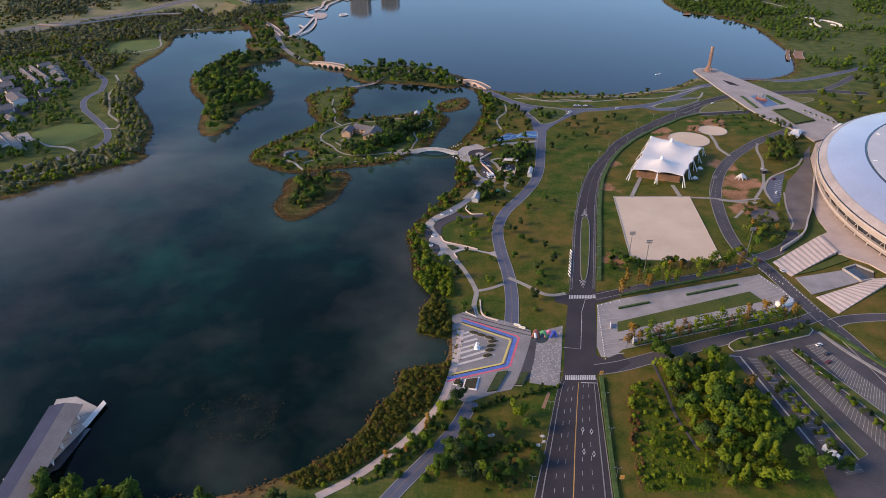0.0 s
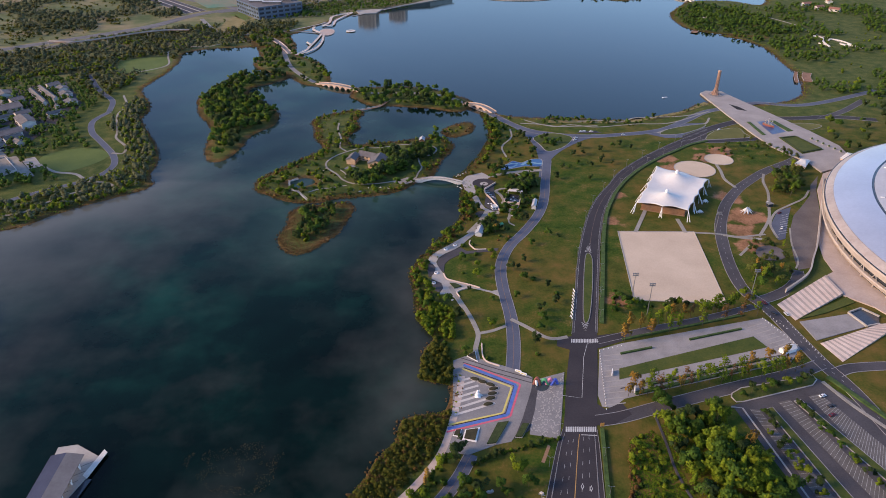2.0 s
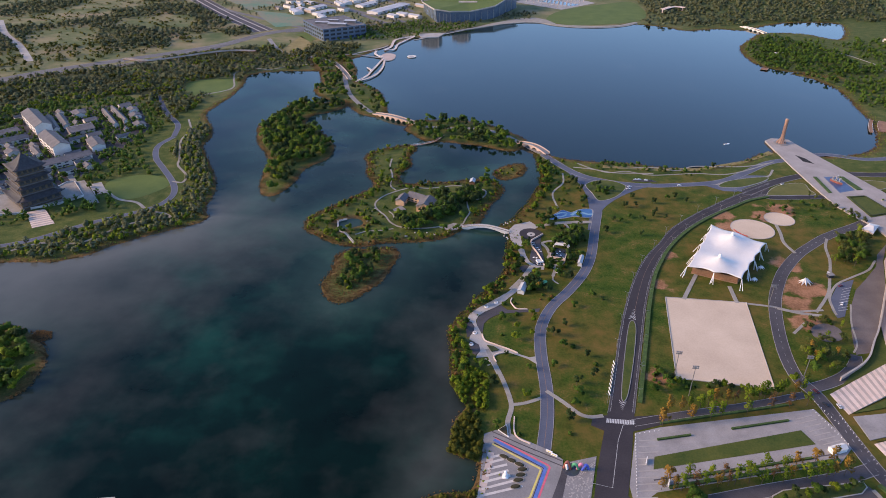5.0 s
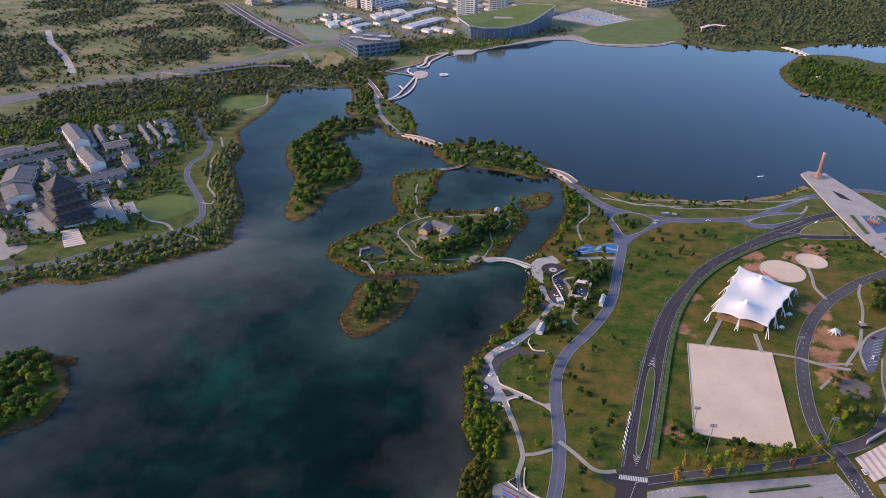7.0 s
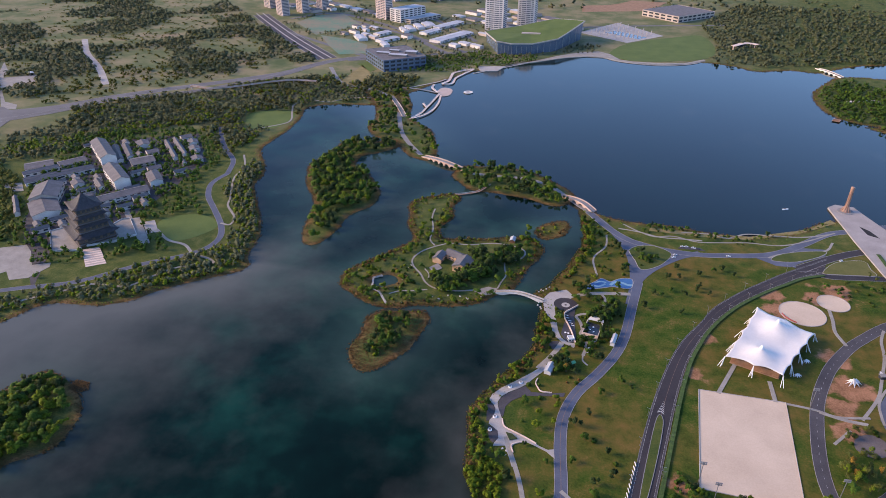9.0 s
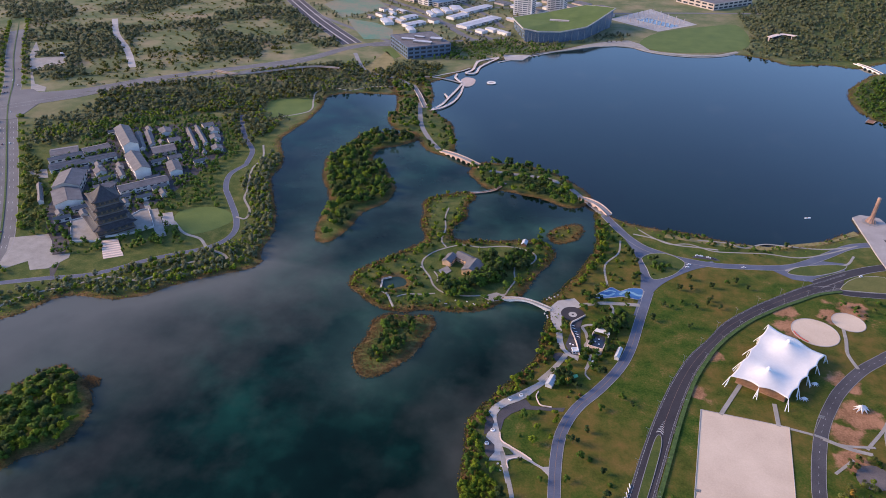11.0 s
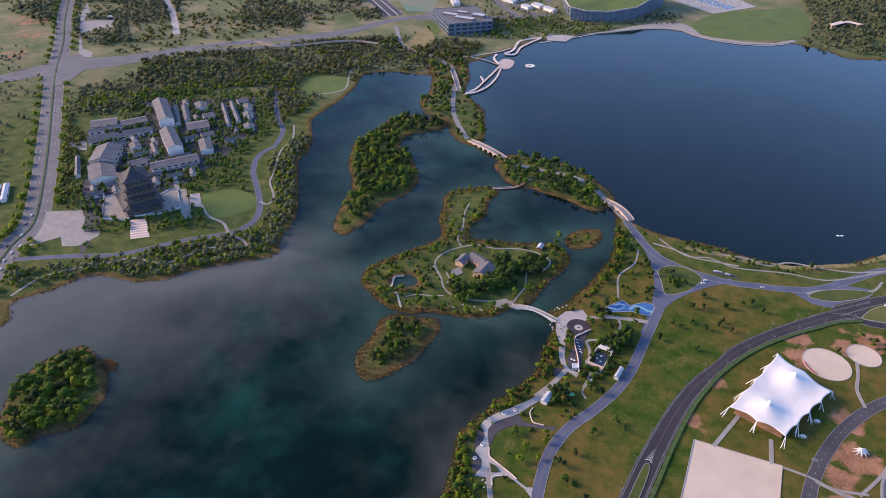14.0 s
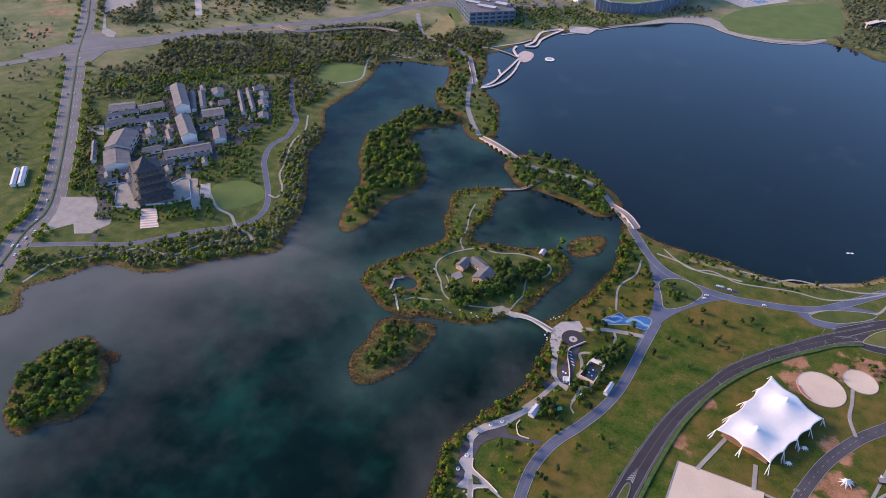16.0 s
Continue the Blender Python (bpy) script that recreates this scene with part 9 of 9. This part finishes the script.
def boulder(places, label, s=1.0):
    for i, (x, y) in enumerate(places):
        rb = Build().lathe([(0.01, 0.9), (0.7, 0.75), (1.05, 0.25), (1.0, -0.3)], 7).mesh("boulder", [PALE_STONE])
        for v_ in rb.vertices:
            v_.co *= 0.8 + 0.45 * noise.noise(v_.co * 1.3 + Vector((i * 3.1, 0, 0)))
        tagged(new("boulder", rb), label, "boulder", "boulders in the park").matrix_world = pose(x, y, 0.05, 0, 0, 50 * i) @ Matrix.Diagonal((1.7 * s, 1.1 * s, 1.2 * s, 1))


boulder([(23.9, 245.7), (25.4, 246.1), (18.3, 240.9), (51.5, 245.1), (51.6, 241.3), (11, 223.1), (13.5, 223.4), (48.3, 239.1)], "pale weathered boulder lying in grass")
scatter([(-67.2, 211.5), (-50.5, 230.3), (-32.5, 257.2), (-21.3, 281.2), (-1.9, 276.4), (-14.2, 257), (-36.6, 233.8), (-56.4, 212.1)], 8, [("bush", 3), ("shrub", 3)], 0.5, 0.8, 0.6, 2.5)
scatter([(-200, 199), (-192, 212), (-168, 211), (-146, 209), (-143, 200), (-170, 196)], 26, [("green", 4), ("lime", 3), ("bush", 2)], 0.7, 1.05, 0.0, 2.6, -6.0)
for i, (x, y) in enumerate(((183, 317.5), (190, 320.5), (197, 321), (203, 324.5), (209, 324.5), (216, 328), (222, 328), (228, 331.5))):
    plant(("green", "dark", "lime")[i % 3], x, y, (0.5, 0.7, 0.6, 0.8)[i % 4], 0.3)
scatter([(-250, 150), (-195, 200), (-120, 205), (-70, 208), (-50, 160), (-150, 130)], 60, [("green", 3), ("lime", 3), ("dark", 3)], 0.7, 1.3, 0.5, 3.0, -2.0)
# lawns by the avenue
scatter([(60, 500), (95, 570), (110, 660), (150, 720), (250, 755), (170, 660), (115, 560), (100, 480), (55, 460)], 20, [("dark", 4), ("green", 1)], 0.45, 0.8, 5.0, 7.0)
scatter([(50, 350), (50, 470), (92, 440), (80, 350)], 12, [("dark", 2), ("green", 2), ("shrub", 1)], 0.5, 0.9, 2.0, 6.0)
for (a, b), k in (([(108.5, 315.5), (230, 340.7)], 18), ([(126.1, 382.2), (230.9, 415.1)], 15), ([(119.3, 370.2), (229.8, 402.2)], 8), (([(112, 321), (228, 352)]), 10)):
    for i in range(k):
        f = (i + rng.uniform(0.2, 0.8)) / k
        plant("gold" if f < 0.12 else str(rng.choice(["thin", "thin", "thin", "gold", "rust", "thin"])), a[0] + f * (b[0] - a[0]), a[1] + f * (b[1] - a[1]) + float(rng.uniform(-1, 1)), float(rng.uniform(0.95, 1.35)))
scatter([(112, 400), (140, 410), (215, 408), (225, 425), (216, 410), (140, 414), (120, 440), (112, 420)], 40, [("green", 2), ("dark", 2), ("lime", 1), ("shrub", 3)], 0.5, 0.9, 1.0, 3.0)
# rows of trees in the car park
for a, b, k in (((190, 305), (200, 222), 13), ((213, 315), (232, 240), 11), ((186, 290), (199, 218), 9)):
    for i in range(k):
        f = (i + rng.uniform(0.2, 0.8)) / k
        plant(str(rng.choice(["green", "lime", "dark"])), a[0] + f * (b[0] - a[0]), a[1] + f * (b[1] - a[1]), float(rng.uniform(0.4, 0.7)))
# the oval park and the terrace
scatter([(246, 469), (260, 487), (270, 482), (286, 482), (277, 456), (265, 444), (243, 432), (234, 444)], 22, [("olive", 4), ("thin", 2), ("green", 1), ("gold", 1)], 0.6, 1.0, 0.5, 3.0)
scatter([(240, 486), (258, 500), (284, 506), (286, 490), (262, 486)], 9, [("olive", 3), ("thin", 2), ("shrub", 2)], 0.5, 0.9, 0.5, 3.0)
scatter([(347, 660), (368, 667), (373, 645), (360, 618), (335, 593), (316, 593), (324, 625)], 40, [("olive", 5), ("green", 2), ("dark", 1), ("thin", 1)], 0.6, 1.05, 0.5, 3.0)
scatter([(270, 680), (340, 690), (375, 680), (365, 730), (300, 720)], 22, [("olive", 2), ("green", 2), ("shrub", 3)], 0.4, 0.7, 1.0, 4.0)
for i in range(9):
    plant("olive", 349 + 4.3 * i, 748 - 7.5 * i, float(rng.uniform(0.5, 0.85)))
scatter([(120, 800), (230, 790), (330, 860), (340, 870), (230, 812), (130, 822)], 46, [("green", 2), ("shrub", 3), ("dark", 1)], 0.4, 0.8, 1.0, 4.0)
scatter([(400, 700), (700, 560), (760, 900), (560, 960), (470, 850)], 70, [("green", 2), ("lime", 1), ("dark", 2)], 0.6, 1.1, 1.5, 5.0)
# islands
scatter([(45, 607), (83, 645), (90.2, 591.2), (71, 546.8), (54.9, 547.9)], 34, [("shrub", 4), ("bush", 2), ("green", 1)], 0.35, 0.75, 0.4, 2.4)
for i, (x, y) in enumerate([(51, 651), (56, 646), (59, 655), (48, 657), (59, 640), (48, 634), (32, 603), (34.2, 599.2)]):
    plant(("dark", "green")[i % 2], x, y, 0.75 + 0.05 * (i % 4))
scatter([(84, 760), (110, 750), (132, 739), (114, 716), (101, 705), (94, 732)], 22, [("shrub", 3), ("dark", 2), ("green", 1)], 0.45, 0.8, 1.0, 3.0)
HOUSE_WOOD = [(-100, 640), (-60, 645), (-45, 680), (-20, 690), (-18, 725), (-40, 715), (-50, 690), (-70, 640), (-60, 625), (-85, 618), (-105, 630)]
scatter(HOUSE_WOOD, 80, [("green", 4), ("dark", 5), ("lime", 1)], 0.7, 1.0, 0.8, 2.8, 4.0)
scatter([(-74, 709), (-61, 707), (-45, 688), (-40, 663), (-52, 652), (-68, 642), (-78, 648), (-76, 660), (-61, 673)], 60, [("green", 3), ("dark", 5), ("lime", 0.6), ("shrub", 1)], 0.8, 1.25, 0.6, 2.6, 3.0)
for i, (x, y) in enumerate([(-97, 642), (-88, 638), (-80, 637), (-73, 636), (-101, 648), (-33, 650), (-23, 663), (-37, 702), (-27, 699), (-13, 771), (-15, 758), (-18, 745), (-92, 722), (-87, 727), (-100, 713)] + [(-139, 698), (-134, 705), (-130, 711), (-125, 718), (-125, 728), (-136, 730), (-138, 756), (-122, 762), (-115, 751), (-137, 743), (-143, 691), (-139, 689), (-133, 772), (-122, 783), (-115, 772)]):
    plant(("green", "lime", "shrub", "dark", "lime")[i % 5], x, y, float(rng.uniform(0.6, 1.0)))
boulder([(-87, 608), (-86, 608), (-79, 616), (-60, 615), (-58, 614), (-46, 621), (-45, 623), (-130, 665), (-131, 659), (-90, 625), (-67, 617), (-94, 610), (-132, 636), (-129, 641), (-124, 636), (-128, 633), (-121.3, 592.7), (-40, 699), (-42, 702)] + [(12, 624), (11, 619), (14, 616), (15, 613), (10, 643), (14, 646), (17, 650), (20, 654), (12, 647), (5.7, 424.4), (5.2, 420), (2.6, 425.9)] + [(-605, 858), (-595, 842), (-574, 811), (-559, 789), (-549, 771), (-537, 745), (-626, 893), (-517, 688)], "pale weathered boulder near the lake shore", 0.8)
scatter([(-191, 643), (-176, 672), (-143, 691), (-129, 667), (-114, 640), (-105, 623), (-124, 606), (-139.9, 585.6), (-160, 602), (-183, 625)], 45, [("bush", 3), ("shrub", 3), ("lime", 2), ("green", 1), ("rusty_bush", 1)], 0.5, 0.9, 0.8, 2.8, 3.0)
KEEP_POLY.append(np.array([(-67, 716), (-20, 726), (-14, 711), (-30, 699), (-22, 655), (-37, 654), (-46, 688)]))
belt(ISLES[3], 80, 2.0, 12.0, [("bush", 3), ("shrub", 3), ("lime", 2), ("green", 1), ("rusty_bush", 2)], 0.45, 0.9, 2.4)
scatter(ISLES[3], 24, [("green", 4), ("lime", 2), ("shrub", 3)], 0.5, 0.9, 0.8, 5.0, 6.0)
scatter(ISLES[2], 230, [("green", 4), ("dark", 4), ("lime", 2)], 0.8, 1.3, 0.5, 2.8, 7.0)
scatter(ISLES[4], 40, [("green", 3), ("dark", 3), ("bush", 2)], 0.6, 1.0, 0.5, 2.5, 14.0)
scatter(ISLES[6], 130, [("green", 4), ("lime", 2), ("dark", 2)], 0.7, 1.1, 0.5, 2.8, 6.0)
scatter(ISLES[5], 10, [("bush", 2), ("rusty_bush", 2)], 0.6, 0.9, 0.5, 2.5, 3.0)
scatter(ISLES[0], 110, [("green", 4), ("dark", 2), ("shrub", 2), ("lime", 1)], 0.65, 1.15, 0.8, 3.0, 3.0)
scatter(ISLES[1], 130, [("green", 4), ("dark", 2), ("shrub", 2), ("lime", 1)], 0.65, 1.15, 0.8, 3.0, 3.0)

# what is past counting becomes joined planting
for key, rest in REST.items():
    parts_v, parts_f, parts_n, k = [], [], [], 0
    t = TREES[key]
    for x, y, sc in rest:
        made_ = t["made"][int(rng.integers(0, 3))]
        a = rng.uniform(0, 6.283)
        turn_ = np.array([(math.cos(a), -math.sin(a), 0), (math.sin(a), math.cos(a), 0), (0, 0, 1)])
        co, nm_ = made_[2].reshape(-1, 4, 3)[::2], made_[3].reshape(-1, 4, 3)[::2].reshape(-1, 3)
        mid_ = co.mean(1, keepdims=True)
        co = ((co - mid_) * 1.35 + mid_).reshape(-1, 3) * sc
        parts_v.append(co @ turn_.T + np.array([x, y, 0]))
        parts_n.append(nm_ @ turn_.T)
        parts_f.append(np.tile(TFACE, (len(co) // 4, 1)) + 4 * np.repeat(np.arange(len(co) // 4), 4)[:, None] + k)
        k += len(co)
    me = big_mesh("planting", np.vstack(parts_v), np.vstack(parts_f), t["made"][0][1].materials[0], np.vstack(parts_n))
    tagged(new("planting", me), t["label"].replace(" tree", " trees").replace(" shrub", " shrubs").replace("a ", ""), "woods", kind="stuff")

# reeds along every shore, and the woods beyond
def fringe(poly, per_metre, low, high):
    d = np.linalg.norm(np.roll(poly, -1, 0) - poly, axis=1)
    out = []
    for a, b, k in zip(poly, np.roll(poly, -1, 0), d):
        c = int(k * per_metre)
        if c and k < 200:
            f = rng.uniform(0, 1, (c, 1))
            out.append(a + f * (b - a) + rng.normal(size=(c, 2)) * (high - low) / 2)
    xy = np.vstack(out)
    g = shore_gap(xy)
    return xy[(g > low) & (g < high)]


def reed_bed(xy, label, mat=REED, h=0.9, low=1.0):
    at = np.c_[xy, rng.uniform(-0.35, 0.35, len(xy))]
    v, f, soft = clumps(at, rng.uniform(0.5, 1.3, len(xy)) * h)
    v[:, 2] *= low
    tagged(new("reeds", big_mesh("reeds", v, f, mat, soft)), label, "reeds", kind="stuff")


for isle, thick_, wide_ in zip(ISLES, (4, 4, 4, 7, 11, 8, 5), (9, 9, 9, 12, 18, 12, 9)):
    reed_bed(fringe(isle, thick_, -2.0, wide_), "brown reeds fringing an island shore", REED, 0.8)
near_bank = LAKE[(LAKE[:, 0] > -34) & (LAKE[:, 0] < 64) & (LAKE[:, 1] > 375) & (LAKE[:, 1] < 860)]
bank_xy = fringe(near_bank, 8.0, -1.5, 9)
reed_bed(bank_xy[free_of(bank_xy, 0.6)], "olive reeds and scrub along the east bank", REED_OLIVE, 0.85)
reed_bed(fringe(LAKE, 3.0, -2.0, 10), "brown reeds fringing the lake shore")
reed_bed(fringe(LAKE, 1.2, 2, 16), "low green scrub behind the lake shore", LEAF_LIME, 1.2)
ISLE_SCRUB = fringe(ISLES[3], 9.0, 1.0, 17)
reed_bed(ISLE_SCRUB[free_of(ISLE_SCRUB, 0.8)], "olive undergrowth round the island garden", REED_OLIVE, 0.75, 0.8)
ISLE_BUSH = fringe(ISLES[3], 0.75, 2.0, 20)
grove("planting", ISLE_BUSH[free_of(ISLE_BUSH, 1.2)], 3.4, LEAF_LIME, "yellow-green bushes round the island garden", 22, 0.5, 0.55)
ISLE_RUST = fringe(ISLES[3], 0.30, 0.5, 12)
grove("planting", ISLE_RUST[free_of(ISLE_RUST, 1.2)], 3.0, LEAF_RUST, "rusty bushes round the island garden", 20, 0.5, 0.5)
reed_bed(spots(ISLES[4], 1500, 0, 0, 1.0), "rust-red reeds covering a low islet", REED, 0.8)
REED_BANK = [(-82, 219), (-69, 227), (-51, 241), (-43, 254), (-34, 273), (-28, 284), (-25, 297), (-6, 304), (4, 306), (2, 289.7), (-7, 270), (-21.1, 248.5), (-35.2, 232.6), (-49.8, 220.2), (-66, 212)]
reed_bed(spots(REED_BANK, 5500, 0.5, 0, -0.5), "olive reed bed below the promenade", REED_OLIVE, 0.6, 0.8)
grove("planting", spots(REED_BANK, 520, 0.8, 0, 2.5), 2.6, REED_OLIVE, "olive thicket on the bank below the promenade", 26, 0.62, 0.5)
grove("planting", spots(REED_BANK, 90, 0.8, 0, 1.0), 2.4, LEAF_RUST, "rusty stems among the bank thicket", 16, 0.6, 0.4)
reed_bed(spots([(105.4, 281.2), (120.5, 289.3), (128.6, 277.8), (129.4, 250.5), (133.2, 235.3), (128.5, 209.8), (94.8, 210.1), (98.4, 243.1)], 6000, 0.2, 0, 2), "low bright green scrub by the avenue lawn", SCRUB, 0.85, 0.5)
reed_bed(spots([(126.5, 293.1), (143.3, 298.7), (163.7, 299.5), (167.9, 284.1), (176.7, 266.3), (172.4, 242.3), (165.4, 213.6), (127.7, 211.4), (133, 239), (130.7, 254.4)], 3500, 0.2, 0, 2), "low bright undergrowth between trees", SCRUB, 0.9, 0.5)
reed_bed(spots([(112, 286), (121, 289), (123, 272), (116, 268)], 700, 0.2, 0, 2), "orange-brown dry scrub patch", LEAF_RUST, 0.5, 0.5)
reed_bed(spots([(105.1, 282.5), (110.2, 284.8), (106, 258.7), (96.1, 210.1), (92.9, 210.1), (97.2, 243.1)], 800, 0.2, 0, 2), "low rusty scrub along the lawn edge", LEAF_RUST, 0.6)
reed_bed(SHALLOWS[0][0], "olive reed thicket by the plaza", REED_OLIVE, 0.85)
reed_bed(SHALLOWS[1][0], "olive reed thicket by the garden path", REED_OLIVE, 0.85)
grove("planting", SHALLOWS[0][1], 4.2, REED_OLIVE, "olive bushes standing in the shallows", 60, 0.5, 0.6)
grove("planting", SHALLOWS[1][1], 4.2, LEAF_LIME, "olive bushes standing in the shallows", 60, 0.5, 0.6)
shoal_xy = spots([(-357.2, 414.4), (-356.7, 424.2), (-342.8, 422.8), (-338.8, 415.3), (-344.5, 408.8)], 500, 0, 0, -60)
reed_bed(shoal_xy, "brown reed shoal beside the island", REED, 0.7)
wp = np.array([(-149.6, 269.1), (-123.8, 277.7), (-99.1, 282), (-85.1, 268.4), (-93.6, 243.8), (-119.7, 242.2)])
wxy = spots(wp, 2600, 0, 0, -200)
wxy = wxy[np.array([noise.noise(Vector((x * 0.12, y * 0.12, 5.0))) for x, y in wxy]) > 0.0]
wv_, wf_, wn_ = clumps(np.c_[wxy, np.full(len(wxy), WATER_Z - 0.12)], rng.uniform(0.2, 0.6, len(wxy)))
tagged(new("water_weeds", big_mesh("water_weeds", wv_, wf_, WEED, wn_)), "brown weeds floating on dark water", "weeds", kind="stuff")


def wood_of(poly, count, h, mat, label, patchy=0.0, **more):
    xy = spots(poly, count, 1.0, 0, 4.0)
    if patchy:
        xy = xy[np.array([noise.noise(Vector((x * patchy, y * patchy, 2.0))) for x, y in xy]) > -0.02]
    grove("woods", xy, h, mat, label, **more)


WEST_SHORE = [(-340, 740), (-300, 650), (-320, 600), (-380, 545), (-440, 520), (-520, 470), (-545, 480), (-480, 540), (-400, 610), (-350, 660), (-370, 730), (-430, 800), (-430, 900), (-400, 870)]
wood_of(WEST_SHORE, 480, 8.0, LEAF_FAR, "mixed green trees along the west shore")
wood_of(WEST_SHORE, 300, 6.0, LEAF_LIME, "yellow-green bushes along the west shore")
V_EDGE = [(-560, 560), (-480, 590), (-400, 640), (-410, 720), (-470, 800), (-480, 900), (-590, 1010), (-760, 930), (-660, 700), (-610, 640)]
wood_of(V_EDGE, 900, 8.0, LEAF_GREEN, "green trees between village houses", per=18, size=1.25)
grove("woods", spots([(-492.9, 530.4), (-619, 660), (-721, 912), (-574, 989), (-496, 879), (-494, 722), (-505, 670), (-542, 622)], 170, 0.3, 0, 4.0), 6.0, LEAF_GREEN, "garden trees between grey village roofs", 24, 0.34, 0.9)
we_ = np.vstack([wl_ + (wl_ - wr_) * 0.14, wr_ + (wr_ - wl_) * 0.14])
we_ = np.vstack([we_ + rng.normal(size=we_.shape) * 3 for _ in range(9)])
grove("woods", we_[free_of(we_, 1.0)], 7.0, LEAF_LIME, "street trees lining the city avenue", 18, 0.36, 1.2)
NORTH = [(-480, 900), (-450, 1180), (-310, 1230), (-300, 1400), (-420, 1400), (-560, 1330), (-760, 1180), (-860, 1060), (-800, 960), (-600, 1030)]
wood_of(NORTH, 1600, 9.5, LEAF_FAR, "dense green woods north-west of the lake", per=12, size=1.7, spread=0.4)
wood_of(NORTH, 1300, 6.0, REED_OLIVE, "olive scrub in the woods", 0.008, per=10, size=1.8, spread=0.6)
wood_of(NORTH, 700, 7.0, LEAF_LIME, "yellow-green trees in the woods", 0.012, per=12, size=1.6, spread=0.45)
wood_of([(-834, 863), (-762, 936), (-649, 1047), (-619, 1127), (-580, 1048), (-684, 954), (-792, 833)], 330, 7.5, LEAF_LIME, "yellow-green bamboo grove behind the village", per=22, size=1.1)
HILLS = [(-1000, 1080), (-560, 1480), (-760, 1700), (-1150, 2150), (-1700, 2100), (-1700, 1300)]
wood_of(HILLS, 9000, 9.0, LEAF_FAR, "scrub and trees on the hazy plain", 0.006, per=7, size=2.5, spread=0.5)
wood_of(HILLS, 1500, 5.0, REED_OLIVE, "dry yellowish scrub on the hazy plain", per=6, size=2.2, spread=0.9)
NEAR_N = [(-460, 1400), (-180, 1480), (-60, 1610), (-120, 1640), (-230, 1640), (-400, 1520)]
wood_of(NEAR_N, 420, 8.0, LEAF_GREEN, "park trees on the far shore", per=16, size=1.4)
wood_of([(-420, 1480), (-220, 1560), (-60, 1660), (40, 1700), (60, 1780), (-60, 1800), (-220, 1720), (-420, 1560)], 240, 8.0, LEAF_FAR, "street trees along the far lakefront", per=16, size=1.5)
wood_of([(-900, 1700), (-300, 1600), (-200, 2000), (-700, 2200)], 420, 8.0, LEAF_FAR, "street trees between city blocks", per=12, size=1.8)
NE = [(300, 1670), (420, 1640), (520, 1680), (640, 1740), (900, 1760), (1100, 2400), (500, 2500), (330, 2100), (340, 1850)]
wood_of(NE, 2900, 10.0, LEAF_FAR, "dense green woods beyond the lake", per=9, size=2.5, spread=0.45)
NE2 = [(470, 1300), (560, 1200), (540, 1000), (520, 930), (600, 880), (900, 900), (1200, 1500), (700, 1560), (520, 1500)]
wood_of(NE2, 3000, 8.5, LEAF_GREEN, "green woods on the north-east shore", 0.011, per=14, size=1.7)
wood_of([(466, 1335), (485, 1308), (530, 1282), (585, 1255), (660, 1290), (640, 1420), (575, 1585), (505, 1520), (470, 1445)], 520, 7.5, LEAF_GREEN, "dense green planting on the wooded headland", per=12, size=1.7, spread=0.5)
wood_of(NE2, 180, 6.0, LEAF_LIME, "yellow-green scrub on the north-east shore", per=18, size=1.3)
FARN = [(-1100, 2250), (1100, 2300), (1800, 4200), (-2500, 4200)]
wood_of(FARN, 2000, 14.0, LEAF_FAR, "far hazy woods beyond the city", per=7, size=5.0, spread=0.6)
WEST_FAR = [(-650, 520), (-760, 680), (-900, 860), (-1050, 1000), (-1500, 1200), (-1500, 400), (-800, 400)]
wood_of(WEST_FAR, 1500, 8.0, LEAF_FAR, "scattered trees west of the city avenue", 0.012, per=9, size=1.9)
wood_of([(-866, 893), (-763, 781), (-668, 679), (-597, 604), (-577, 609), (-641, 682), (-690, 728), (-722, 770), (-781, 805)], 260, 6.5, LEAF_OLIVE, "olive garden trees between the city avenue and the village", per=11, size=1.5, spread=0.4)
wood_of([(-860, 905), (-834, 978), (-782, 1064), (-705, 1112), (-631, 1008), (-710, 932), (-713, 869), (-781, 805)], 520, 7.5, LEAF_FAR, "mixed trees on the rise behind the village", per=10, size=1.8, spread=0.45)
wood_of([(-1040, 1112), (-980, 1311), (-791, 1449), (-658, 1418), (-749, 1174), (-929, 1060)], 260, 6.5, REED_OLIVE, "olive scrub and young trees north of the crossroads", per=8, size=2.0, spread=0.6)
